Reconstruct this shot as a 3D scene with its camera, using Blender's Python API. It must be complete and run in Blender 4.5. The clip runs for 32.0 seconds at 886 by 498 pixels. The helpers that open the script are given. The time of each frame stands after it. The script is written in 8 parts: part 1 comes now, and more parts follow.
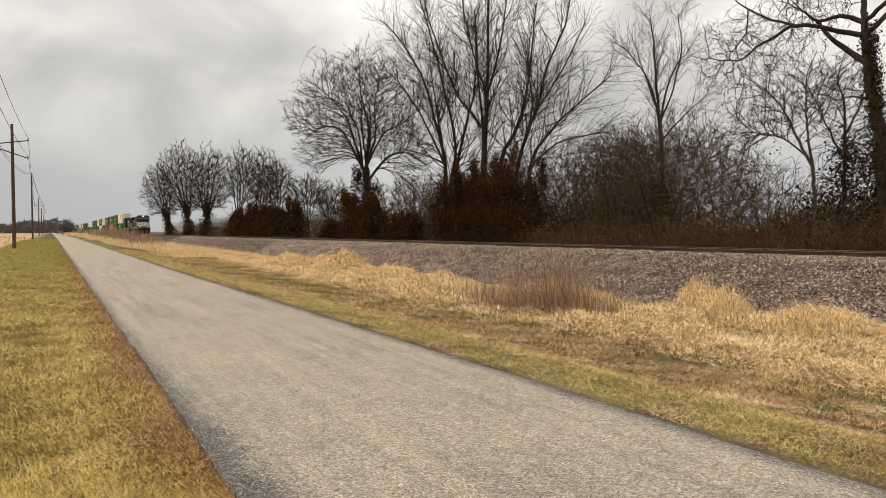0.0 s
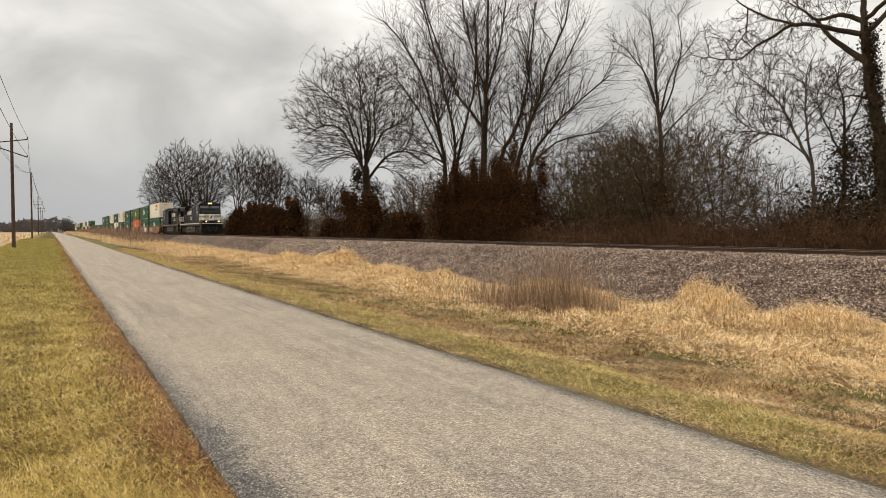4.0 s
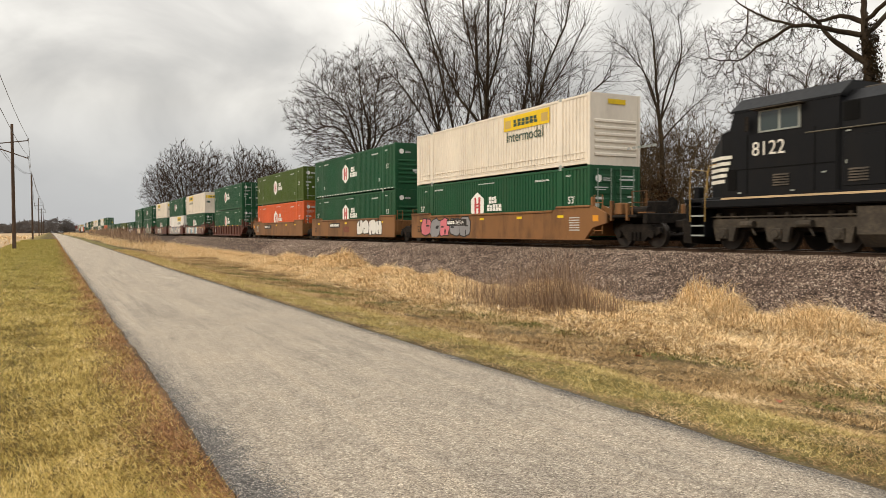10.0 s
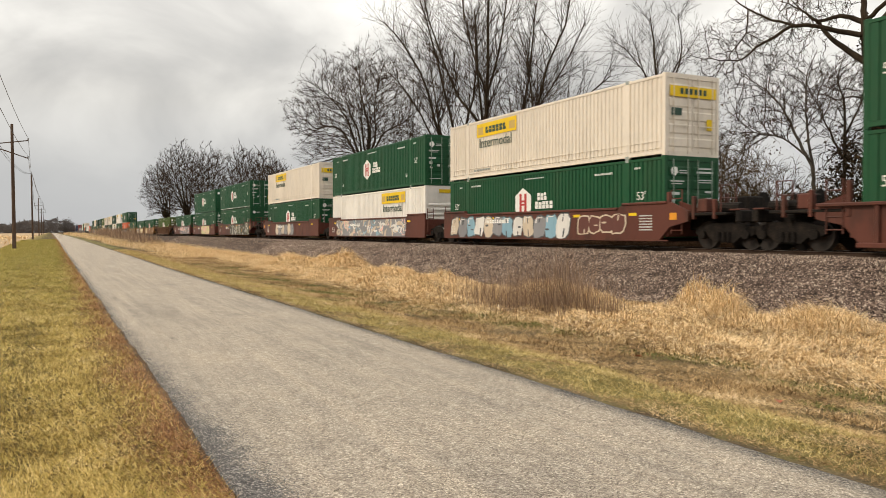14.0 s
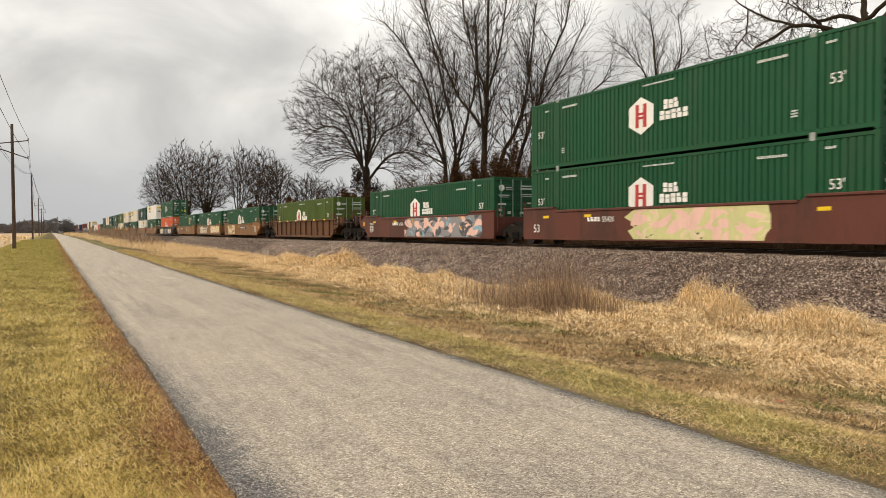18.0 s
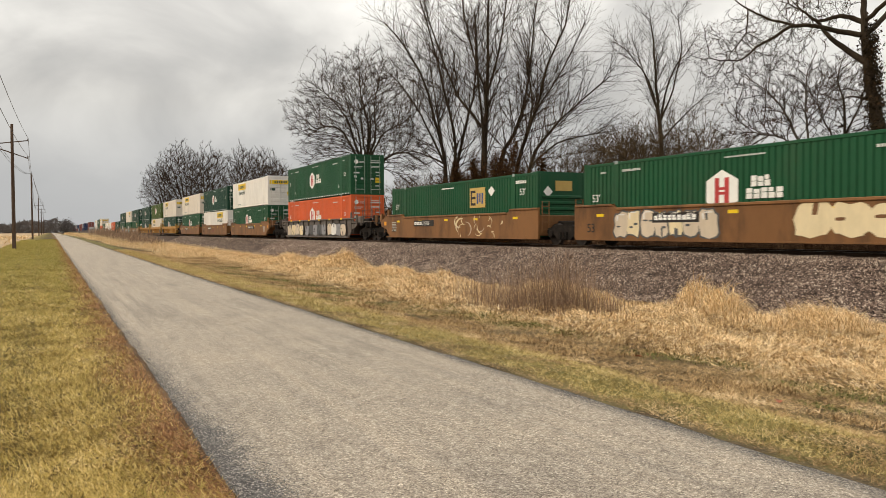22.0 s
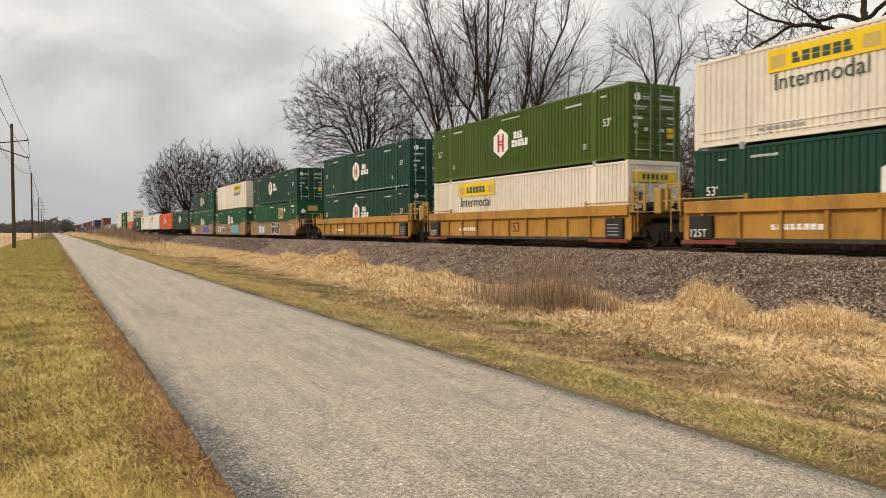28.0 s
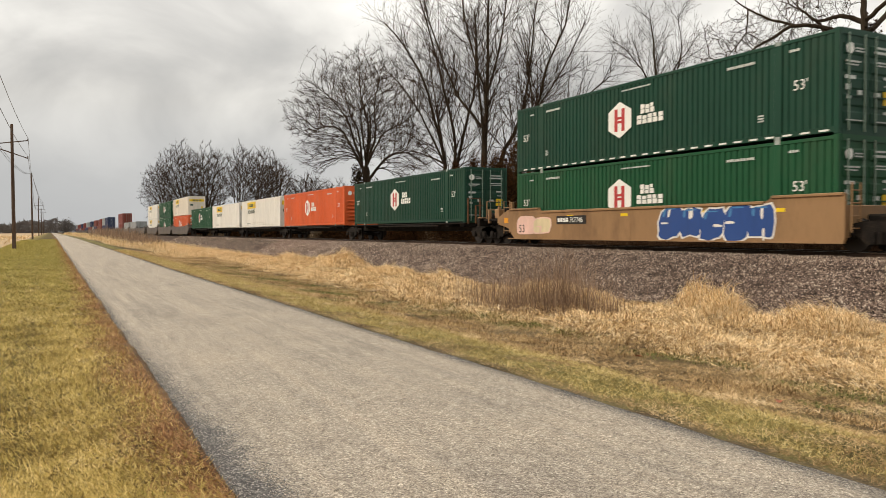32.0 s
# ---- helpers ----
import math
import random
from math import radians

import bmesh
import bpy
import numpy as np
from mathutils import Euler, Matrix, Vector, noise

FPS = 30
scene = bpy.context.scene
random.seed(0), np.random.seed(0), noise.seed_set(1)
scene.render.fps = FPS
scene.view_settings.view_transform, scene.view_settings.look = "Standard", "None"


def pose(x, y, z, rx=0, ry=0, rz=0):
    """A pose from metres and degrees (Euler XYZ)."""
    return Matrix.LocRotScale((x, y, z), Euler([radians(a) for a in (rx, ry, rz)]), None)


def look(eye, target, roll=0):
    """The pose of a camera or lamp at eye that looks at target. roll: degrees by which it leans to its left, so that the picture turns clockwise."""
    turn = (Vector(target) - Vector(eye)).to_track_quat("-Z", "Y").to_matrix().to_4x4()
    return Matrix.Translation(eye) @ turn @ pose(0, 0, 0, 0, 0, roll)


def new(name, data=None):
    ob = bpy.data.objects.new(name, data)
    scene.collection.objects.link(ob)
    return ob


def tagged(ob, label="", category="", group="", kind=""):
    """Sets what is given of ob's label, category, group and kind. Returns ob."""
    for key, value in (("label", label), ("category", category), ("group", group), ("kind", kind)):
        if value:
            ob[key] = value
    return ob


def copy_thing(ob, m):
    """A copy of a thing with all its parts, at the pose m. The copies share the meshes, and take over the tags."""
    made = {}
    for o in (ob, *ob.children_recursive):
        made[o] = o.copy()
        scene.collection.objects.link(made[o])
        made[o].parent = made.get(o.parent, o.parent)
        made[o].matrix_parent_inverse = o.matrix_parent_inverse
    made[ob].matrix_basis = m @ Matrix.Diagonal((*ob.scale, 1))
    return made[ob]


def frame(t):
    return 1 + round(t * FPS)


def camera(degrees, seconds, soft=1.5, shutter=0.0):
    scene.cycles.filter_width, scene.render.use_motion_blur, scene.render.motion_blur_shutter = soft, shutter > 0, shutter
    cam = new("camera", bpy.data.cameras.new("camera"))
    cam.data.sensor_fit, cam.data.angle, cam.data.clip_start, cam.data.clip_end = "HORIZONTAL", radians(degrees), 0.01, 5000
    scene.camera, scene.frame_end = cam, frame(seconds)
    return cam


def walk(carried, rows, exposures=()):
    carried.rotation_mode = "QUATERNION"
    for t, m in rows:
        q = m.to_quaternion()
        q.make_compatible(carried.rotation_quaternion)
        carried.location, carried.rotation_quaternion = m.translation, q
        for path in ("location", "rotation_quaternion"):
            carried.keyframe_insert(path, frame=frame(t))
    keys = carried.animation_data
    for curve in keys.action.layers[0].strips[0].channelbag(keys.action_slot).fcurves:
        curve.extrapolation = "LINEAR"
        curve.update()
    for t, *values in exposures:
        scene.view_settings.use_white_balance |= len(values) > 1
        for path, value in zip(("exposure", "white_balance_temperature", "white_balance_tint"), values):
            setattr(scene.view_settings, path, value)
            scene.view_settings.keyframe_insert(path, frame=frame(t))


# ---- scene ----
# World: y runs along the track away from the camera, x to the right, z up; the road by the camera is z = 0.
RAIL_Z = 0.99        # top of the rails
TRACK_X = 20.42      # centre line of the track
SPEED = 22.468       # the train comes towards -y, metres a second
CLIP = 32.0

cam = camera(60.03, CLIP, soft=0.65, shutter=0.12)
EYE = (0.0, 0.0, 1.6)


def aim(yaw, pitch, roll=-0.136):
    a, b = radians(27.086 + yaw), radians(-1.333 + pitch)
    way = Vector((math.sin(a) * math.cos(b), math.cos(a) * math.cos(b), math.sin(b)))
    return look(EYE, Vector(EYE) + way * 10, roll)


# a camera held still, but for a small lean to the right and down and back again
walk(cam, [(0.0, aim(0, 0)), (1.0, aim(0, -0.02)), (2.0, aim(0, -0.04)), (2.5, aim(0.005, -0.07)), (3.5, aim(0.015, -0.08)),
           (5.5, aim(0.125, -0.115)), (6.0, aim(0.145, -0.22)), (7.0, aim(0.145, -0.235)), (7.5, aim(0.15, -0.215)),
           (8.0, aim(0.135, -0.18)), (8.5, aim(0.11, -0.08)), (9.0, aim(0.06, -0.01)), (9.5, aim(0, 0)), (11.0, aim(0, 0)),
           (13.0, aim(0, 0)), (16.5, aim(0.0, -0.01)), (17.5, aim(0, 0)), (20.0, aim(0, 0)), (23.0, aim(0.01, 0)), (23.5, aim(0.015, -0.02)),
           (24.0, aim(0.04, -0.075)), (25.5, aim(0.045, -0.075)), (27.5, aim(0.015, -0.06)), (28.0, aim(0.01, -0.025)),
           (28.5, aim(0.01, 0)), (32.0, aim(0.01, 0))],
     exposures=[(0.0, 0.16, 7150, 10), (7.0, 0.18, 7150, 10), (9.0, 0.26, 7150, 10), (18.0, 0.28, 7150, 10), (21.0, 0.16, 7150, 10), (27.0, 0.16, 7150, 10), (30.0, 0.24, 7150, 10), (CLIP, 0.22, 7150, 10)])

# ---- light: an overcast winter sky, brighter overhead, and a very soft sun ----
world = bpy.data.worlds.new("overcast")
scene.world = world
world.use_nodes = True


def node(nt, kind, **values):
    n = nt.nodes.new(kind)
    for key, value in values.items():
        if key in n.inputs:
            n.inputs[key].default_value = value
        else:
            setattr(n, key, value)
    return n


def maths(nt, op, a, b=None, clamp=False):
    n = nt.nodes.new("ShaderNodeMath")
    n.operation, n.use_clamp = op, clamp
    for i, v in enumerate((a, b)):
        if v is None:
            continue
        if isinstance(v, (int, float)):
            n.inputs[i].default_value = v
        else:
            nt.links.new(v, n.inputs[i])
    return n.outputs[0]


def ramp(nt, fac, stops):
    n = nt.nodes.new("ShaderNodeValToRGB")
    e = n.color_ramp.elements
    while len(e) < len(stops):
        e.new(0.5)
    for el, (p, c) in zip(e, stops):
        el.position, el.color = p, (*c, 1) if len(c) == 3 else c
    nt.links.new(fac, n.inputs[0])
    return n.outputs[0]


def mix(nt, fac, a, b, blend="MIX"):
    n = nt.nodes.new("ShaderNodeMix")
    n.data_type, n.blend_type = "RGBA", blend
    for i, v in ((0, fac), (6, a), (7, b)):
        if isinstance(v, (int, float)):
            n.inputs[i].default_value = v
        elif isinstance(v, tuple):
            n.inputs[i].default_value = (*v, 1) if len(v) == 3 else v
        else:
            nt.links.new(v, n.inputs[i])
    return n.outputs[2]


def build_sky():
    nt = world.node_tree
    nt.nodes.clear()
    out = nt.nodes.new("ShaderNodeOutputWorld")
    co = nt.nodes.new("ShaderNodeTexCoord").outputs["Generated"]
    sep = nt.nodes.new("ShaderNodeSeparateXYZ")
    nt.links.new(co, sep.inputs[0])
    up = maths(nt, "MAXIMUM", sep.outputs[2], 0.0)
    # cloud layer seen in perspective
    d = maths(nt, "ADD", up, 0.5)
    cx = maths(nt, "DIVIDE", sep.outputs[0], d)
    cy = maths(nt, "DIVIDE", sep.outputs[1], d)
    comb = nt.nodes.new("ShaderNodeCombineXYZ")
    nt.links.new(cx, comb.inputs[0])
    nt.links.new(cy, comb.inputs[1])
    big = node(nt, "ShaderNodeTexNoise", Scale=2.9, Detail=6.0, Roughness=0.5, Distortion=0.5)
    nt.links.new(comb.outputs[0], big.inputs["Vector"])
    clouds = ramp(nt, big.outputs["Fac"], [(0.32, (0.37, 0.384, 0.40)), (0.45, (0.46, 0.472, 0.486)), (0.55, (0.55, 0.564, 0.576)), (0.70, (0.68, 0.695, 0.708))])
    # towards the horizon the layer closes into an even, slightly blue grey
    low = ramp(nt, up, [(0.0, (1, 1, 1)), (0.05, (0.75, 0.75, 0.75)), (0.16, (0, 0, 0))])
    cover = mix(nt, low, clouds, (0.50, 0.535, 0.59))
    lift = maths(nt, "ADD", maths(nt, "MULTIPLY", up, 1.9), maths(nt, "ADD", maths(nt, "MULTIPLY", sep.outputs[0], 0.10), 0.85))
    cloud_bg = node(nt, "ShaderNodeBackground")
    nt.links.new(cover, cloud_bg.inputs["Color"])
    nt.links.new(lift, cloud_bg.inputs["Strength"])
    sky = nt.nodes.new("ShaderNodeTexSky")
    sky.sky_type, sky.sun_disc, sky.sun_elevation, sky.sun_rotation = "NISHITA", False, radians(38), radians(285)
    sky_bg = node(nt, "ShaderNodeBackground", Strength=0.05)
    nt.links.new(sky.outputs[0], sky_bg.inputs["Color"])
    both = nt.nodes.new("ShaderNodeMixShader")
    both.inputs[0].default_value = 0.94
    nt.links.new(sky_bg.outputs[0], both.inputs[1])
    nt.links.new(cloud_bg.outputs[0], both.inputs[2])
    nt.links.new(both.outputs[0], out.inputs[0])


build_sky()
sun = new("sun", bpy.data.lights.new("sun", "SUN"))
sun.data.energy, sun.data.angle, sun.data.color = 1.5, radians(14), (1.0, 0.91, 0.78)
sun.matrix_world = look((-45, 12, 36), (0, 0, 0))
# ---- materials ----
def material(name, stops, scale=1.0, fine=8.0, rough=(0.7, 0.9), metal=0.0, bump=0.2, bump_scale=None, tint=0.0, stretch=(1, 1, 1),
             dirt=None, dirt_scale=0.6, dirt_amount=0.5, island=0.0, spec=0.5):
    """A surface whose colour runs over stops by noise at two scales, with bump, patches of dirt and a tint by object or island."""
    m = bpy.data.materials.new(name)
    m.use_nodes = True
    nt = m.node_tree
    nt.nodes.clear()
    out = nt.nodes.new("ShaderNodeOutputMaterial")
    b = nt.nodes.new("ShaderNodeBsdfPrincipled")
    nt.links.new(b.outputs[0], out.inputs[0])
    co = nt.nodes.new("ShaderNodeTexCoord").outputs["Object"]
    mp = node(nt, "ShaderNodeMapping", Scale=stretch)
    nt.links.new(co, mp.inputs["Vector"])
    vec = mp.outputs[0]
    n1 = node(nt, "ShaderNodeTexNoise", Scale=scale, Detail=5.0, Roughness=0.6)
    n2 = node(nt, "ShaderNodeTexNoise", Scale=scale * fine, Detail=4.0, Roughness=0.65)
    for n in (n1, n2):
        nt.links.new(vec, n.inputs["Vector"])
    f = maths(nt, "ADD", maths(nt, "MULTIPLY", n1.outputs["Fac"], 0.6), maths(nt, "MULTIPLY", n2.outputs["Fac"], 0.4))
    n = len(stops)
    col = ramp(nt, f, [(0.32 + 0.36 * i / max(1, n - 1), c) for i, c in enumerate(stops)])
    if dirt:
        n3 = node(nt, "ShaderNodeTexNoise", Scale=dirt_scale, Detail=7.0, Roughness=0.7)
        nt.links.new(vec, n3.inputs["Vector"])
        mask = ramp(nt, n3.outputs["Fac"], [(0.46, (0, 0, 0)), (0.68, (dirt_amount,) * 3)])
        col = mix(nt, mask, col, dirt)
    if tint or island:
        src = nt.nodes.new("ShaderNodeObjectInfo").outputs["Random"] if tint else nt.nodes.new("ShaderNodeNewGeometry").outputs["Random Per Island"]
        amount = tint or island
        v = maths(nt, "ADD", maths(nt, "MULTIPLY", src, 2 * amount), 1 - amount)
        hsv = nt.nodes.new("ShaderNodeHueSaturation")
        nt.links.new(v, hsv.inputs["Value"])
        nt.links.new(col, hsv.inputs["Color"])
        col = hsv.outputs[0]
    nt.links.new(col, b.inputs["Base Color"])
    r = maths(nt, "ADD", maths(nt, "MULTIPLY", n2.outputs["Fac"], rough[1] - rough[0]), rough[0])
    nt.links.new(r, b.inputs["Roughness"])
    b.inputs["Metallic"].default_value = metal
    b.inputs["Specular IOR Level"].default_value = spec
    if bump:
        bn = node(nt, "ShaderNodeBump", Strength=bump, Distance=0.02)
        if bump_scale:
            n4 = node(nt, "ShaderNodeTexNoise", Scale=bump_scale, Detail=4.0, Roughness=0.6)
            nt.links.new(co, n4.inputs["Vector"])
            nt.links.new(n4.outputs["Fac"], bn.inputs["Height"])
        else:
            nt.links.new(n2.outputs["Fac"], bn.inputs["Height"])
        nt.links.new(bn.outputs[0], b.inputs["Normal"])
    return m


def piecewise(name, stops, patch=0.35, patch_scale=0.5, rough=(0.75, 0.95), spread=1.0, spec=0.25):
    """A material for loose pieces: each piece takes its own colour from stops, and the mix drifts over the ground in patches."""
    m = bpy.data.materials.new(name)
    m.use_nodes = True
    nt = m.node_tree
    b = nt.nodes["Principled BSDF"]
    co = nt.nodes.new("ShaderNodeTexCoord").outputs["Object"]
    n1 = node(nt, "ShaderNodeTexNoise", Scale=patch_scale, Detail=4.0, Roughness=0.6)
    n2 = node(nt, "ShaderNodeTexNoise", Scale=40.0, Detail=2.0)
    for n in (n1, n2):
        nt.links.new(co, n.inputs["Vector"])
    r = nt.nodes.new("ShaderNodeNewGeometry").outputs["Random Per Island"]
    drift = maths(nt, "MULTIPLY", maths(nt, "SUBTRACT", n1.outputs["Fac"], 0.5), 3.2)
    f = maths(nt, "ADD", maths(nt, "MULTIPLY", r, (1 - patch) * spread), maths(nt, "MULTIPLY", maths(nt, "ADD", drift, 0.5), patch), True)
    n = len(stops)
    col = ramp(nt, f, [(i / (n - 1), c) for i, c in enumerate(stops)])
    nt.links.new(col, b.inputs["Base Color"])
    nt.links.new(maths(nt, "ADD", maths(nt, "MULTIPLY", n2.outputs["Fac"], rough[1] - rough[0]), rough[0]), b.inputs["Roughness"])
    b.inputs["Specular IOR Level"].default_value = spec
    return m


def paint(name, c, dirt=(0.09, 0.07, 0.05), amount=0.35, rough=(0.42, 0.62), tint=0.04, dirt_scale=0.5, streak=(1, 1, 0.35), spec=0.25):
    lo, hi = tuple(x * 0.86 for x in c), tuple(min(1, x * 1.1) for x in c)
    return material(name, [lo, c, hi], scale=0.7, fine=9, rough=rough, bump=0.05, tint=tint, dirt=dirt, dirt_scale=dirt_scale, dirt_amount=amount, stretch=streak, spec=spec)


def glow(name, c, strength):
    m = bpy.data.materials.new(name)
    m.use_nodes = True
    nt = m.node_tree
    b = nt.nodes["Principled BSDF"]
    b.inputs["Base Color"].default_value = (*c, 1)
    b.inputs["Emission Color"].default_value = (*c, 1)
    b.inputs["Emission Strength"].default_value = strength
    return m


M_BARK = material("bark", [(0.015, 0.011, 0.007), (0.038, 0.027, 0.017), (0.078, 0.058, 0.038)], scale=1.4, fine=10, bump=0.5, stretch=(1, 1, 0.25), rough=(0.9, 1.0), spec=0.15)
M_BARK_PALE = material("pale_bark", [(0.04, 0.033, 0.025), (0.09, 0.075, 0.06), (0.16, 0.14, 0.115)], scale=1.2, fine=9, bump=0.4, stretch=(1, 1, 0.3), rough=(0.9, 1.0), spec=0.15)
M_TWIG = piecewise("twigs", [(0.012, 0.008, 0.005), (0.034, 0.021, 0.013), (0.068, 0.044, 0.028)], 0.3, 0.3, (0.9, 1.0), spec=0.04)
M_BRUSH = piecewise("brush", [(0.018, 0.009, 0.005), (0.048, 0.0255, 0.014), (0.095, 0.052, 0.029), (0.165, 0.098, 0.057)], 0.4, 0.35, (0.9, 1.0), spec=0.04)
M_IVY = piecewise("ivy_leaves", [(0.006, 0.005, 0.003), (0.018, 0.013, 0.006), (0.04, 0.026, 0.012), (0.085, 0.045, 0.02)], 0.3, 0.7, (0.7, 0.9), spec=0.1)
M_CEDAR = piecewise("winter_cedar", [(0.006, 0.004, 0.002), (0.025, 0.012, 0.005), (0.062, 0.028, 0.010), (0.135, 0.062, 0.024)], 0.3, 0.6, (0.9, 1.0), spec=0.03)
M_SCRUB = piecewise("scrub_twigs", [(0.022, 0.014, 0.0075), (0.068, 0.045, 0.024), (0.155, 0.107, 0.06)], 0.35, 0.2, (0.9, 1.0), spec=0.04)
M_EDGE = piecewise("russet_grass", [(0.10, 0.045, 0.02), (0.26, 0.12, 0.05), (0.42, 0.22, 0.10), (0.60, 0.42, 0.22)], 0.35, 1.2)
M_REDLEAF = material("red_leaf", [(0.30, 0.07, 0.03), (0.45, 0.14, 0.06)], bump=0, rough=(0.7, 0.9))
M_DRYLEAF = material("dry_leaf", [(0.05, 0.03, 0.02), (0.1, 0.06, 0.035)], bump=0, rough=(0.9, 1.0), island=0.3)
M_STRAW = piecewise("straw", [(0.24, 0.125, 0.05), (0.55, 0.345, 0.15), (0.80, 0.56, 0.285), (0.92, 0.70, 0.41), (0.95, 0.80, 0.56)], 0.15, 0.7)
M_PLUME = piecewise("grass_plumes", [(0.52, 0.33, 0.14), (0.82, 0.59, 0.31), (0.94, 0.74, 0.45), (0.96, 0.83, 0.58)], 0.1, 1.0)
# distant trees: the grey of the haze is put into their colour
M_HAZEDTREES = piecewise("hazed_far_trees", [(0.105, 0.093, 0.088), (0.13, 0.116, 0.11), (0.155, 0.14, 0.134)], 0.3, 0.02, (0.9, 1.0), spec=0.04)
M_WEED = piecewise("weed_stalks", [(0.085, 0.05, 0.032), (0.19, 0.12, 0.078), (0.34, 0.225, 0.15), (0.62, 0.45, 0.30)], 0.25, 1.6)
M_MOWN = piecewise("mown_grass", [(0.10, 0.054, 0.016), (0.30, 0.205, 0.053), (0.50, 0.36, 0.10), (0.74, 0.54, 0.20), (0.95, 0.74, 0.40)], 0.36, 1.3)
M_MOWNGREEN = piecewise("green_mown_grass", [(0.15, 0.11, 0.03), (0.26, 0.22, 0.05), (0.38, 0.32, 0.08), (0.56, 0.45, 0.16)], 0.35, 0.6)
M_VERGE = piecewise("verge_grass", [(0.15, 0.09, 0.034), (0.35, 0.255, 0.085), (0.58, 0.44, 0.17), (0.85, 0.66, 0.37)], 0.3, 1.6)
M_LITTER = piecewise("ditch_grass", [(0.075, 0.042, 0.02), (0.23, 0.135, 0.06), (0.41, 0.27, 0.12), (0.66, 0.455, 0.24), (0.88, 0.69, 0.44)], 0.5, 1.1)
M_GREEN = piecewise("green_weeds", [(0.08, 0.075, 0.022), (0.14, 0.145, 0.038), (0.24, 0.235, 0.075)], 0.2, 2.0)
M_STONE = piecewise("ballast_stone", [(0.032, 0.0205, 0.0155), (0.08, 0.052, 0.04), (0.155, 0.105, 0.081), (0.255, 0.18, 0.139), (0.38, 0.285, 0.225), (0.66, 0.555, 0.45)], 0.12, 0.8, (0.85, 0.98), 1.02)
M_RAIL = material("rail_steel", [(0.018, 0.011, 0.008), (0.045, 0.027, 0.018), (0.085, 0.052, 0.036)], scale=2.0, stretch=(1, 0.1, 1), bump=0.1, rough=(0.7, 0.9), spec=0.2)
M_RAILTOP = material("rail_running_surface", [(0.30, 0.28, 0.27), (0.45, 0.43, 0.41)], scale=2.0, stretch=(1, 0.1, 1), bump=0, rough=(0.25, 0.4), metal=0.9)
M_TIE = material("tie_timber", [(0.018, 0.013, 0.010), (0.045, 0.033, 0.025), (0.09, 0.068, 0.052)], scale=3.0, bump=0.4, rough=(0.9, 1.0), tint=0.2)
M_POLE = material("pole_timber", [(0.045, 0.028, 0.02), (0.085, 0.056, 0.04), (0.13, 0.09, 0.066)], scale=2.0, stretch=(1, 1, 0.1), bump=0.3, rough=(0.85, 0.95), spec=0.15)
M_WIRE = material("wire", [(0.05, 0.05, 0.05), (0.09, 0.09, 0.09)], bump=0, rough=(0.6, 0.7))
M_INSUL = material("insulator", [(0.09, 0.06, 0.05), (0.14, 0.1, 0.08)], bump=0, rough=(0.25, 0.35))

M_HUB = paint("container_green", (0.0065, 0.074, 0.029), amount=0.2)
M_HUB_DARK = paint("container_dark_green", (0.0055, 0.048, 0.028), amount=0.16)
M_OLIVE = paint("container_olive", (0.058, 0.10, 0.0105), amount=0.28)
M_ORANGE = paint("container_orange", (0.66, 0.12, 0.035), amount=0.22)
M_WHITE = paint("container_cream", (0.76, 0.69, 0.59), amount=0.18, dirt=(0.36, 0.27, 0.18))
M_WHITER = paint("container_white", (0.80, 0.775, 0.72), amount=0.14, dirt=(0.36, 0.27, 0.18))
M_BLUE = paint("container_blue", (0.02, 0.035, 0.10))
M_RED = paint("container_red", (0.22, 0.045, 0.035))
M_GREY = paint("container_grey", (0.35, 0.36, 0.36))
M_TAN = paint("well_tan", (0.215, 0.100, 0.038), dirt=(0.055, 0.029, 0.016), amount=0.8, dirt_scale=0.9, tint=0.12)
M_TANLIGHT = paint("well_light_tan", (0.31, 0.18, 0.088), dirt=(0.11, 0.06, 0.034), amount=0.6, dirt_scale=0.9)
M_MAROON = paint("well_maroon", (0.115, 0.038, 0.026), dirt=(0.045, 0.025, 0.018), amount=0.9, dirt_scale=0.9)
M_OLDGOLD = paint("well_old_gold", (0.115, 0.05, 0.02), dirt=(0.05, 0.027, 0.017), amount=0.9, dirt_scale=1.1)
M_YELLOW = paint("well_yellow", (0.45, 0.225, 0.045), dirt=(0.13, 0.062, 0.022), amount=0.6, dirt_scale=0.9)
M_GREYWELL = paint("well_grey", (0.135, 0.115, 0.10), dirt=(0.05, 0.036, 0.028), amount=0.85, dirt_scale=1.2)
M_TRUCK = material("truck_iron", [(0.005, 0.004, 0.0035), (0.013, 0.010, 0.008), (0.032, 0.024, 0.018)], scale=3, rough=(0.8, 0.95), bump=0.2, spec=0.2)
M_WHEEL = material("wheel_steel", [(0.016, 0.012, 0.010), (0.035, 0.027, 0.022)], scale=4, rough=(0.5, 0.7), metal=0.4, bump=0.1)
M_BLACK = paint("loco_black", (0.0042, 0.0047, 0.0062), dirt=(0.013, 0.011, 0.009), amount=0.4, rough=(0.36, 0.58), tint=0, spec=0.16, dirt_scale=0.9)
M_TANPANEL = paint("tan_panel", (0.55, 0.40, 0.24), amount=0.3)
M_LOCODIRT = material("loco_grime", [(0.018, 0.014, 0.010), (0.042, 0.033, 0.024), (0.085, 0.067, 0.048)], scale=1.5, rough=(0.75, 0.95), bump=0.15)
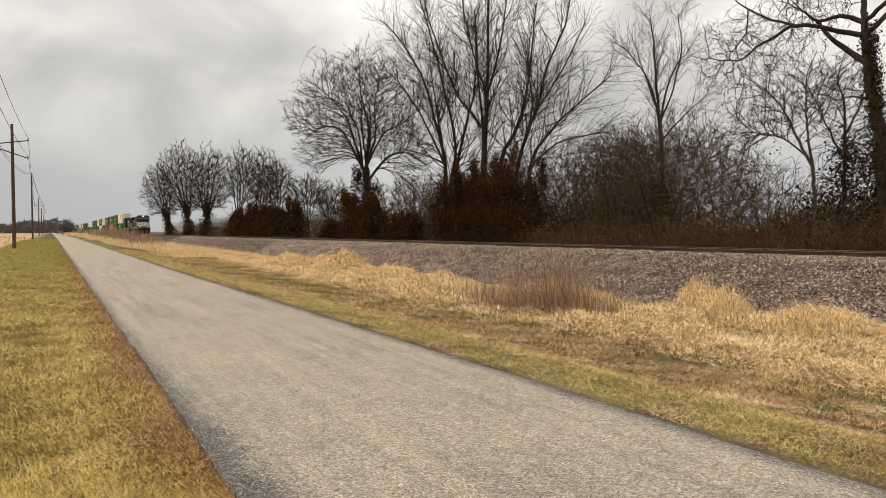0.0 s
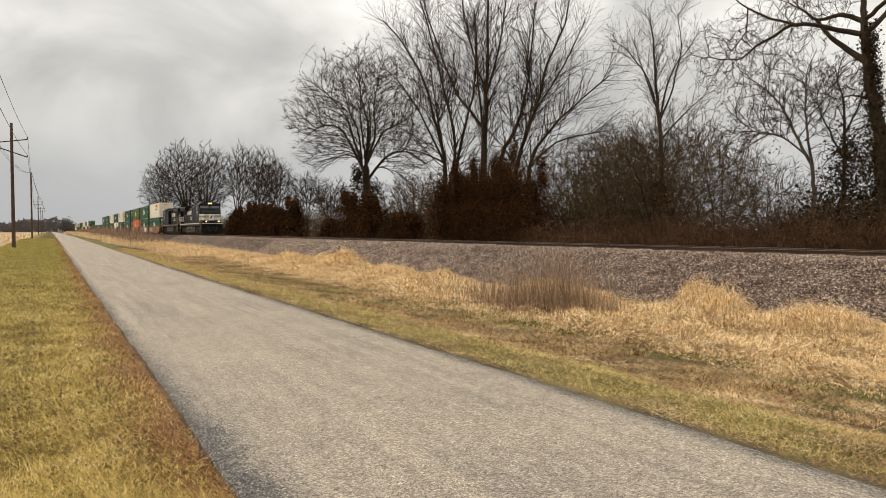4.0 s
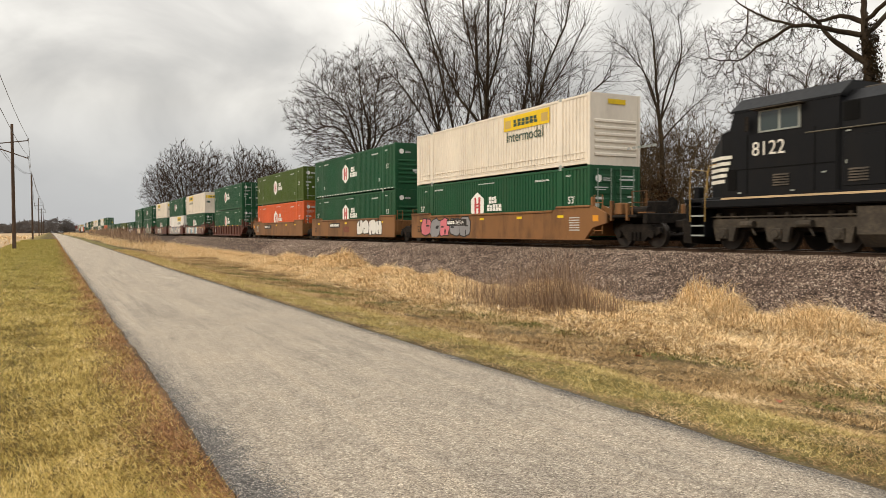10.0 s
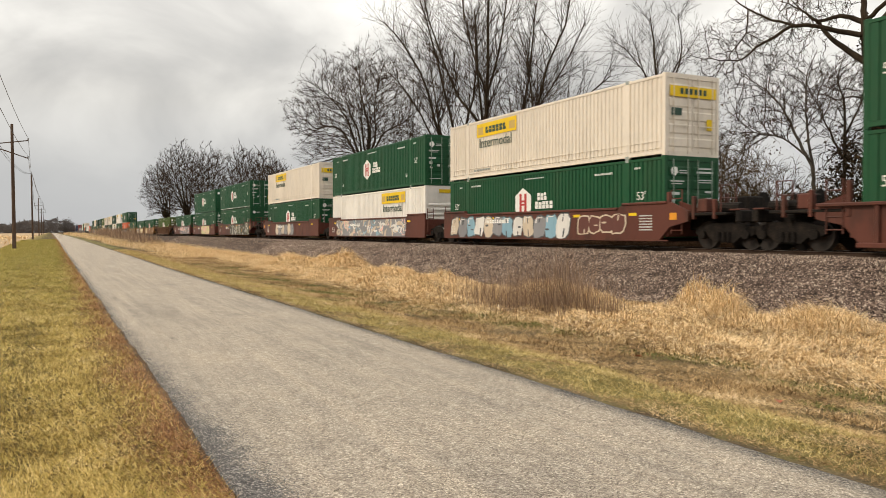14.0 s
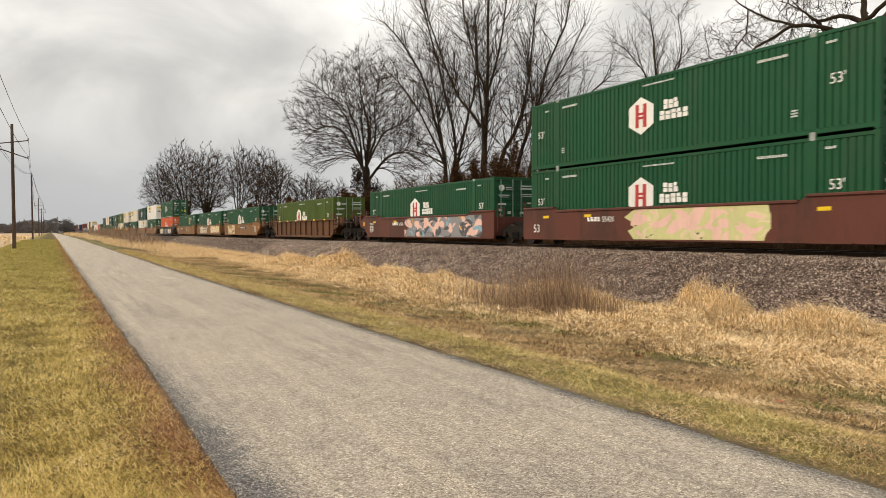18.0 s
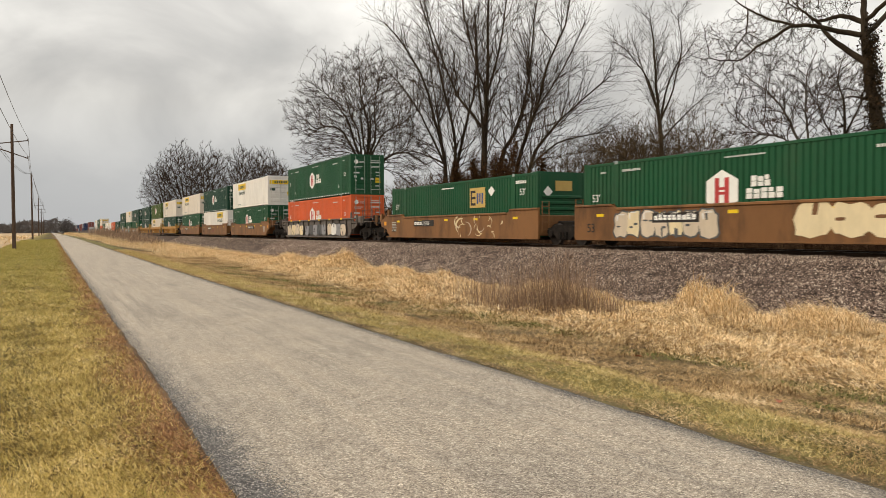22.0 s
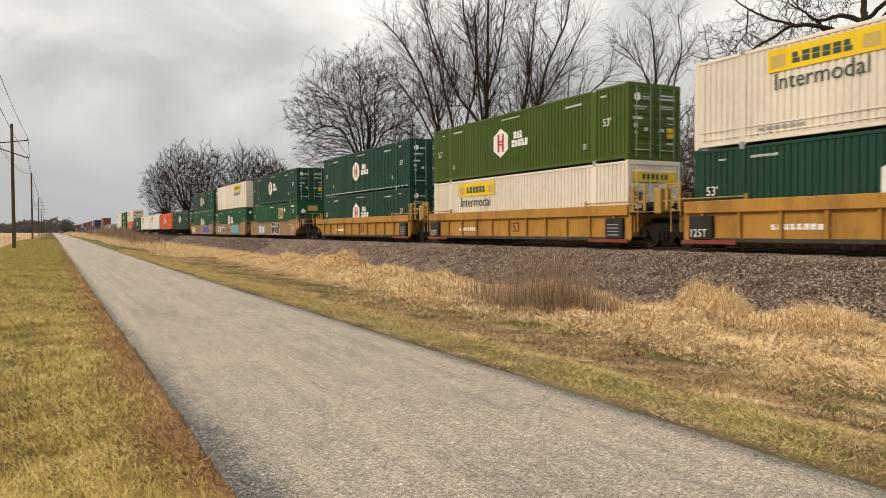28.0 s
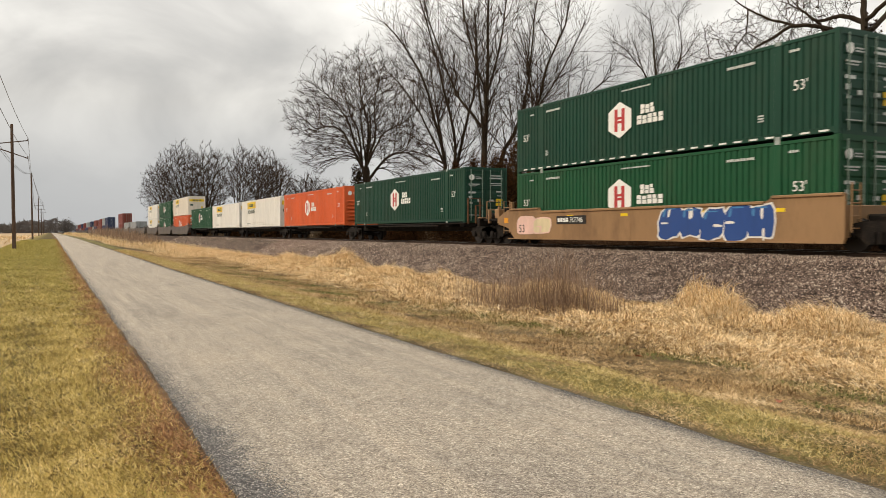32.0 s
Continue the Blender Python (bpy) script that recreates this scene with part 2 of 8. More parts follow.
M_AIRTANK = material("air_tank_grime", [(0.05, 0.045, 0.032), (0.09, 0.08, 0.058), (0.14, 0.12, 0.09)], scale=1.5, rough=(0.7, 0.9), bump=0.1)
M_SILL = paint("sill_white", (0.62, 0.58, 0.51), amount=0.5, dirt=(0.12, 0.1, 0.08))
M_STRIPE = paint("stripe_white", (0.72, 0.69, 0.62), amount=0.3, dirt=(0.2, 0.17, 0.13))
M_HANDRAIL = paint("handrail_yellow", (0.42, 0.26, 0.07), amount=0.5)
M_DARKHOLE = material("grille_black", [(0.002, 0.002, 0.002), (0.006, 0.006, 0.006)], spec=0.1, bump=0, rough=(0.7, 0.9))
M_MARK = paint("mark_white", (0.80, 0.80, 0.76), amount=0.12)
M_ENDMARK = paint("end_mark_grey", (0.60, 0.63, 0.60), amount=0.3)
M_MARKRED = paint("mark_red", (0.46, 0.05, 0.05), amount=0.1)
M_SIGNYEL = paint("sign_yellow", (0.80, 0.54, 0.02), amount=0.15)
M_SIGNDARK = paint("sign_dark_green", (0.035, 0.075, 0.055), amount=0.1)
M_AMBER = paint("placard_orange", (0.72, 0.30, 0.03), amount=0.2)
M_REDMARK = paint("mark_dull_red", (0.20, 0.055, 0.035), amount=0.3)
M_STEELGREY = paint("door_rod_grey", (0.30, 0.33, 0.31), amount=0.3)
M_ROD = paint("lock_rod_paint", (0.26, 0.36, 0.29), amount=0.35)
M_BLACKPLATE = paint("plate_black", (0.025, 0.022, 0.02), amount=0.2)
M_EMPGOLD = paint("sign_gold", (0.55, 0.38, 0.12), amount=0.15)
M_SPRAY = {k: paint("spray_" + k, c, amount=0.2, tint=0) for k, c in {
    "olive": (0.045, 0.048, 0.034), "sage": (0.24, 0.24, 0.17), "amber": (0.62, 0.33, 0.06), "white": (0.72, 0.70, 0.66), "pale": (0.60, 0.50, 0.38), "grey": (0.26, 0.26, 0.27), "black": (0.02, 0.02, 0.022), "blue": (0.06, 0.20, 0.42),
    "navy": (0.025, 0.07, 0.24), "teal": (0.06, 0.42, 0.44), "pink": (0.62, 0.17, 0.20), "cream": (0.72, 0.60, 0.38), "lime": (0.60, 0.58, 0.28), "dull": (0.13, 0.05, 0.04), "rust": (0.17, 0.08, 0.035), "slate": (0.085, 0.09, 0.095), "sky": (0.24, 0.42, 0.52), "salmon": (0.80, 0.52, 0.44)}.items()}


def glass():
    m = bpy.data.materials.new("window_glass")
    m.use_nodes = True
    b = m.node_tree.nodes["Principled BSDF"]
    b.inputs["Base Color"].default_value = (0.03, 0.045, 0.045, 1)
    b.inputs["Roughness"].default_value = 0.06
    b.inputs["IOR"].default_value = 1.5
    b.inputs["Specular IOR Level"].default_value = 0.8
    return m


M_GLASS = glass()
M_LAMP = glow("headlight", (1.0, 0.66, 0.32), 3.2)


# ---- mesh building ----
class Shape:
    """Collects vertices and faces of one part; faces may carry a material slot."""

    def __init__(self):
        self.v, self.f, self.s = [], [], []

    def add(self, verts, faces, slot=0):
        n = len(self.v)
        self.v += [tuple(p) for p in verts]
        self.f += [tuple(i + n for i in f) for f in faces]
        self.s += [slot] * len(faces)
        return self

    def box(self, x0, x1, y0, y1, z0, z1, slot=0):
        vs = [(x, y, z) for x in (x0, x1) for y in (y0, y1) for z in (z0, z1)]
        return self.add(vs, [(0, 1, 3, 2), (4, 6, 7, 5), (0, 4, 5, 1), (2, 3, 7, 6), (0, 2, 6, 4), (1, 5, 7, 3)], slot)

    def cbox(self, x0, x1, y0, y1, z0, z1, c=0.03, slot=0):
        """A box with chamfered edges."""
        vs, ix = [], {}
        for i, (x, sx) in enumerate(((x0, 1), (x1, -1))):
            for j, (y, sy) in enumerate(((y0, 1), (y1, -1))):
                for k, (z, sz) in enumerate(((z0, 1), (z1, -1))):
                    ix[i, j, k] = len(vs)
                    vs += [(x, y + sy * c, z + sz * c), (x + sx * c, y, z + sz * c), (x + sx * c, y + sy * c, z)]
        g = lambda i, j, k, a: ix[i, j, k] + a
        fs = []
        for i in (0, 1):
            q = [g(i, 0, 0, 0), g(i, 0, 1, 0), g(i, 1, 1, 0), g(i, 1, 0, 0)]
            fs.append(q if i == 0 else q[::-1])
            q = [g(0, i, 0, 1), g(1, i, 0, 1), g(1, i, 1, 1), g(0, i, 1, 1)]
            fs.append(q if i == 0 else q[::-1])
            q = [g(0, 0, i, 2), g(0, 1, i, 2), g(1, 1, i, 2), g(1, 0, i, 2)]
            fs.append(q if i == 0 else q[::-1])
        for i in (0, 1):
            for j in (0, 1):
                fs.append([g(i, j, 0, 0), g(i, j, 1, 0), g(i, j, 1, 1), g(i, j, 0, 1)])
                fs.append([g(i, 0, j, 0), g(i, 1, j, 0), g(i, 1, j, 2), g(i, 0, j, 2)])
                fs.append([g(0, i, j, 1), g(1, i, j, 1), g(1, i, j, 2), g(0, i, j, 2)])
                for k in (0, 1):
                    fs.append([g(i, j, k, 0), g(i, j, k, 1), g(i, j, k, 2)])
        return self.add(vs, fs, slot)

    def tube(self, path, r, n=6, slot=0, r1=None):
        """A round rod along a path of points."""
        pts = [Vector(p) for p in path]
        rings = []
        for i, p in enumerate(pts):
            d = (pts[min(i + 1, len(pts) - 1)] - pts[max(i - 1, 0)]).normalized()
            a = d.orthogonal().normalized()
            b = d.cross(a)
            rr = r if r1 is None else r + (r1 - r) * i / (len(pts) - 1)
            rings.append([p + (a * math.cos(2 * math.pi * k / n) + b * math.sin(2 * math.pi * k / n)) * rr for k in range(n)])
        vs = [q for ring in rings for q in ring]
        fs = [(i * n + k, i * n + (k + 1) % n, (i + 1) * n + (k + 1) % n, (i + 1) * n + k) for i in range(len(pts) - 1) for k in range(n)]
        fs += [tuple(range(n))[::-1], tuple((len(pts) - 1) * n + k for k in range(n))]
        return self.add(vs, fs, slot)

    def disc(self, c, axis, r, h, n=16, slot=0):
        a = Vector(axis).normalized() * (h / 2)
        return self.tube([Vector(c) - a, Vector(c) + a], r, n, slot)

    def prism(self, outline, axis, a0, a1, slot=0):
        """Extrudes a closed outline; axis 'x': outline of (y, z), 'y': of (x, z), 'z': of (x, y)."""
        put = {"x": lambda a, p: (a, p[0], p[1]), "y": lambda a, p: (p[0], a, p[1]), "z": lambda a, p: (p[0], p[1], a)}[axis]
        n = len(outline)
        vs = [put(a, p) for a in (a0, a1) for p in outline]
        fs = [tuple(range(n))[::-1], tuple(range(n, 2 * n))] + [(i, (i + 1) % n, n + (i + 1) % n, n + i) for i in range(n)]
        return self.add(vs, fs, slot)

    def mesh(self, name, mats):
        me = bpy.data.meshes.new(name)
        me.from_pydata(self.v, [], self.f)
        for m in mats if isinstance(mats, (list, tuple)) else [mats]:
            me.materials.append(m)
        if any(self.s):
            me.polygons.foreach_set("material_index", self.s)
        bm = bmesh.new()
        bm.from_mesh(me)
        bmesh.ops.recalc_face_normals(bm, faces=bm.faces)
        bm.to_mesh(me)
        bm.free()
        return me


def part(name, shape, mats, parent, label="", at=None):
    """Links a shape, or a mesh, as one object under a thing or a part."""
    me = shape.mesh(name, mats) if isinstance(shape, Shape) else shape
    ob = new(name, me)
    ob.parent = parent
    if at is not None:
        ob.matrix_local = at
    if label:
        ob["label"] = label
    return ob


def thing(name, label, category, group="", kind="", at=None):
    ob = new(name)
    ob.empty_display_size = 0.2
    tagged(ob, label, category, group, kind)
    if at is not None:
        ob.matrix_basis = at
    return ob


def array_mesh(name, verts, tris, mat, smooth=False):
    """A mesh from numpy arrays of vertices and triangles."""
    me = bpy.data.meshes.new(name)
    verts, tris = np.asarray(verts, np.float32).reshape(-1, 3), np.asarray(tris, np.int32).reshape(-1, 3)
    me.vertices.add(len(verts))
    me.vertices.foreach_set("co", verts.ravel())
    me.loops.add(tris.size)
    me.loops.foreach_set("vertex_index", tris.ravel())
    me.polygons.add(len(tris))
    me.polygons.foreach_set("loop_start", np.arange(0, tris.size, 3, dtype=np.int32))
    me.update(calc_edges=True)
    me.materials.append(mat)
    if smooth:
        me.polygons.foreach_set("use_smooth", [True] * len(tris))
    return me


TEXTS = {}


def lettering(words, size, fat=0.0):
    """A flat mesh of words in the built-in font, in the x-y plane; fat swells the strokes."""
    if (words, size, fat) not in TEXTS:
        cu = bpy.data.curves.new("lettering", "FONT")
        cu.body, cu.size, cu.extrude, cu.resolution_u, cu.offset = words, size, 0.003, 3, fat
        ob = bpy.data.objects.new("lettering", cu)
        scene.collection.objects.link(ob)
        bpy.context.view_layer.update()
        me = bpy.data.meshes.new_from_object(ob.evaluated_get(bpy.context.evaluated_depsgraph_get()))
        bpy.data.objects.remove(ob)
        TEXTS[words, size, fat] = me
    return TEXTS[words, size, fat]


# ---- the land ----
PROFILE = [(-3000, -0.35), (-60, -0.35), (-9, -0.22), (-5.2, -0.16), (-3.0, -0.10), (-2.0, -0.15), (-1.3, -0.07), (0.98, -0.015), (1.1, -0.05), (4.48, -0.05), (4.6, -0.015),
           (5.6, -0.06), (6.9, -0.28), (8.6, -0.45), (11.0, -0.46), (13.5, -0.50), (15.6, -0.50), (26.0, -0.45), (60, -0.4), (3000, -0.3)]
PX, PZ = [p[0] for p in PROFILE], [p[1] for p in PROFILE]


def rise(y):
    """The road climbs a little into the distance."""
    return np.interp(y, [-200, 35, 95, 165, 320, 5000], [0, 0, 0.16, 0.36, 0.5, 0.55])


def ground_z(x, y):
    x, y = np.asarray(x, float), np.asarray(y, float)
    wave = 0.012 * np.sin(x * 1.7 + y * 0.31) * np.sin(y * 0.47 + 1.3) * ((x < 0.5) | (x > 5.2))
    return np.interp(x, PX, PZ) + rise(y) * np.interp(x, [9, 15, 26, 40], [1, 0.3, 0.3, 0.3]) + wave


def sheet(xs, ys, height):
    """Vertices and triangles of a grid over xs and ys."""
    gx, gy = np.meshgrid(xs, ys)
    v = np.stack([gx, gy, height(gx, gy)], -1).reshape(-1, 3)
    n, m = len(xs), len(ys)
    i = (np.arange(m - 1)[:, None] * n + np.arange(n - 1)).ravel()
    return v, np.concatenate([np.stack([i, i + 1, i + n + 1], 1), np.stack([i, i + n + 1, i + n], 1)])


def by_width(name, bands, noise_scale=2.0, wobble=0.5, bump=0.8, fine=45.0):
    """A ground material whose cover changes across the corridor: bands of (x, dark colour, light colour)."""
    m = bpy.data.materials.new(name)
    m.use_nodes = True
    nt = m.node_tree
    b = nt.nodes["Principled BSDF"]
    co = nt.nodes.new("ShaderNodeTexCoord").outputs["Object"]
    sep = nt.nodes.new("ShaderNodeSeparateXYZ")
    nt.links.new(co, sep.inputs[0])
    n1 = node(nt, "ShaderNodeTexNoise", Scale=noise_scale * 0.35, Detail=5.0, Roughness=0.6)
    n2 = node(nt, "ShaderNodeTexNoise", Scale=fine, Detail=5.0, Roughness=0.75)
    n3 = node(nt, "ShaderNodeTexNoise", Scale=noise_scale, Detail=6.0, Roughness=0.65)
    for n in (n1, n2, n3):
        nt.links.new(co, n.inputs["Vector"])
    x = maths(nt, "ADD", sep.outputs[0], maths(nt, "MULTIPLY", maths(nt, "SUBTRACT", n3.outputs["Fac"], 0.5), wobble * 2.4))
    x0, x1 = bands[0][0], bands[-1][0]
    f = maths(nt, "DIVIDE", maths(nt, "SUBTRACT", x, x0), x1 - x0, True)
    dark = ramp(nt, f, [((p - x0) / (x1 - x0), c) for p, c, _ in bands])
    light = ramp(nt, f, [((p - x0) / (x1 - x0), c) for p, _, c in bands])
    g = maths(nt, "ADD", maths(nt, "MULTIPLY", n1.outputs["Fac"], 0.45), maths(nt, "MULTIPLY", n2.outputs["Fac"], 0.55))
    k = ramp(nt, g, [(0.41, (0, 0, 0)), (0.59, (1, 1, 1))])
    nt.links.new(mix(nt, k, dark, light), b.inputs["Base Color"])
    b.inputs["Roughness"].default_value = 0.95
    b.inputs["Specular IOR Level"].default_value = 0.2
    bn = node(nt, "ShaderNodeBump", Strength=bump, Distance=0.04)
    nt.links.new(n2.outputs["Fac"], bn.inputs["Height"])
    nt.links.new(bn.outputs[0], b.inputs["Normal"])
    return m


# bands under grass and straw: soil colour, darkened for the shade between blades
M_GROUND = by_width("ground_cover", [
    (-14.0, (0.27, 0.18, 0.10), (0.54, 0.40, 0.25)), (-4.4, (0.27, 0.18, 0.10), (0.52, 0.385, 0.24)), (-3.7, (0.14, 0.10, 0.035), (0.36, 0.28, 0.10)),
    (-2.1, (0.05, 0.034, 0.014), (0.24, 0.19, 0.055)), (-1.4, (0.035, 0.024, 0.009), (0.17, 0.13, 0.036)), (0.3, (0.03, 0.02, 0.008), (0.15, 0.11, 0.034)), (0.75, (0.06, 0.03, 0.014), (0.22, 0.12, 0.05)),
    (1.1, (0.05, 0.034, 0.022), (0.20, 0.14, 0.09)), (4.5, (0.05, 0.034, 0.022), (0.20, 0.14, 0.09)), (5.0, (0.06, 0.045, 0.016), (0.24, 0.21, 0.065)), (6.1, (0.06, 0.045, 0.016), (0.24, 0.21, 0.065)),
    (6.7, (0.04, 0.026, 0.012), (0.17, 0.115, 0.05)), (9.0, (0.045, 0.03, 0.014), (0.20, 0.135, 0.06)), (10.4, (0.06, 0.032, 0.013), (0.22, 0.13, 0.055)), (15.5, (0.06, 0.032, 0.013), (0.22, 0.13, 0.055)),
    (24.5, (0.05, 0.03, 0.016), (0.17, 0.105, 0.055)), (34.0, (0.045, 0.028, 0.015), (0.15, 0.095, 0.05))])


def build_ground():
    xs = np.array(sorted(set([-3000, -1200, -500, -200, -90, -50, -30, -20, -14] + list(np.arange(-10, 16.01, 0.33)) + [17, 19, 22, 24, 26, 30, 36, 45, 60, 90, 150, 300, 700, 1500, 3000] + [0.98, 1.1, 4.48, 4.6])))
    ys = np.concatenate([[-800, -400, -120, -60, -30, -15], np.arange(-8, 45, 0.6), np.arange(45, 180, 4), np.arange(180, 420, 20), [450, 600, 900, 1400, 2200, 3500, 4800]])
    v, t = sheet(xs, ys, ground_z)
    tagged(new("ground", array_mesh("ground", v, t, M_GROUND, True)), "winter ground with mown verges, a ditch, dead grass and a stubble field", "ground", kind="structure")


def asphalt():
    m = bpy.data.materials.new("chip_seal")
    m.use_nodes = True
    nt = m.node_tree
    b = nt.nodes["Principled BSDF"]
    co = nt.nodes.new("ShaderNodeTexCoord").outputs["Object"]
    sep = nt.nodes.new("ShaderNodeSeparateXYZ")
    nt.links.new(co, sep.inputs[0])
    # single chips, patches, and long streaks of wear along the way
    def cells(scale):
        v = node(nt, "ShaderNodeTexVoronoi", Scale=scale, Randomness=1.0)
        nt.links.new(co, v.inputs["Vector"])
        sp = nt.nodes.new("ShaderNodeSeparateColor")
        nt.links.new(v.outputs["Color"], sp.inputs[0])
        return v, sp.outputs[0], sp.outputs[1]
    chips, tone, other = cells(150.0)
    _, coarse, _ = cells(60.0)
    grain = node(nt, "ShaderNodeTexNoise", Scale=7.0, Detail=6.0, Roughness=0.8)
    nt.links.new(co, grain.inputs["Vector"])
    patch = node(nt, "ShaderNodeTexNoise", Scale=0.9, Detail=5.0, Roughness=0.6)
    nt.links.new(co, patch.inputs["Vector"])
    mp = node(nt, "ShaderNodeMapping", Scale=(5.5, 0.16, 1.0))
    nt.links.new(co, mp.inputs["Vector"])
    streak = node(nt, "ShaderNodeTexNoise", Scale=1.0, Detail=5.0, Roughness=0.65)
    nt.links.new(mp.outputs[0], streak.inputs["Vector"])
    speck = maths(nt, "ADD", maths(nt, "MULTIPLY", tone, 0.6), maths(nt, "ADD", maths(nt, "MULTIPLY", coarse, 0.28), maths(nt, "MULTIPLY", grain.outputs["Fac"], 0.30)))
    col = ramp(nt, speck, [(0.12, (0.045, 0.036, 0.027)), (0.34, (0.17, 0.14, 0.11)), (0.58, (0.325, 0.274, 0.219)), (0.80, (0.465, 0.40, 0.322)), (1.0, (0.82, 0.74, 0.62))])
    wear = ramp(nt, maths(nt, "ADD", maths(nt, "MULTIPLY", patch.outputs["Fac"], 0.4), maths(nt, "MULTIPLY", streak.outputs["Fac"], 0.6)), [(0.36, (0.76, 0.765, 0.78)), (0.5, (1.0, 0.995, 0.985)), (0.64, (1.16, 1.13, 1.09))])
    col = mix(nt, 1.0, col, wear, "MULTIPLY")
    # older, darker surface showing chip by chip along both edges
    mid = maths(nt, "ABSOLUTE", maths(nt, "SUBTRACT", sep.outputs[0], 2.79))
    edge = maths(nt, "ADD", mid, maths(nt, "MULTIPLY", maths(nt, "SUBTRACT", patch.outputs["Fac"], 0.5), 0.45))
    edge = maths(nt, "ADD", edge, maths(nt, "MULTIPLY", maths(nt, "SUBTRACT", other, 0.5), 0.30))
    edge = maths(nt, "ADD", edge, maths(nt, "MULTIPLY", maths(nt, "SUBTRACT", grain.outputs["Fac"], 0.5), 0.5))
    # the old surface is broader on the verge side close by
    close = maths(nt, "MULTIPLY", maths(nt, "SUBTRACT", 11.0, sep.outputs[1]), 0.030, True)
    close = maths(nt, "MULTIPLY", close, maths(nt, "LESS_THAN", sep.outputs[0], 2.79))
    edge = maths(nt, "ADD", edge, close)
    sub = maths(nt, "MULTIPLY", maths(nt, "SUBTRACT", edge, 1.70), 40.0, True)
    dark = ramp(nt, tone, [(0.0, (0.022, 0.021, 0.021)), (0.55, (0.075, 0.071, 0.067)), (0.82, (0.16, 0.15, 0.14)), (0.93, (0.50, 0.46, 0.42))])
    col = mix(nt, sub, col, dark)
    nt.links.new(col, b.inputs["Base Color"])
    b.inputs["Roughness"].default_value = 0.88
    b.inputs["Specular IOR Level"].default_value = 0.3
    bn = node(nt, "ShaderNodeBump", Strength=0.7, Distance=0.008)
    nt.links.new(chips.outputs["Distance"], bn.inputs["Height"])
    nt.links.new(bn.outputs[0], b.inputs["Normal"])
    return m


def build_road():
    rng = np.random.default_rng(3)
    ys = np.concatenate([np.arange(-60, 2, 2.0), np.arange(2, 40, 0.12), np.arange(40, 150, 1.5), np.arange(150, 900, 15)])
    # ragged edges
    def ragged(k):
        raw = np.convolve(rng.normal(0, 1, len(ys)), np.ones(5) / 5, "same") * 0.035
        slow = 0.05 * np.sin(ys * 0.7 + k) + 0.03 * np.sin(ys * 1.9 + 2 * k)
        return raw * 0.8 + slow * 0.25
    left, right = 1.0 + ragged(1), 4.58 + ragged(2.5)
    cols = np.array([0.0, 0.004, 0.08, 0.3, 0.5, 0.7, 0.92, 0.996, 1.0])
    crown = np.array([-0.12, -0.004, 0.006, 0.03, 0.04, 0.03, 0.006, -0.004, -0.12])
    gx = left[:, None] + (right - left)[:, None] * cols
    gz = crown[None, :] + rise(ys)[:, None]
    v = np.stack([gx, np.repeat(ys[:, None], len(cols), 1), gz], -1).reshape(-1, 3)
    n, m = len(cols), len(ys)
    i = (np.arange(m - 1)[:, None] * n + np.arange(n - 1)).ravel()
    t = np.concatenate([np.stack([i, i + 1, i + n + 1], 1), np.stack([i, i + n + 1, i + n], 1)])
    tagged(new("road", array_mesh("road", v, t, asphalt(), True)), "narrow pale grey chip-sealed country road with darker ragged edges", "road", kind="structure")


# ---- railway ----
BED = [(15.3, -0.62), (15.9, -0.42), (17.0, 0.12), (18.3, 0.74), (18.7, 0.84), (19.3, 0.84), (20.42, 0.83), (21.5, 0.84), (22.2, 0.84), (22.6, 0.74), (25.3, -0.55)]


def bed_z(x):
    return np.interp(x, [p[0] for p in BED], [p[1] for p in BED])


def ballast():
    """Crushed stone, stone by stone, with gaps darkened in the colour as shade."""
    m = bpy.data.materials.new("ballast")
    m.use_nodes = True
    nt = m.node_tree
    b = nt.nodes["Principled BSDF"]
    co = nt.nodes.new("ShaderNodeTexCoord").outputs["Object"]
    cell = node(nt, "ShaderNodeTexVoronoi", Scale=19.0, Randomness=1.0)
    big = node(nt, "ShaderNodeTexNoise", Scale=0.8, Detail=5.0, Roughness=0.6)
    for n in (cell, big):
        nt.links.new(co, n.inputs["Vector"])
    sp = nt.nodes.new("ShaderNodeSeparateColor")
    nt.links.new(cell.outputs["Color"], sp.inputs[0])
    f = maths(nt, "ADD", maths(nt, "MULTIPLY", sp.outputs[0], 0.75), maths(nt, "MULTIPLY", big.outputs["Fac"], 0.3))
    col = ramp(nt, f, [(0.05, (0.032, 0.021, 0.016)), (0.4, (0.08, 0.054, 0.041)), (0.7, (0.16, 0.113, 0.087)), (1.0, (0.335, 0.25, 0.2))])
    # each cell darkens outwards to stand for shade in the crevices
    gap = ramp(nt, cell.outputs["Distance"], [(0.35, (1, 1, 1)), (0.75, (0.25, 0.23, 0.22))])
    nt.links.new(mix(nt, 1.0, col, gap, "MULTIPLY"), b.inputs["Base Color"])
    b.inputs["Roughness"].default_value = 0.93
    b.inputs["Specular IOR Level"].default_value = 0.2
    bn = node(nt, "ShaderNodeBump", Strength=1.0, Distance=0.04)
    bn.invert = True
    nt.links.new(cell.outputs["Distance"], bn.inputs["Height"])
    nt.links.new(bn.outputs[0], b.inputs["Normal"])
    return m


M_BED = ballast()


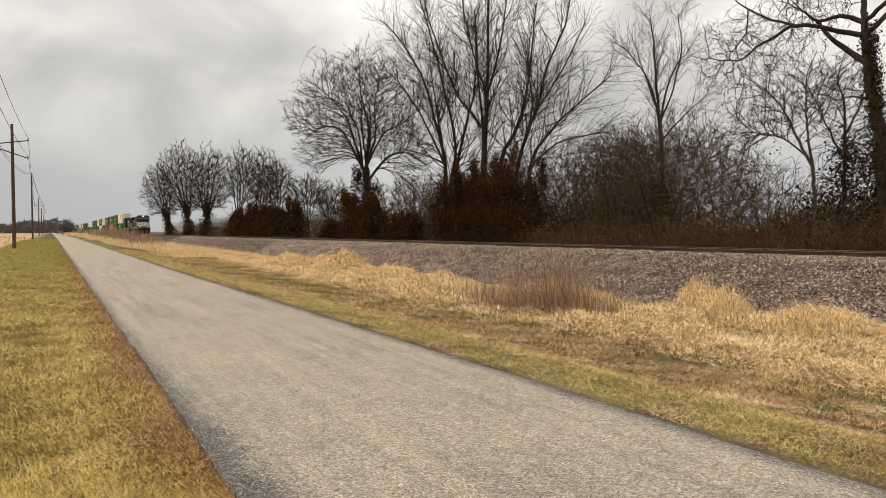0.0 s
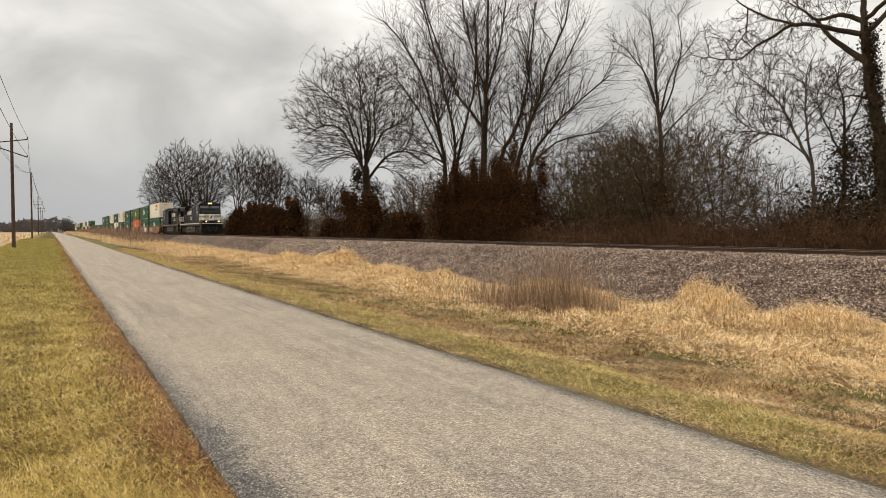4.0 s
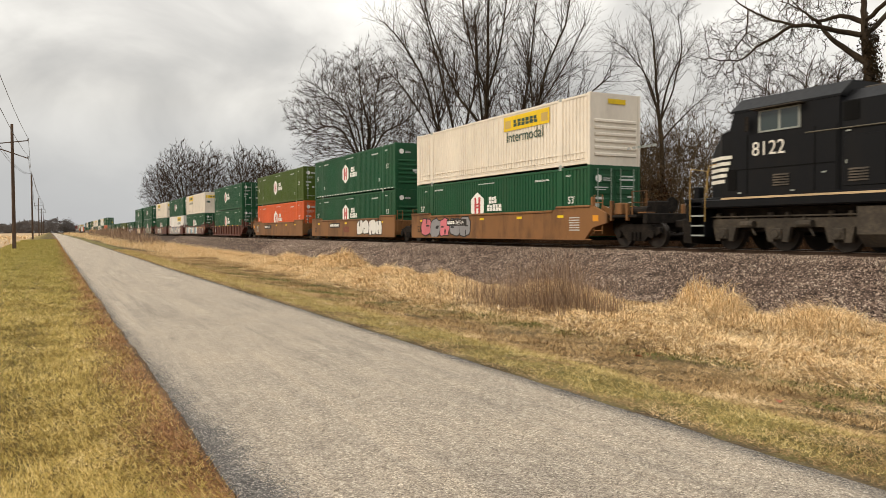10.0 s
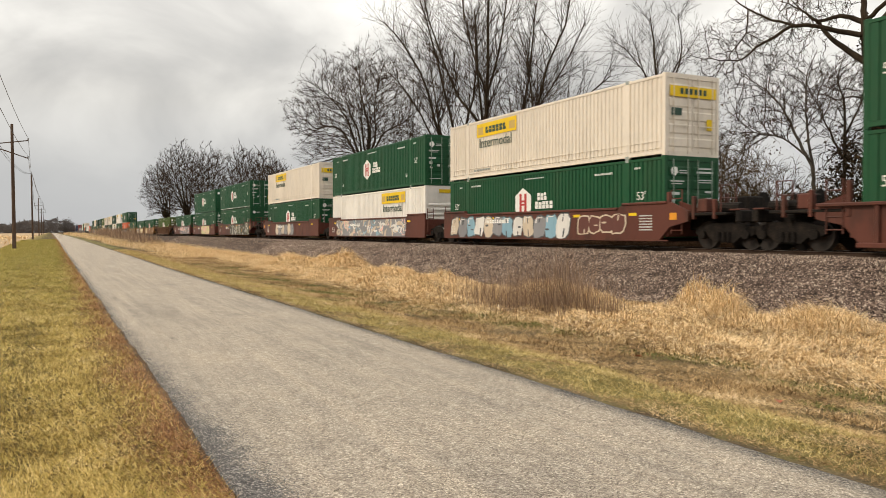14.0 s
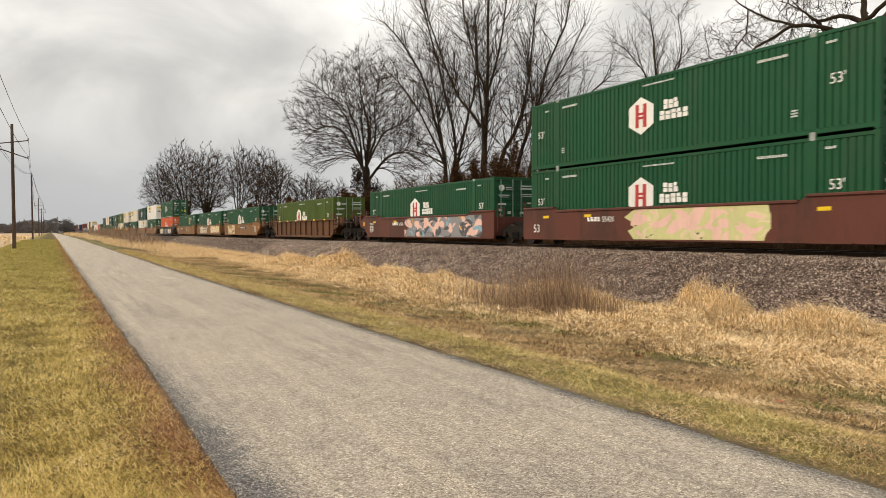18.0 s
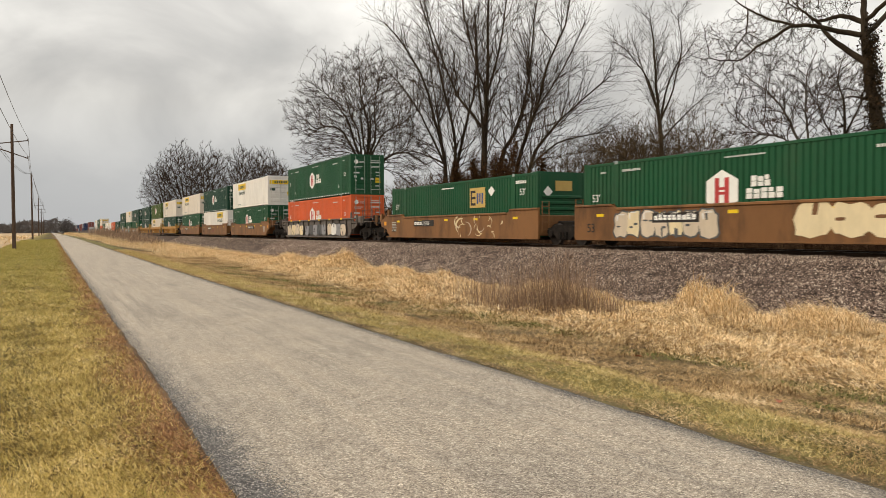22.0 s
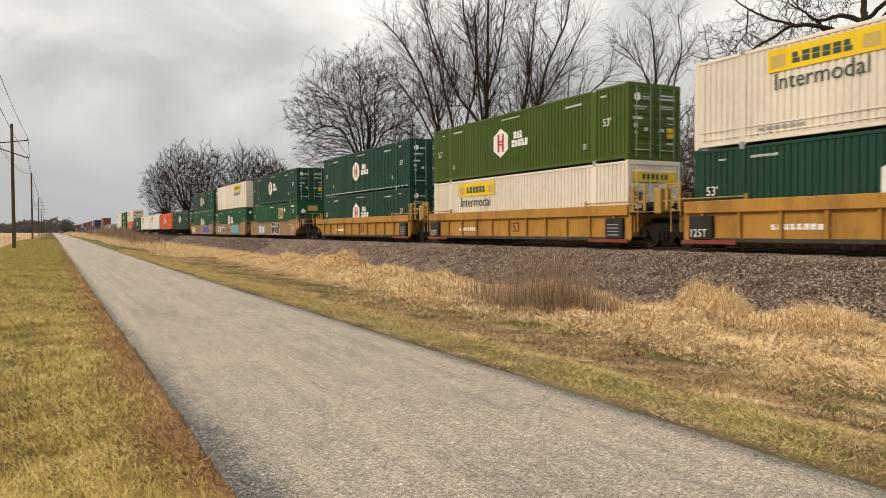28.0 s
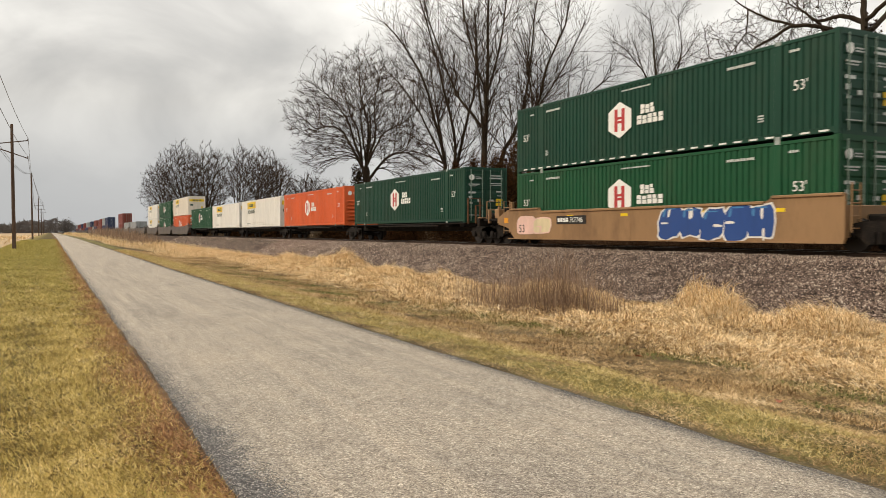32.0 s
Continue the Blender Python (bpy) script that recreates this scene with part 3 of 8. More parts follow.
def build_track():
    rng = np.random.default_rng(8)
    xs = np.array(sorted([p[0] for p in BED] + [16.4, 16.7, 17.4, 17.8, 18.5, 19.0]))
    ys = np.concatenate([np.arange(-800, -120, 80), np.arange(-120, 0, 10), np.arange(0, 62, 0.5), np.arange(62, 300, 6), np.arange(300, 1500, 60)])
    v, t = sheet(xs, ys, lambda x, y: bed_z(x) + np.interp(y, [50, 60], [0.035, 0]) * np.sin(x * 5.1 + y * 2.3) * np.sin(y * 1.7 - x))
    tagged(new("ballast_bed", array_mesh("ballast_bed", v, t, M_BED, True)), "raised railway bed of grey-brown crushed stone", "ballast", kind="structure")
    # loose stones on the near slope
    n = 128000
    y = 6.5 + 62 * rng.random(n) ** 1.55
    far = rng.random(n) < 0.10
    y[far] = 60 + 70 * rng.random(far.sum()) ** 1.4
    x = 15.2 + 4.3 * rng.random(n)
    z = bed_z(x) + np.interp(y, [50, 60], [0.035, 0]) * np.sin(x * 5.1 + y * 2.3) * np.sin(y * 1.7 - x)
    r = (0.017 + 0.021 * rng.random(n) ** 1.6) * np.interp(y, [8, 20, 45, 160], [1, 1.05, 1.35, 2.6])
    a = rng.random((n, 1)) * 6.283 + np.arange(3) * 2.094 + rng.normal(0, 0.3, (n, 3))
    reach = 0.75 + 0.6 * rng.random((n, 3))
    foot = np.stack([np.cos(a) * reach, np.sin(a) * reach, rng.normal(-0.25, 0.22, (n, 3))], -1)
    peak = np.stack([rng.normal(0, 0.3, n), rng.normal(0, 0.3, n), 0.55 + 0.5 * rng.random(n)], -1)[:, None]
    vv = np.concatenate([foot, peak], 1) * r[:, None, None] + np.stack([x, y, z + r * 0.4], -1)[:, None]
    tt = np.array([(0, 1, 3), (1, 2, 3), (2, 0, 3)])[None] + (np.arange(n) * 4)[:, None, None]
    tagged(new("ballast_stones", array_mesh("ballast_stones", vv, tt, M_STONE)), "loose angular grey and brown crushed stones on the slope", "stones", kind="stuff")

    track = thing("railway_track", "single railway track with rusty steel rails on timber ties", "railway track", kind="structure", at=pose(TRACK_X, 0, RAIL_Z))
    prof = [(-0.07, -0.17), (0.07, -0.17), (0.07, -0.155), (0.012, -0.13), (0.012, -0.045), (0.036, -0.032), (0.036, -0.006), (0.028, 0.0), (-0.028, 0.0), (-0.036, -0.006), (-0.036, -0.032), (-0.012, -0.045), (-0.012, -0.13), (-0.07, -0.155)]
    for sx in (-0.755, 0.755):
        s = Shape().prism([(sx + a, b) for a, b in prof], "y", -800, 1500)
        s.box(sx - 0.027, sx + 0.027, -800, 1500, 0.0, 0.003, 1)
        part("rail", s, [M_RAIL, M_RAILTOP], track)
    tie = Shape().cbox(-1.3, 1.3, -0.115, 0.115, -0.34, -0.155, 0.012).mesh("tie", M_TIE)
    plate = Shape().box(-0.17, 0.17, -0.09, 0.09, -0.155, -0.166 + 0.012).mesh("tie_plate", M_RAIL)
    for i in range(150):
        part("tie", tie, None, track, at=pose(rng.normal(0, 0.02), 2.0 + i * 0.53 + rng.normal(0, 0.015), rng.normal(0, 0.006), 0, 0, rng.normal(0, 0.6)))
    for sx in (-0.755, 0.755):
        s = Shape()
        for i in range(150):
            s.box(sx - 0.17, sx + 0.17, 2.0 + i * 0.53 - 0.09, 2.0 + i * 0.53 + 0.09, -0.17, -0.152)
            s.box(sx - 0.1, sx - 0.07, 2.0 + i * 0.53 - 0.04, 2.0 + i * 0.53 - 0.01, -0.152, -0.13)
        part("tie_plates", s, M_RAIL, track)["kind"] = "stuff"


# ---- grass ----
def blades(rng, x, y, z, length, width, rise_deg=(10, 60), curl=40, heading=None, parts=2):
    """One tapering blade of grass per point, which starts at an angle over the ground and curls down towards its heading."""
    n = len(x)
    a = rng.random(n) * 6.283 if heading is None else heading
    flat = np.stack([np.cos(a), np.sin(a), np.zeros(n)], 1)
    b = a + 1.571 + rng.normal(0, 0.5, n)
    side = np.stack([np.cos(b), np.sin(b), rng.normal(0, 0.3, n)], 1)
    e = np.radians(rise_deg[0] + (rise_deg[1] - rise_deg[0]) * rng.random(n))
    drop = np.radians(curl) * (0.5 + rng.random(n)) / parts
    p = np.stack([x, y, z], 1)
    step, w = (np.asarray(length) / parts)[:, None], np.asarray(width)[:, None]
    rows = [p - side * w / 2, p + side * w / 2]
    for k in range(parts):
        p = p + (flat * np.cos(e)[:, None] + np.array([0, 0, 1.0]) * np.sin(e)[:, None]) * step
        e = e - drop
        if k < parts - 1:
            t = 0.46 - 0.16 * k
            rows += [p - side * w * t, p + side * w * t]
        else:
            rows.append(p)
    v = np.stack(rows, 1)
    f = []
    for k in range(parts - 1):
        f += [(2 * k, 2 * k + 1, 2 * k + 3), (2 * k, 2 * k + 3, 2 * k + 2)]
    f.append((2 * parts - 2, 2 * parts - 1, 2 * parts))
    return v.reshape(-1, 3), (np.array(f)[None] + (np.arange(n) * (2 * parts + 1))[:, None, None]).reshape(-1, 3)


def lay(name, pieces, mat, label, category="grass"):
    vs, ts, k = [], [], 0
    for v, t in pieces:
        vs.append(v)
        ts.append(t + k)
        k += len(v)
    return tagged(new(name, array_mesh(name, np.concatenate(vs), np.concatenate(ts), mat)), label, category, kind="stuff")


def scatter(rng, n, x0, x1, y0, y1, power=2.0):
    """Points over a strip, thicker near the camera."""
    return x0 + (x1 - x0) * rng.random(n), y0 + (y1 - y0) * rng.random(n) ** power


def near_by(y):
    """Blades farther off are drawn fewer and wider."""
    return np.interp(y, [3, 8, 15, 30, 60, 150], [1, 1.25, 1.8, 3.0, 5.0, 12.0])


# humps in the matted straw: x, y, two radii, height
HUMPS = [(13.9, 13.7, 0.50, 0.50, 0.85), (13.2, 12.2, 0.55, 0.45, 0.72), (13.2, 9.7, 0.9, 0.6, 0.45), (12.6, 10.6, 0.9, 0.8, 0.22), (12.5, 16.6, 0.8, 0.9, 0.42), (13.4, 19.4, 0.8, 0.9, 0.45),
         (13.6, 37.7, 1.0, 1.4, 0.95), (13.6, 41.0, 1.2, 1.6, 0.6), (13.2, 46.0, 1.4, 2.0, 0.5), (13.4, 26.0, 1.1, 1.4, 0.35), (13.3, 31.5, 1.0, 1.5, 0.4), (11.6, 12.6, 0.9, 0.8, 0.16), (14.2, 7.9, 0.7, 0.7, 0.4)]


def straw_height(x, y):
    """The height of the matted dead grass over the ground: rolling, with a few humps."""
    h = 0.17 + 0.07 * np.sin(x * 2.3 + y * 1.1) * np.sin(y * 1.7 - x * 0.8) + 0.04 * np.sin(x * 5.1 - y * 3.3)
    for cx, cy, rx, ry, ch in HUMPS:
        h = h + ch * np.exp(-((x - cx) / rx) ** 2 - ((y - cy) / ry) ** 2)
    return h


def straw_edges(y):
    """Where the matted grass begins beside the ditch and ends on the ballast."""
    low = 9.25 + 0.25 * np.sin(y * 0.55 + 0.8) + 0.18 * np.sin(y * 1.9) + np.interp(y, [20, 60], [0, 1.8])
    top = np.interp(y, [8, 10.3, 12.1, 13.4, 15.4, 17.2, 19.2, 23, 27.5, 32, 60], [15.3, 15.2, 14.3, 14.9, 14.7, 14.4, 15.2, 14.6, 14.5, 15.3, 15.3]) + 0.18 * np.sin(y * 2.7 + 1)
    return low, top


def mower(x, y):
    """The way the cut blades lie."""
    return 2.2 + 1.2 * np.sin(x * 2.3 + y * 1.1)


def build_grass():
    rng = np.random.default_rng(21)
    # mown verge beside the road
    y = 3.6 + 146 * rng.random(400000) ** 3.9
    lo = np.where(rng.random(len(y)) < 0.93, np.maximum(-4.4, -0.45 - 0.085 * y), -4.4)
    x = lo + (1.0 - lo) * rng.random(len(y))
    keep = x < 0.98 - np.abs(rng.normal(0, 0.05, len(x)))
    # thin and bare spots, and mowing lines along the way
    bare = np.sin(x * 7.3 + 0.06 * y) * 0.6 + np.sin(x * 4.1 - y * 0.5) * 0.3 + np.sin(x * 9 + y * 3.1) * 0.3 + np.sin(x * 2.2 + 1.0) * 0.3
    keep &= rng.random(len(x)) < np.clip(0.85 + 0.3 * bare, 0.45, 1)
    x, y = x[keep], y[keep]
    k = near_by(y)
    red = rng.random(len(x)) < np.interp(x + 0.1 * np.sin(y * 2.2), [0.4, 0.65, 0.9], [0, 0.35, 0.85])
    g = ~red
    # farther along the verge the grass is greener
    f = g & (rng.random(len(x)) < np.interp(y + 3 * np.sin(x * 2 + y * 0.3), [9, 22, 45], [0.06, 0.45, 0.85]))
    g &= ~f
    for name, m, mat, label, cat in (("mown_grass", g, M_MOWN, "short mown olive and straw coloured winter grass", "grass"), ("green_mown_grass", f, M_MOWNGREEN, "short mown green winter grass farther along the verge", "grass"),
                                     ("dead_edge_grass", red, M_EDGE, "withered russet grass along the edge of the road", "dead grass")):
        n = m.sum()
        head = np.where(rng.random(n) < 0.72, 6.283 * rng.random(n), mower(x[m], y[m]) + rng.normal(0, 0.5, n))
        lay(name, [blades(rng, x[m], y[m], ground_z(x[m], y[m]) + 0.004 + 0.012 * rng.random(n), (0.026 + 0.046 * rng.random(n)) * np.sqrt(k[m]), 0.0052 * k[m], (-5, 55), 0, head, 1)], mat, label, cat)
    # the strip beyond the road
    x, y = scatter(rng, 170000, 4.55, 7.0, 2.0, 70, 2.4)
    keep = (x > 4.62 + np.abs(rng.normal(0, 0.07, len(x)))) & (x < 6.2 + 0.25 * np.sin(y * 0.9) + rng.normal(0, 0.25, len(x)))
    x, y = x[keep], y[keep]
    brown = (np.sin(x * 4.1 + y * 1.3) + np.sin(x * 2.2 - y * 2.9) + 0.7 * np.sin(y * 6.1 + x * 5) + rng.normal(0, 0.6, len(x)) > 0.75) | (x < 4.74 + 0.14 * rng.random(len(x)))
    k = near_by(y)
    g = ~brown
    lay("verge_grass", [blades(rng, x[g], y[g], ground_z(x[g], y[g]) + 0.01 * rng.random(g.sum()), (0.028 + 0.05 * rng.random(g.sum())) * np.sqrt(k[g]), 0.0052 * k[g], (0, 50), 0, None, 1)], M_VERGE, "short yellow-green grass along the road edge")
    lay("withered_verge_grass", [blades(rng, x[brown], y[brown], ground_z(x[brown], y[brown]) + 0.008 * rng.random(brown.sum()), (0.025 + 0.045 * rng.random(brown.sum())) * np.sqrt(k[brown]), 0.0052 * k[brown], (-5, 36), 0, None, 1)], M_LITTER, "withered straw and brown grass in the verge", "dead grass")
    # matted dead grass in the ditch, with a few paler tufts
    x, y = scatter(rng, 210000, 5.9, 11.2, 3.2, 75, 2.1)
    thin = np.sin(x * 2.1 + 0.6 * y) + np.sin(x * 0.9 - 1.7 * y) + np.sin(x * 5.0 + y * 2.0) * 0.5 + rng.normal(0, 0.6, len(x)) > -0.8
    x, y = x[thin], y[thin]
    k = near_by(y)
    pieces = [blades(rng, x, y, ground_z(x, y) + 0.015 * rng.random(len(x)), (0.04 + 0.07 * rng.random(len(x))) * np.sqrt(k), 0.0056 * k, (-4, 34), 0, None, 1)]
    for i in range(60):
        cx, cy, n = 6.6 + 2.7 * rng.random(), 4.5 + 24 * rng.random() ** 1.6, 130
        x, y = cx + rng.normal(0, 0.16, n), cy + rng.normal(0, 0.2, n)
        pieces.append(blades(rng, x, y, ground_z(x, y), 0.08 + 0.12 * rng.random(n), np.full(n, 0.0062) * near_by(np.full(n, cy)), (10, 70), 60, None, 2))
    lay("ditch_grass", pieces, M_LITTER, "matted brown dead grass in the ditch", "dead grass")
    # green weeds in patches
    pieces = []
    spots = [(8.8, 9.7, 0.42), (9.15, 8.9, 0.42), (9.3, 8.2, 0.25), (8.6, 6.6, 0.4), (8.8, 6.1, 0.45), (9.3, 5.4, 0.4), (9.6, 16.4, 0.8), (9.2, 12.5, 0.4), (8.9, 14.2, 0.5), (7.6, 5.6, 0.2), (-0.42, 4.9, 0.12), (0.55, 4.75, 0.06), (9.8, 19, 0.7)]
    spots += [(6.9 + 2.6 * rng.random(), 12 + 36 * rng.random(), 0.35 + 0.55 * rng.random()) for _ in range(44)]
    for sx, sy, sr in spots:
        n = int(1300 * sr)
        x, y = sx + rng.normal(0, sr * 0.55, n), sy + rng.normal(0, sr * 0.95, n)
        pieces.append(blades(rng, x, y, ground_z(x, y), 0.03 + 0.06 * rng.random(n), 0.011 * np.sqrt(near_by(y)), (5, 60), 60))
    lay("green_weeds", pieces, M_GREEN, "low patches of green winter weeds", "weeds")
    # straw-coloured grass at the foot of the ballast, lying over in a rolling mat
    pieces = []
    x, y = scatter(rng, 175000, 8.8, 16.6, 4.2, 120, 2.0)
    low, top = straw_edges(y)
    low, top = low + rng.normal(0, 0.3, len(x)), top + rng.normal(0, 0.22, len(x))
    keep = (x > low) & (x < top) & ((((x - 10.6) / 0.9) ** 2 + ((y - 16.6) / 1.9) ** 2 + rng.normal(0, 0.25, len(x)) > 1) | (rng.random(len(x)) < 0.3))
    x, y, low, top = x[keep], y[keep], low[keep], top[keep]
    k = near_by(y) ** 0.8
    fade = np.clip((x - low) / 0.9, 0.12, 1) * np.clip((top - x) / 0.8, 0.3, 1)
    tall = straw_height(x, y)
    hump = np.clip((tall - 0.28) / 0.3, 0, 1)
    z = np.maximum(ground_z(x, y), bed_z(x) - 0.02) + tall * fade * (0.25 + 0.75 * rng.random(len(x)) ** 0.6)
    head = 4.2 + 1.4 * np.sin(x * 1.3 + y * 0.7) + 1.0 * np.sin(y * 1.9 - x * 1.5) + rng.normal(0, 0.75, len(x))
    length = (0.12 + 0.20 * rng.random(len(x)) + 0.10 * hump) * (0.55 + 0.45 * fade) * np.sqrt(np.sqrt(k))
    pieces.append(blades(rng, x, y, z, length, 0.0068 * k, (-5, 45), 110, head, 2))
    pick = rng.random(len(x)) < 0.10 + 0.25 * hump
    pieces.append(blades(rng, x[pick], y[pick], z[pick] - 0.05, length[pick] * 1.35, 0.0052 * k[pick], (45, 88), 120, head[pick], 3))
    # loose plumes on the tallest humps, each a clump of its own
    for cx, cy, rx, ry, ch in HUMPS:
        if ch < 0.4:
            continue
        cn = int(1500 * rx)
        x, y = rng.normal(0, rx * 0.55, cn), rng.normal(0, ry * 0.55, cn)
        k = near_by(np.full(cn, cy)) ** 0.8
        base = float(np.maximum(ground_z(cx, cy), bed_z(cx) - 0.02))
        z = np.maximum(ground_z(x + cx, y + cy), bed_z(x + cx) - 0.02) - base + straw_height(x + cx, y + cy) * (0.3 + 0.5 * rng.random(cn))
        v, t = blades(rng, x, y, z, 0.22 + 0.26 * rng.random(cn), 0.0062 * k, (30, 88), 150, np.where(rng.random(cn) < 0.4, np.arctan2(y, x) + rng.normal(0, 0.8, cn), 4.0 + rng.normal(0, 0.9, cn)), 3)
        tagged(new("grass_tussock", array_mesh("grass_tussock", v, t, M_PLUME)), "fluffy pale straw grass tussock beside the ballast", "tussock", "tussocks along the ballast", "stuff").matrix_basis = pose(cx, cy, base)
    # the bank of tall grass farther on
    n = 46000
    x, y = 6.5 + 9.2 * rng.random(n), 60 + 420 * rng.random(n) ** 1.5
    keep = x > 7.5 + 1.2 * np.sin(y * 0.1) + rng.normal(0, 0.5, n)
    x, y = x[keep], y[keep]
    h = np.interp(y, [60, 110, 180, 480], [0.6, 1.2, 1.8, 2.0]) * (0.5 + 0.7 * rng.random(len(x)))
    pieces.append(blades(rng, x, y, ground_z(x, y), h * 0.85, 0.014 * y / 60, (25, 85), 90, None, 2))
    lay("tall_dry_grass", pieces, M_STRAW, "tall straw-coloured dead grass bent over beside the ballast", "dead grass")
    # brown weed stalks among the grass
    pieces = []
    for cx, cy, rx, ry, n, hh in [(11.3, 15.3, 0.7, 0.8, 760, 1.9), (11.1, 16.3, 0.9, 1.0, 760, 1.8), (10.8, 17.4, 0.9, 1.2, 620, 1.4), (10.5, 18.8, 0.9, 1.3, 380, 1.0), (11.7, 14.4, 0.7, 0.7, 260, 1.3), (11.5, 118, 2.5, 14, 1000, 2.4), (12, 150, 2.5, 12, 1200, 3.2), (11, 185, 2.5, 16, 1100, 3.4), (12, 230, 2.5, 20, 800, 3.4)]:
        x, y = cx + rng.normal(0, rx * 0.5, n), cy + rng.normal(0, ry * 0.5, n)
        w = 0.006 * max(1, cy / 24)
        pieces.append(blades(rng, x, y, ground_z(x, y), hh * (0.3 + 0.75 * rng.random(n)), np.full(n, w * 0.95), (56, 100), 32, None, 3))
    lay("weed_stalks", pieces, M_WEED, "thicket of thin brown dead weed stalks", "weeds")
    # stubble and straw litter on the field
    x, y = scatter(rng, 12000, -70, -4.4, 35, 320, 1.4)
    lay("field_stubble", [blades(rng, x, y, ground_z(x, y), 0.15 + 0.2 * rng.random(len(x)), 0.02 + 0.0008 * y, (10, 80), 30)], M_STRAW, "pale straw stubble on the open field", "stubble")
    # fallen leaves
    for lx, ly in ((7.95, 9.0), (6.75, 5.5), (9.9, 6.1)):
        s = Shape().add([(-0.07, 0, 0.02), (0, -0.04, 0.035), (0.08, 0.0, 0.02), (0, 0.05, 0.05)], [(0, 1, 2), (0, 2, 3)])
        tagged(new("fallen_leaf", s.mesh("leaf", M_REDLEAF)), "curled reddish-brown fallen leaf on the dead grass", "leaf").matrix_basis = pose(lx, ly, float(ground_z(lx, ly)) + 0.05, 0, 0, lx * 60)


# ---- trees ----
def tubes(p0, p1, r0, r1, k):
    """Prisms of k sides for many branch segments at once."""
    d = p1 - p0
    if k > 3:
        p1 = p1 + d / np.maximum(np.linalg.norm(d, axis=1, keepdims=True), 1e-6) * (r1 * 0.35)[:, None]
    d /= np.maximum(np.linalg.norm(d, axis=1, keepdims=True), 1e-6)
    ref = np.where(np.abs(d[:, 2:3]) < 0.9, np.array([[0, 0, 1.0]]), np.array([[1.0, 0, 0]]))
    a = np.cross(d, ref)
    a /= np.linalg.norm(a, axis=1, keepdims=True)
    b = np.cross(d, a)
    an = np.arange(k) * 2 * np.pi / k
    ring = a[:, None] * np.cos(an)[None, :, None] + b[:, None] * np.sin(an)[None, :, None]
    v = np.concatenate([p0[:, None] + ring * r0[:, None, None], p1[:, None] + ring * r1[:, None, None]], 1)
    i, j = np.arange(k), (np.arange(k) + 1) % k
    f = np.concatenate([np.stack([i, j, j + k], 1), np.stack([i, j + k, i + k], 1)])
    return v.reshape(-1, 3), (f[None] + (np.arange(len(p0)) * 2 * k)[:, None, None]).reshape(-1, 3)


def ribbons(p0, p1, r0, r1):
    """Flat twigs, two triangles each, turned at random."""
    d = p1 - p0
    d /= np.maximum(np.linalg.norm(d, axis=1, keepdims=True), 1e-6)
    rnd = np.random.default_rng(len(p0)).normal(0, 1, p0.shape)
    a = np.cross(d, rnd)
    a /= np.maximum(np.linalg.norm(a, axis=1, keepdims=True), 1e-6)
    v = np.stack([p0 - a * r0[:, None], p0 + a * r0[:, None], p1 + a * r1[:, None], p1 - a * r1[:, None]], 1)
    f = np.array([(0, 1, 2), (0, 2, 3)])
    return v.reshape(-1, 3), (f[None] + (np.arange(len(p0)) * 4)[:, None, None]).reshape(-1, 3)


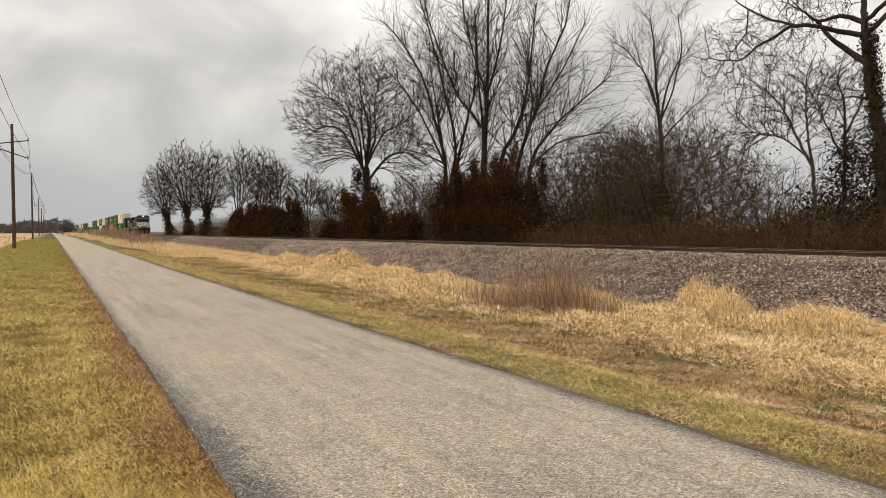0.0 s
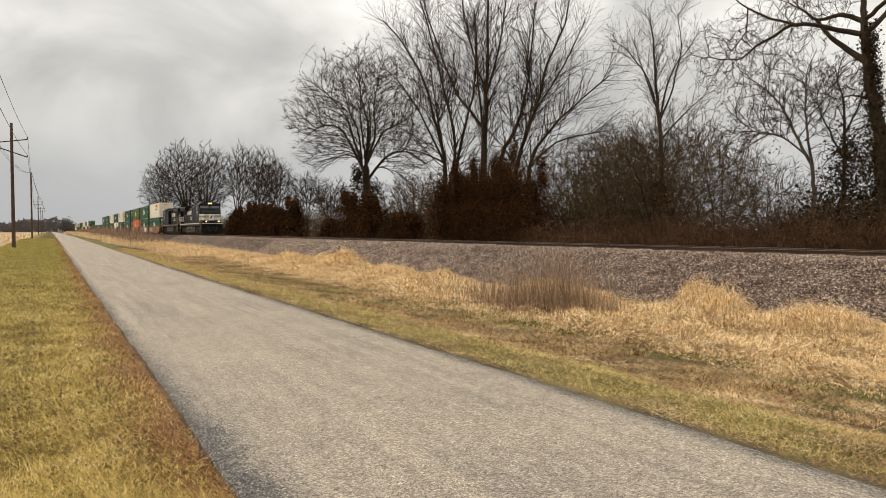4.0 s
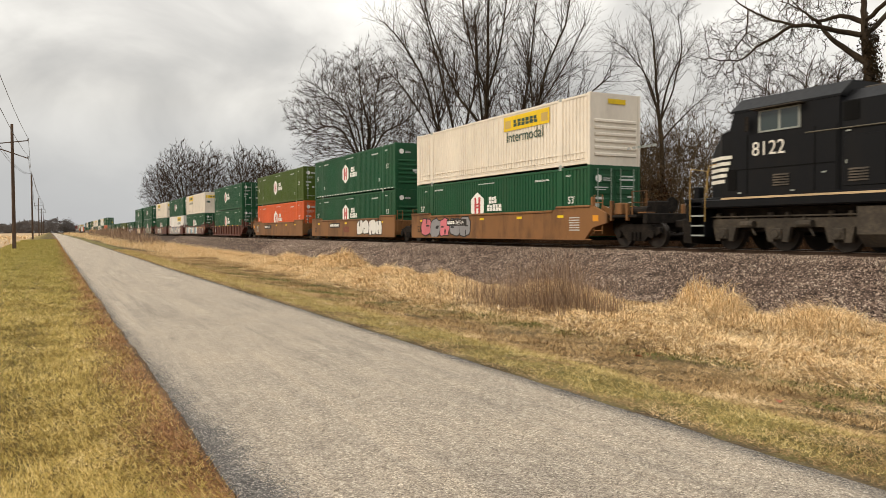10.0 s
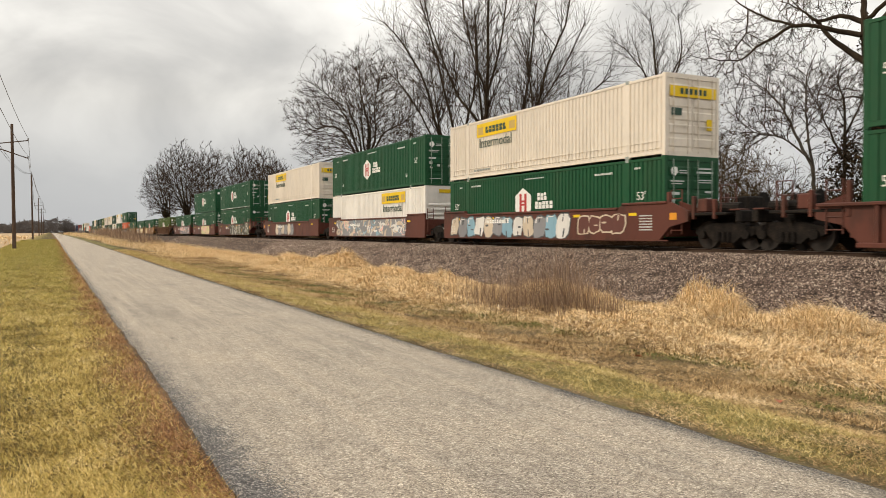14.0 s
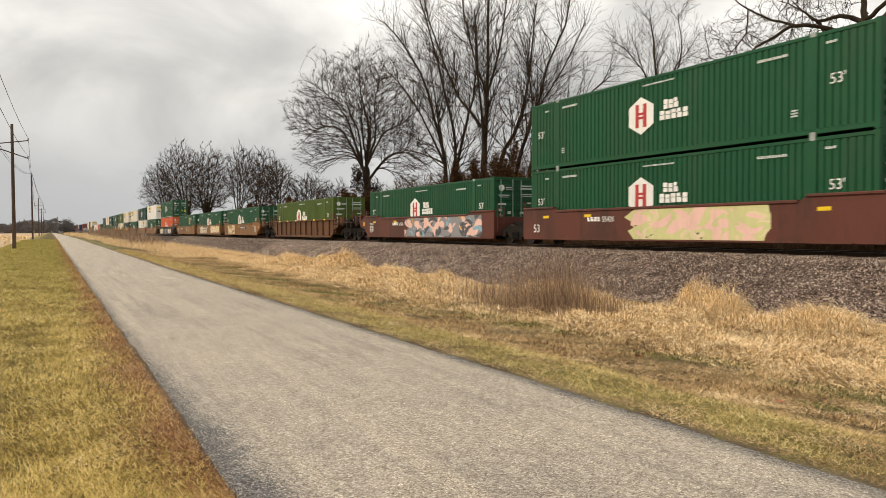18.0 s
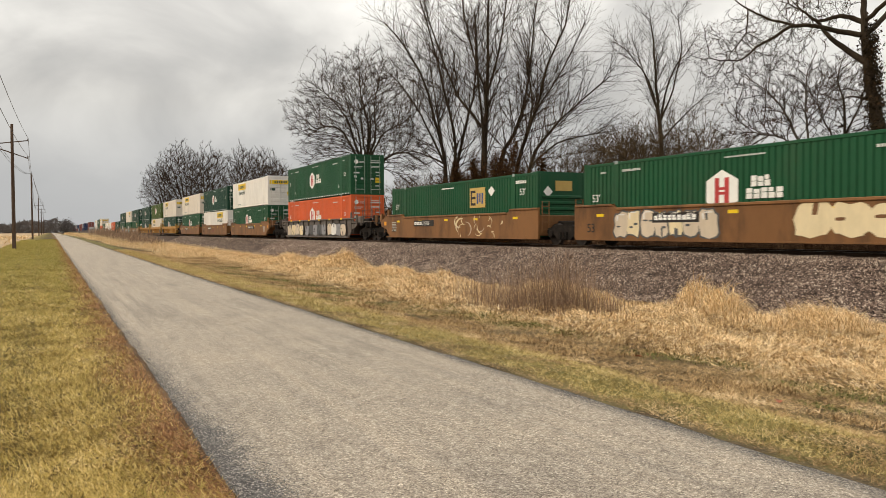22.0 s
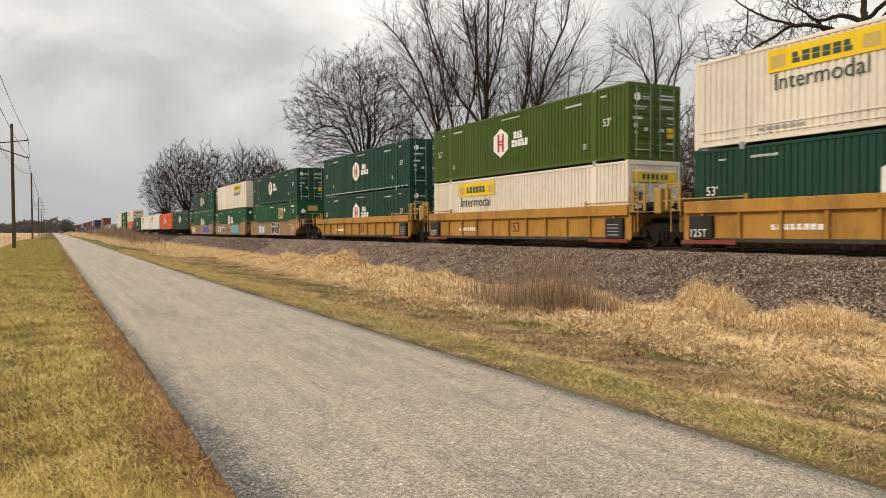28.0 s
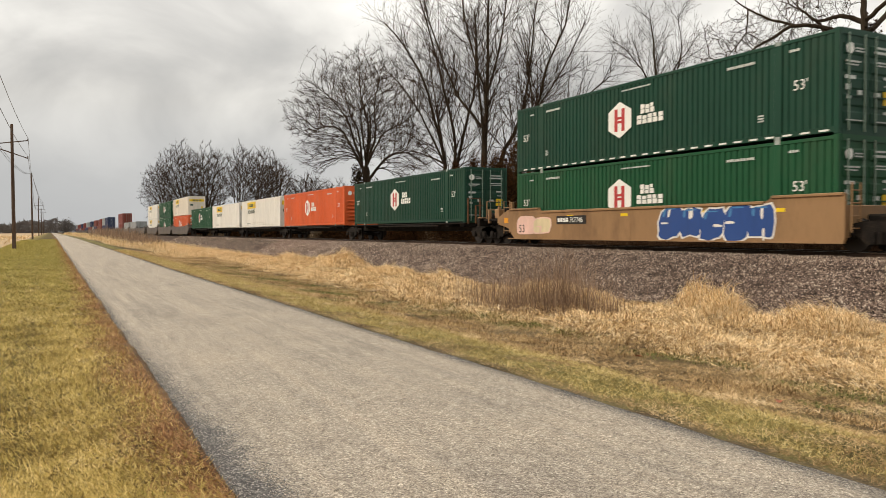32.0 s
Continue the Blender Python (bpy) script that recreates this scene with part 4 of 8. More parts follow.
def grow(seed, stems, counts, step=0.9, wander=0.13, lift=0.05, angle=(25, 55), shrink=(0.45, 0.7), bare=0.25, thin=0.011, droop=0.0, limbs=(), reach=4.0, per_metre=1.0, limb_bare=0.25):
    """Branches by growth: stems are (position, direction, length, radius); counts are the children of each level.
    Returns segments as arrays p0, p1, r0, r1, level."""
    rng = random.Random(seed)
    out = []
    stack = [(Vector(p), Vector(d).normalized(), ln, r, 0) for p, d, ln, r in stems]
    made = []
    for pts, r, tip in limbs:
        # a limb that follows given bends, and starts on the limb that is nearest to its foot
        fine, m = [], 3
        if made and pts[0][2] > 0.5:
            near, wide = min(made, key=lambda k: (k[0] - Vector(pts[0])).length)
            gap = near - Vector(pts[0])
            pts = [tuple(Vector(v) + gap * (1 - k / (len(pts) - 1))) for k, v in enumerate(pts)]
            r = min(r, wide * 0.8)
        for i in range(len(pts) - 1):
            a, b = Vector(pts[i]), Vector(pts[i + 1])
            before, after = Vector(pts[max(0, i - 1)]), Vector(pts[min(len(pts) - 1, i + 2)])
            for k in range(m):
                t = k / m
                fine.append(0.5 * (2 * a + (b - before) * t + (2 * before - 5 * a + 4 * b - after) * t ** 2 + (3 * a - before - 3 * b + after) * t ** 3))
        fine.append(Vector(pts[-1]))
        path = []
        for i, q in enumerate(fine):
            f = i / (len(fine) - 1)
            jit = Vector((rng.gauss(0, 1), rng.gauss(0, 1), rng.gauss(0, 0.5))) * (0.012 * step * 5 if 0 < i else 0)
            path.append((q + jit, None, r + (tip - r) * f ** 0.6))
            made.append((q, path[-1][2]))
        total = 0.0
        for i in range(len(path) - 1):
            d = path[i + 1][0] - path[i][0]
            total += d.length
            out.append((*path[i][0], *path[i + 1][0], path[i][2], path[i + 1][2], 0))
        for k in range(max(1, int(total * per_metre))):
            f = limb_bare + (1 - limb_bare) * rng.random() ** 0.85
            i = min(len(path) - 2, int(f * (len(path) - 1)))
            d = (path[i + 1][0] - path[i][0]).normalized()
            th = radians(rng.uniform(*angle))
            s = Matrix.Rotation(rng.random() * 6.283, 3, d) @ d.orthogonal().normalized()
            cl = reach * rng.uniform(0.55, 1.15) * (1.2 - 0.5 * f)
            q = path[i][0].lerp(path[i + 1][0], rng.random())
            stack.append((q, (d * math.cos(th) + s * math.sin(th)).normalized(), cl, max(thin, min(path[i][2] * 0.45, 0.0085 * cl)), 1))
    while stack:
        p, d, ln, r, lev = stack.pop()
        n = max(2, min(14, int(ln / (step * (0.8 ** lev)))))
        path = [(p.copy(), d.copy(), r)]
        for i in range(n):
            j = Vector((rng.gauss(0, 1), rng.gauss(0, 1), rng.gauss(0, 0.7)))
            d = (d + j * wander + Vector((0, 0, lift - droop * lev))).normalized()
            q = p + d * (ln / n)
            rr = max(thin * 0.7, r * (1 - 0.72 * (i + 1) / n))
            r0 = path[-1][2]
            out.append((*p, *q, r0, rr, lev))
            p = q
            path.append((p.copy(), d.copy(), rr))
        if lev < len(counts):
            c = counts[lev]
            c = max(1, int(c * rng.uniform(0.75, 1.25)))
            for k in range(c):
                f = bare + (1 - bare) * ((k + rng.random()) / c)
                i = min(n, max(1, int(f * n + 0.5)))
                bp, bd, br = path[i]
                az = rng.random() * 6.283 if lev else k * 2.4 + rng.random()
                s = bd.orthogonal().normalized()
                s = (Matrix.Rotation(az, 3, bd) @ s)
                th = radians(rng.uniform(*angle))
                cd = (bd * math.cos(th) + s * math.sin(th)).normalized()
                cl = ln * rng.uniform(*shrink) * (1.15 - 0.55 * f)
                stack.append((bp, cd, cl, max(thin, min(br * 0.6, r * 0.42)), lev + 1))
    return np.array(out)


def fill(seed, limbs, lobes, n, step=0.5, inertia=0.5, lift=0.1, wild=0.15, tip=0.009, twig=0.8, twigs=2, kill=0.95, fork=(18, 48), radial=0.5):
    """A crown that fills given lobes (u, depth, z and three radii): branches reach from the limbs towards scattered goals and share them out.
    Returns segments as arrays p0, p1, r0, r1, level."""
    rng = np.random.default_rng(seed)
    unit = lambda a: a / np.maximum(np.linalg.norm(a, axis=-1, keepdims=True), 1e-9)
    pos, par, rad, way = [], [], [], []
    for pts, r, end in limbs:
        fine = []
        if pos and pts[0][2] > 0.5:
            # a limb starts on the branch that is nearest to its foot
            at = min(range(len(pos)), key=lambda k: float(np.linalg.norm(pos[k] - np.array(pts[0]))))
            gap = pos[at] - np.array(pts[0])
            pts = [tuple(np.array(v) + gap * (1 - k / (len(pts) - 1))) for k, v in enumerate(pts)]
            r = min(r, rad[at] * 0.85)
        for i in range(len(pts) - 1):
            a, b = Vector(pts[i]), Vector(pts[i + 1])
            p, q = Vector(pts[max(0, i - 1)]), Vector(pts[min(len(pts) - 1, i + 2)])
            m = max(2, int((b - a).length / (step * 1.3)))
            for k in range(m):
                t = k / m
                fine.append(0.5 * (2 * a + (b - p) * t + (2 * p - 5 * a + 4 * b - q) * t ** 2 + (3 * a - p - 3 * b + q) * t ** 3))
        fine.append(Vector(pts[-1]))
        for i, v in enumerate(fine):
            f = i / (len(fine) - 1)
            par.append(len(pos) - 1 if i else -1)
            pos.append(np.array(v) + (rng.normal(0, 0.035 * step * 2, 3) if 0 < i else 0))
            rad.append(min(end, tip * 2.2) + (r - min(end, tip * 2.2)) * (1 - f) ** 1.1 if end < r * 0.5 else r + (end - r) * f)
            way.append(np.array((fine[min(i + 1, len(fine) - 1)] - fine[max(i - 1, 0)]).normalized()))
    given = len(pos)
    pos, par, way = np.array(pos), list(par), np.array(way)
    size = np.array([l[3] * l[4] * l[5] for l in lobes])
    which = rng.choice(len(lobes), n, p=size / size.sum())
    d = unit(rng.normal(0, 1, (n, 3)))
    lump = 1 + 0.12 * np.sin(d[:, 0] * 5 + seed) * np.sin(d[:, 1] * 4 + d[:, 2] * 5)
    lb = np.array(lobes)
    goal = lb[which, :3] + d * (rng.random(n) ** 0.45 * lump * rng.normal(1, 0.07, n))[:, None] * lb[which, 3:]
    hub = np.array([lobes[0][0] * 0.5, lobes[0][1], max(0.0, lobes[0][2] - lobes[0][5] * 1.35)])
    best, near, born = np.full(n, 1e9), np.zeros(n, int), np.zeros(given, int)
    fresh, live = np.arange(given), np.ones(n, bool)
    for _ in range(70):
        gi = np.flatnonzero(live)
        if not len(gi) or not len(fresh):
            break
        ga, fb = goal[gi].astype(np.float32), pos[fresh].astype(np.float32)
        dist = (ga ** 2).sum(1)[:, None] + (fb ** 2).sum(1)[None] - 2 * ga @ fb.T
        k = dist.argmin(1)
        dm = np.sqrt(np.maximum(dist[np.arange(len(gi)), k], 0))
        better = dm < best[gi]
        best[gi[better]], near[gi[better]] = dm[better], fresh[k[better]]
        live[best < step * kill] = False
        gi = np.flatnonzero(live)
        if not len(gi):
            break
        pull = np.zeros((len(pos), 3))
        np.add.at(pull, near[gi], unit(goal[gi] - pos[near[gi]]))
        src = np.unique(near[gi])
        src = src[born[src] < 3]
        born[src] += 1
        outward = unit(pos[src] - hub)
        nd = unit(unit(pull[src]) * 0.8 + way[src] * inertia + outward * radial + np.array([0, 0, lift]) + rng.normal(0, wild, (len(src), 3)))
        ok = (nd * outward).sum(1) > (0.15 if radial else -2)
        src, nd = src[ok], nd[ok]
        fresh = len(pos) + np.arange(len(src))
        pos, way = np.concatenate([pos, pos[src] + nd * step]), np.concatenate([way, nd])
        par += list(src)
        born = np.concatenate([born, np.zeros(len(src), int)])
    par = np.array(par)
    # radii by the sum of what each branch carries
    e = 2.3
    load = np.full(len(pos), 0.0)
    kids = np.zeros(len(pos), int)
    np.add.at(kids, par[given:], 1)
    for i in range(len(pos) - 1, given - 1, -1):
        if load[i] == 0:
            load[i] = tip ** e
        load[par[i]] += load[i] + 0.12 * tip ** e
    r = np.maximum(load, tip ** e) ** (1 / e)
    r[:given] = rad
    i = np.flatnonzero(par >= 0)
    r0 = np.minimum(r[par[i]], np.where(i < given, 9, r[i] * 1.15))
    lev = np.where(i < given, 0, np.where(r[i] > tip * 1.9, 1, 2))
    lev = np.where((r[i] > 0.055), 0, lev)
    seg = [np.column_stack([pos[par[i]], pos[i], r0, r[i], lev])]
    # fine twigs on the thin branches
    j = np.flatnonzero((np.arange(len(pos)) >= given) & (r < tip * 2.6))
    for _ in range(twigs):
        s = j[rng.random(len(j)) < 0.8]
        side = unit(np.cross(way[s], rng.normal(0, 1, (len(s), 3))))
        th = np.radians(fork[0] + (fork[1] - fork[0]) * rng.random(len(s)))[:, None]
        w = unit(way[s] * np.cos(th) + side * np.sin(th) + unit(pos[s] - hub) * radial * 0.7 + np.array([0, 0, lift]))
        ln = (twig * (0.35 + 0.75 * rng.random(len(s))))[:, None]
        mid = pos[s] + w * ln * 0.5
        w2 = unit(w + rng.normal(0, wild * 0.9, w.shape) + np.array([0, 0, lift * 0.8]))
        a, b = np.full(len(s), tip * 0.85), np.full(len(s), tip * 0.6)
        seg.append(np.column_stack([pos[s], mid, a, a, np.full(len(s), 2)]))
        seg.append(np.column_stack([mid, mid + w2 * ln * 0.55, a, b, np.full(len(s), 2)]))
    return np.concatenate(seg)


def tree_meshes(seg, thick=1):
    """The trunk with its limbs, and the crown of twigs, as two meshes' arrays."""
    lv = seg[:, 8]
    a, b, c = seg[lv < thick], seg[lv == thick], seg[lv > thick]
    bole = tubes(a[:, 0:3], a[:, 3:6], a[:, 6], a[:, 7], 8)
    return bole, join([tubes(b[:, 0:3], b[:, 3:6], b[:, 6], b[:, 7], 3), ribbons(c[:, 0:3], c[:, 3:6], c[:, 6] * 1.3, c[:, 7] * 1.3)])


def leaves(rng, n, centre, radii, size, squash=1.0):
    """Small leaf triangles filling an uneven ellipsoid."""
    d = rng.normal(0, 1, (n, 3))
    d /= np.linalg.norm(d, axis=1, keepdims=True)
    rad = rng.random(n) ** 0.45
    lump = 1 + 0.28 * np.sin(d[:, 0] * 5 + d[:, 2] * 4 + centre[1]) * np.sin(d[:, 1] * 6 - d[:, 2] * 3) + 0.15 * rng.normal(0, 1, n)
    c = np.asarray(centre) + d * (rad * lump)[:, None] * np.asarray(radii)
    a, b = np.clip(rng.normal(0, 1, (n, 3)), -1.3, 1.3), np.clip(rng.normal(0, 1, (n, 3)), -1.3, 1.3)
    s = size * (0.5 + rng.random(n))[:, None]
    v = np.stack([c - a * s * 0.5, c + a * s * 0.5, c + b * s], 1)
    return v.reshape(-1, 3), np.arange(3 * n).reshape(-1, 3)


def join(pieces):
    vs, ts, k = [], [], 0
    for v, t in pieces:
        vs.append(v)
        ts.append(t + k)
        k += len(v)
    return np.concatenate(vs), np.concatenate(ts)


def tree(label, x, y, seg, bark=None, extra=(), turn=0, thick=1, group="trees behind the track", twig_mat=None):
    """A bare tree as trunk and crown; extra: (part name, arrays, material)."""
    t = thing("tree", label, "tree", group, at=pose(x, y, float(ground_z(x, y)) + 0.1 if turn else float(ground_z(x, y)) - 0.1, 0, 0, turn))
    (tv, tt), (cv, ct) = tree_meshes(seg, thick)
    part("trunk", array_mesh("trunk", tv, tt, bark or M_BARK), None, t)
    part("crown", array_mesh("crown", cv, ct, twig_mat or M_TWIG), None, t)
    for name, arrays, mat in extra:
        part(name, array_mesh(name, *arrays, mat), None, t)
    return t


def spread(seed, n, length, radius, out=(15, 40), z=0.0, r=0.25, base_angle=0.0):
    """Several stems that leave one foot, leaning outwards."""
    rng = random.Random(seed)
    res = []
    for i in range(n):
        az, th = base_angle + i * 6.283 / n + rng.uniform(-0.4, 0.4), radians(rng.uniform(*out))
        d = (math.cos(az) * math.sin(th), math.sin(az) * math.sin(th), math.cos(th))
        res.append(((math.cos(az) * r, math.sin(az) * r, z), d, length * rng.uniform(0.85, 1.1), radius * rng.uniform(0.8, 1.1)))
    return res


def bent(radius, tip, depth, *pts):
    """A limb through points (across, up), swung out of the plane by depth metres at its end."""
    z0, n = pts[0], len(pts) - 1
    return [(u, depth * (i / n) ** 1.2, z) for i, (u, z) in enumerate(pts)], radius, tip


def build_trees():
    rng = np.random.default_rng(5)
    # rounded tree with an ivy-clad foot
    limbs = [bent(0.52, 0.36, 0, (-0.2, -0.3), (0.0, 6.3), (-0.1, 8.8)), bent(0.2, 0.05, 1.5, (-0.1, 8.1), (-1.5, 10.9), (-3.0, 13.2), (-5.2, 13.3), (-7.6, 11.3)), bent(0.22, 0.05, -2.5, (-0.3, 8.8), (-1.1, 11.2), (-2.4, 14.6), (-4.8, 17.0), (-6.6, 17.9)),
             bent(0.2, 0.04, 3, (-0.1, 9.4), (-0.6, 12.8), (-1.8, 15.5), (-2.8, 19.2)), bent(0.2, 0.04, -3, (0.2, 9.4), (0.4, 13.4), (-0.5, 16.8), (-0.8, 20.8)), bent(0.2, 0.04, 2, (0.3, 8.8), (1.2, 12.5), (1.0, 15.6), (1.6, 20.2)),
             bent(0.19, 0.05, -2, (0.5, 6.9), (2.5, 9.7), (4.4, 10.3), (6.1, 9.3)), bent(0.2, 0.05, 2.5, (0.8, 9.4), (2.2, 12.5), (4.4, 14.1), (6.0, 15.9)), bent(0.2, 0.05, 6, (0, 9), (0.5, 13), (0.2, 17)), bent(0.2, 0.05, -6, (0, 9), (-0.5, 13), (-0.6, 17))]
    ivy = join([leaves(rng, 2600, (0, 0, 3.4), (1.2, 1.2, 3.6), 0.13), leaves(rng, 1300, (-0.9, 0.3, 7.6), (0.9, 0.9, 2.0), 0.12), leaves(rng, 900, (0.9, 0.6, 6.4), (1.0, 1.2, 1.4), 0.12), leaves(rng, 3600, (0.2, 0, 2.0), (3.4, 3.4, 2.8), 0.15)])
    crown = [(-0.6, 0, 15.0, 6.3, 6, 6.2), (-6.2, 0, 14.2, 2.7, 3, 3.4), (4.2, 0, 11.6, 3.2, 3.5, 3.6), (-4.4, 0, 10.4, 2.8, 3, 2.4), (4.0, 0, 8.6, 2.6, 2.5, 1.8)]
    tree("bare rounded tree with dark ivy round its lower trunk", 31, 78.9, fill(11, limbs, crown, 9500, 0.40, 1.3, 0.0, 0.17, 0.0085, 0.6, 2), extra=[("ivy", ivy, M_IVY)], turn=-21.4)
    # tall many-stemmed trees
    limbs = [bent(0.3, 0.04, 2, (-0.3, -0.3), (-0.3, 5.6), (-0.6, 9.3), (-1.4, 12.4), (-2.3, 15.8), (-4.2, 19.4), (-6.2, 21.8)), bent(0.26, 0.04, -3, (0.1, 0), (0.1, 5.6), (0.6, 9.8), (-0.3, 13.9), (-1.4, 18.6), (-3.1, 24.3)),
             bent(0.24, 0.04, 3, (0.4, 0), (0.4, 5.6), (1.2, 10.3), (2.3, 14.5), (2.6, 18.6), (2.4, 23.3)), bent(0.14, 0.03, -2, (-0.5, 8.2), (-2.1, 11.6), (-4.2, 15.0), (-6.0, 16.6)), bent(0.12, 0.03, 3, (-0.3, 7.7), (-2.4, 9.0), (-4.2, 9.7)), bent(0.14, 0.03, 5, (0, 9), (-1, 14), (-2, 19))]
    tree("tall bare many-stemmed tree with upright limbs", 33, 63.2, grow(12, [], [9, 6], 0.6, 0.1, 0.035, (24, 60), (0.45, 0.74), 0.08, 0.0082, 0.0, limbs=limbs, reach=5.2, per_metre=3.3, limb_bare=0.18), turn=-27.6)
    limbs = [bent(0.42, 0.06, 0, (-0.4, -0.3), (-0.4, 7.2), (-0.2, 11.9), (-0.1, 16.7), (0.1, 25.0)), bent(0.22, 0.04, 2.5, (-0.3, 10.0), (-2.1, 12.4), (-3.3, 14.8), (-4.8, 19.1), (-5.7, 22.4)), bent(0.18, 0.03, -3, (-0.2, 12.9), (0.8, 16.2), (1.3, 19.5), (1.9, 24)),
             bent(0.18, 0.03, 3, (-0.1, 13.8), (-1.2, 17.1), (-2.0, 20.5), (-2.5, 24)), bent(0.28, 0.04, 1, (0.7, -0.3), (1.0, 7.6), (2.2, 10.2), (3.0, 12.8), (3.5, 16.1), (4.0, 21.3)), bent(0.16, 0.03, -4, (-0.3, 9), (-0.8, 14), (-1.0, 19))]
    tree("very tall bare tree with steep limbs", 33, 56.0, grow(13, [], [9, 6], 0.6, 0.1, 0.035, (24, 60), (0.45, 0.74), 0.08, 0.0076, 0.0, limbs=limbs, reach=5.2, per_metre=3.5, limb_bare=0.2), turn=-30.5)
    limbs = [bent(0.24, 0.04, 1, (-1.6, -0.3), (-1.1, 6.0), (-0.1, 9.6), (0.8, 12.2), (1.6, 15.3), (2.9, 18.4), (3.4, 21.1)), bent(0.22, 0.04, -2, (0.0, -0.3), (0.1, 6.9), (1.8, 9.8), (3.3, 11.3), (6.2, 13.7)), bent(0.15, 0.03, 3, (-0.6, 8.2), (0.2, 11.8), (-0.1, 15.4), (0.3, 19.0)),
             bent(0.13, 0.03, 2, (0.5, 6.9), (2.5, 8.9), (4.7, 9.6), (6.6, 10.0)), bent(0.13, 0.03, -3, (1.1, 11.3), (2.9, 14.4), (4.2, 17.5))]
    tree("tall bare tree with spreading limbs", 34, 51.5, grow(14, [], [9, 6], 0.6, 0.1, 0.035, (24, 60), (0.45, 0.74), 0.08, 0.0072, 0.0, limbs=limbs, reach=5.0, per_metre=3.5, limb_bare=0.18), turn=-33.4)
    limbs = [bent(0.24, 0.03, 0, (0.3, -0.3), (0.2, 8.2), (-0.1, 11.0), (-0.3, 14.2), (-0.6, 16.7)), bent(0.09, 0.015, 1.5, (0.1, 9.6), (0.7, 12.5), (1.8, 14.4), (2.7, 15.7)), bent(0.09, 0.015, -1.5, (0.0, 9.2), (-0.8, 12.2), (-2.0, 14.1), (-2.9, 14.9)),
             bent(0.09, 0.015, -2, (0.2, 9.6), (1.0, 11.7), (1.5, 14.4), (1.2, 16.4)), bent(0.09, 0.015, 2, (0.0, 10.2), (-1.1, 13.4), (-1.7, 15.8)), bent(0.08, 0.015, 1, (0.3, 8.2), (1.9, 10.1), (3.2, 11.4)), bent(0.08, 0.015, 2.5, (0.1, 9), (-0.2, 12.5), (0.4, 15.6))]
    tree("slender bare tree with fine upright twigs", 38, 41.1, grow(17, [], [9, 5], 0.6, 0.1, 0.035, (24, 60), (0.45, 0.74), 0.08, 0.0062, 0.0, limbs=limbs, reach=2.5, per_metre=4.6, limb_bare=0.25), turn=-42.8)
    # small trees and arching scrub
    for i, (x, y, h, w, n, lab) in enumerate([(32, 30.3, 8.0, 3.0, 600, "bare scrub tree with arching branches"), (32, 26.4, 5.6, 2.3, 320, "bare scrub tree with tangled twigs"),
                                              (33, 40.2, 8.6, 3.0, 420, "bare scrub tree with tangled twigs"), (34, 45.9, 8.6, 3.0, 600, "bare scrub tree with tangled twigs"), (37, 41.5, 9.4, 3.0, 340, "bare scrub tree with tangled twigs"), (36, 54, 8.6, 3.2, 500, "bare scrub tree with tangled twigs"), (40, 47, 10.4, 3.4, 500, "bare scrub tree with tangled twigs"),
                                              (41, 55, 11, 3.6, 500, "bare scrub tree with tangled twigs"), (37, 60, 9.5, 3.4, 450, "bare scrub tree with tangled twigs"), (36, 69, 8.5, 3.4, 400, "bare scrub tree with tangled twigs"),
                                              (44, 96, 9.5, 4.2, 520, "bare scrub tree with tangled twigs"), (49, 104, 11, 4.6, 520, "bare scrub tree with tangled twigs"), (47, 88, 9, 4.0, 480, "bare scrub tree with tangled twigs"), (55, 96, 12, 4.6, 480, "bare scrub tree with tangled twigs"), (46, 57, 12.5, 4.0, 620, "bare scrub tree with tangled twigs"), (43, 50, 11.5, 3.8, 620, "bare scrub tree with tangled twigs"), (50, 59, 13, 4.2, 600, "bare scrub tree with tangled twigs"),
                                              (45.5, 46, 13.2, 4.2, 480, "bare scrub tree with tangled twigs"), (43, 45.5, 12.4, 4.0, 460, "bare scrub tree with tangled twigs")]):
        lean = random.Random(30 + i)
        stems = [bent(0.085, 0.03, lean.uniform(-1.6, 1.6), (lean.uniform(-0.3, 0.3), 0), (w * k * 0.22 + lean.uniform(-0.2, 0.2), h * 0.3), (w * k * 0.45, h * (0.62 - 0.05 * k * k))) for k in (-1.5, -0.9, -0.3, 0.3, 0.9, 1.5)]
        crown = [(0, 0, h * 0.60, w, w, h * 0.36), (-w * 0.5, 0, h * 0.36, w * 0.7, w * 0.7, h * 0.24), (w * 0.5, 0, h * 0.36, w * 0.7, w * 0.7, h * 0.24)]
        tree(lab, x, y, fill(40 + i, stems, crown, n * 3, 0.3, 0.9, -0.03, 0.16, 0.0072 if y < 60 else 0.012, 0.5, 2, radial=0.35), M_BARK, twig_mat=M_SCRUB, turn=-math.degrees(math.atan2(x, y)))
    # a broad thorn tree whose branches arch over to the ground, with russet leaves left in its heart
    limbs = [bent(0.13, 0.02, d, (0.15 * k, -0.3), (u * 0.22, h * 0.42), (u * 0.58, h * 0.85), (u, h)) for k, (u, h, d) in enumerate([(-3.4, 5.4, 1), (-2.4, 6.6, -1.5), (-1.0, 7.4, 2), (0.6, 7.6, -2), (2.2, 7.4, 1.5), (3.8, 6.6, -1), (5.2, 5.4, 1.2), (6.0, 3.9, -0.6), (-3.6, 3.6, -1), (4.4, 3.4, 2)])]
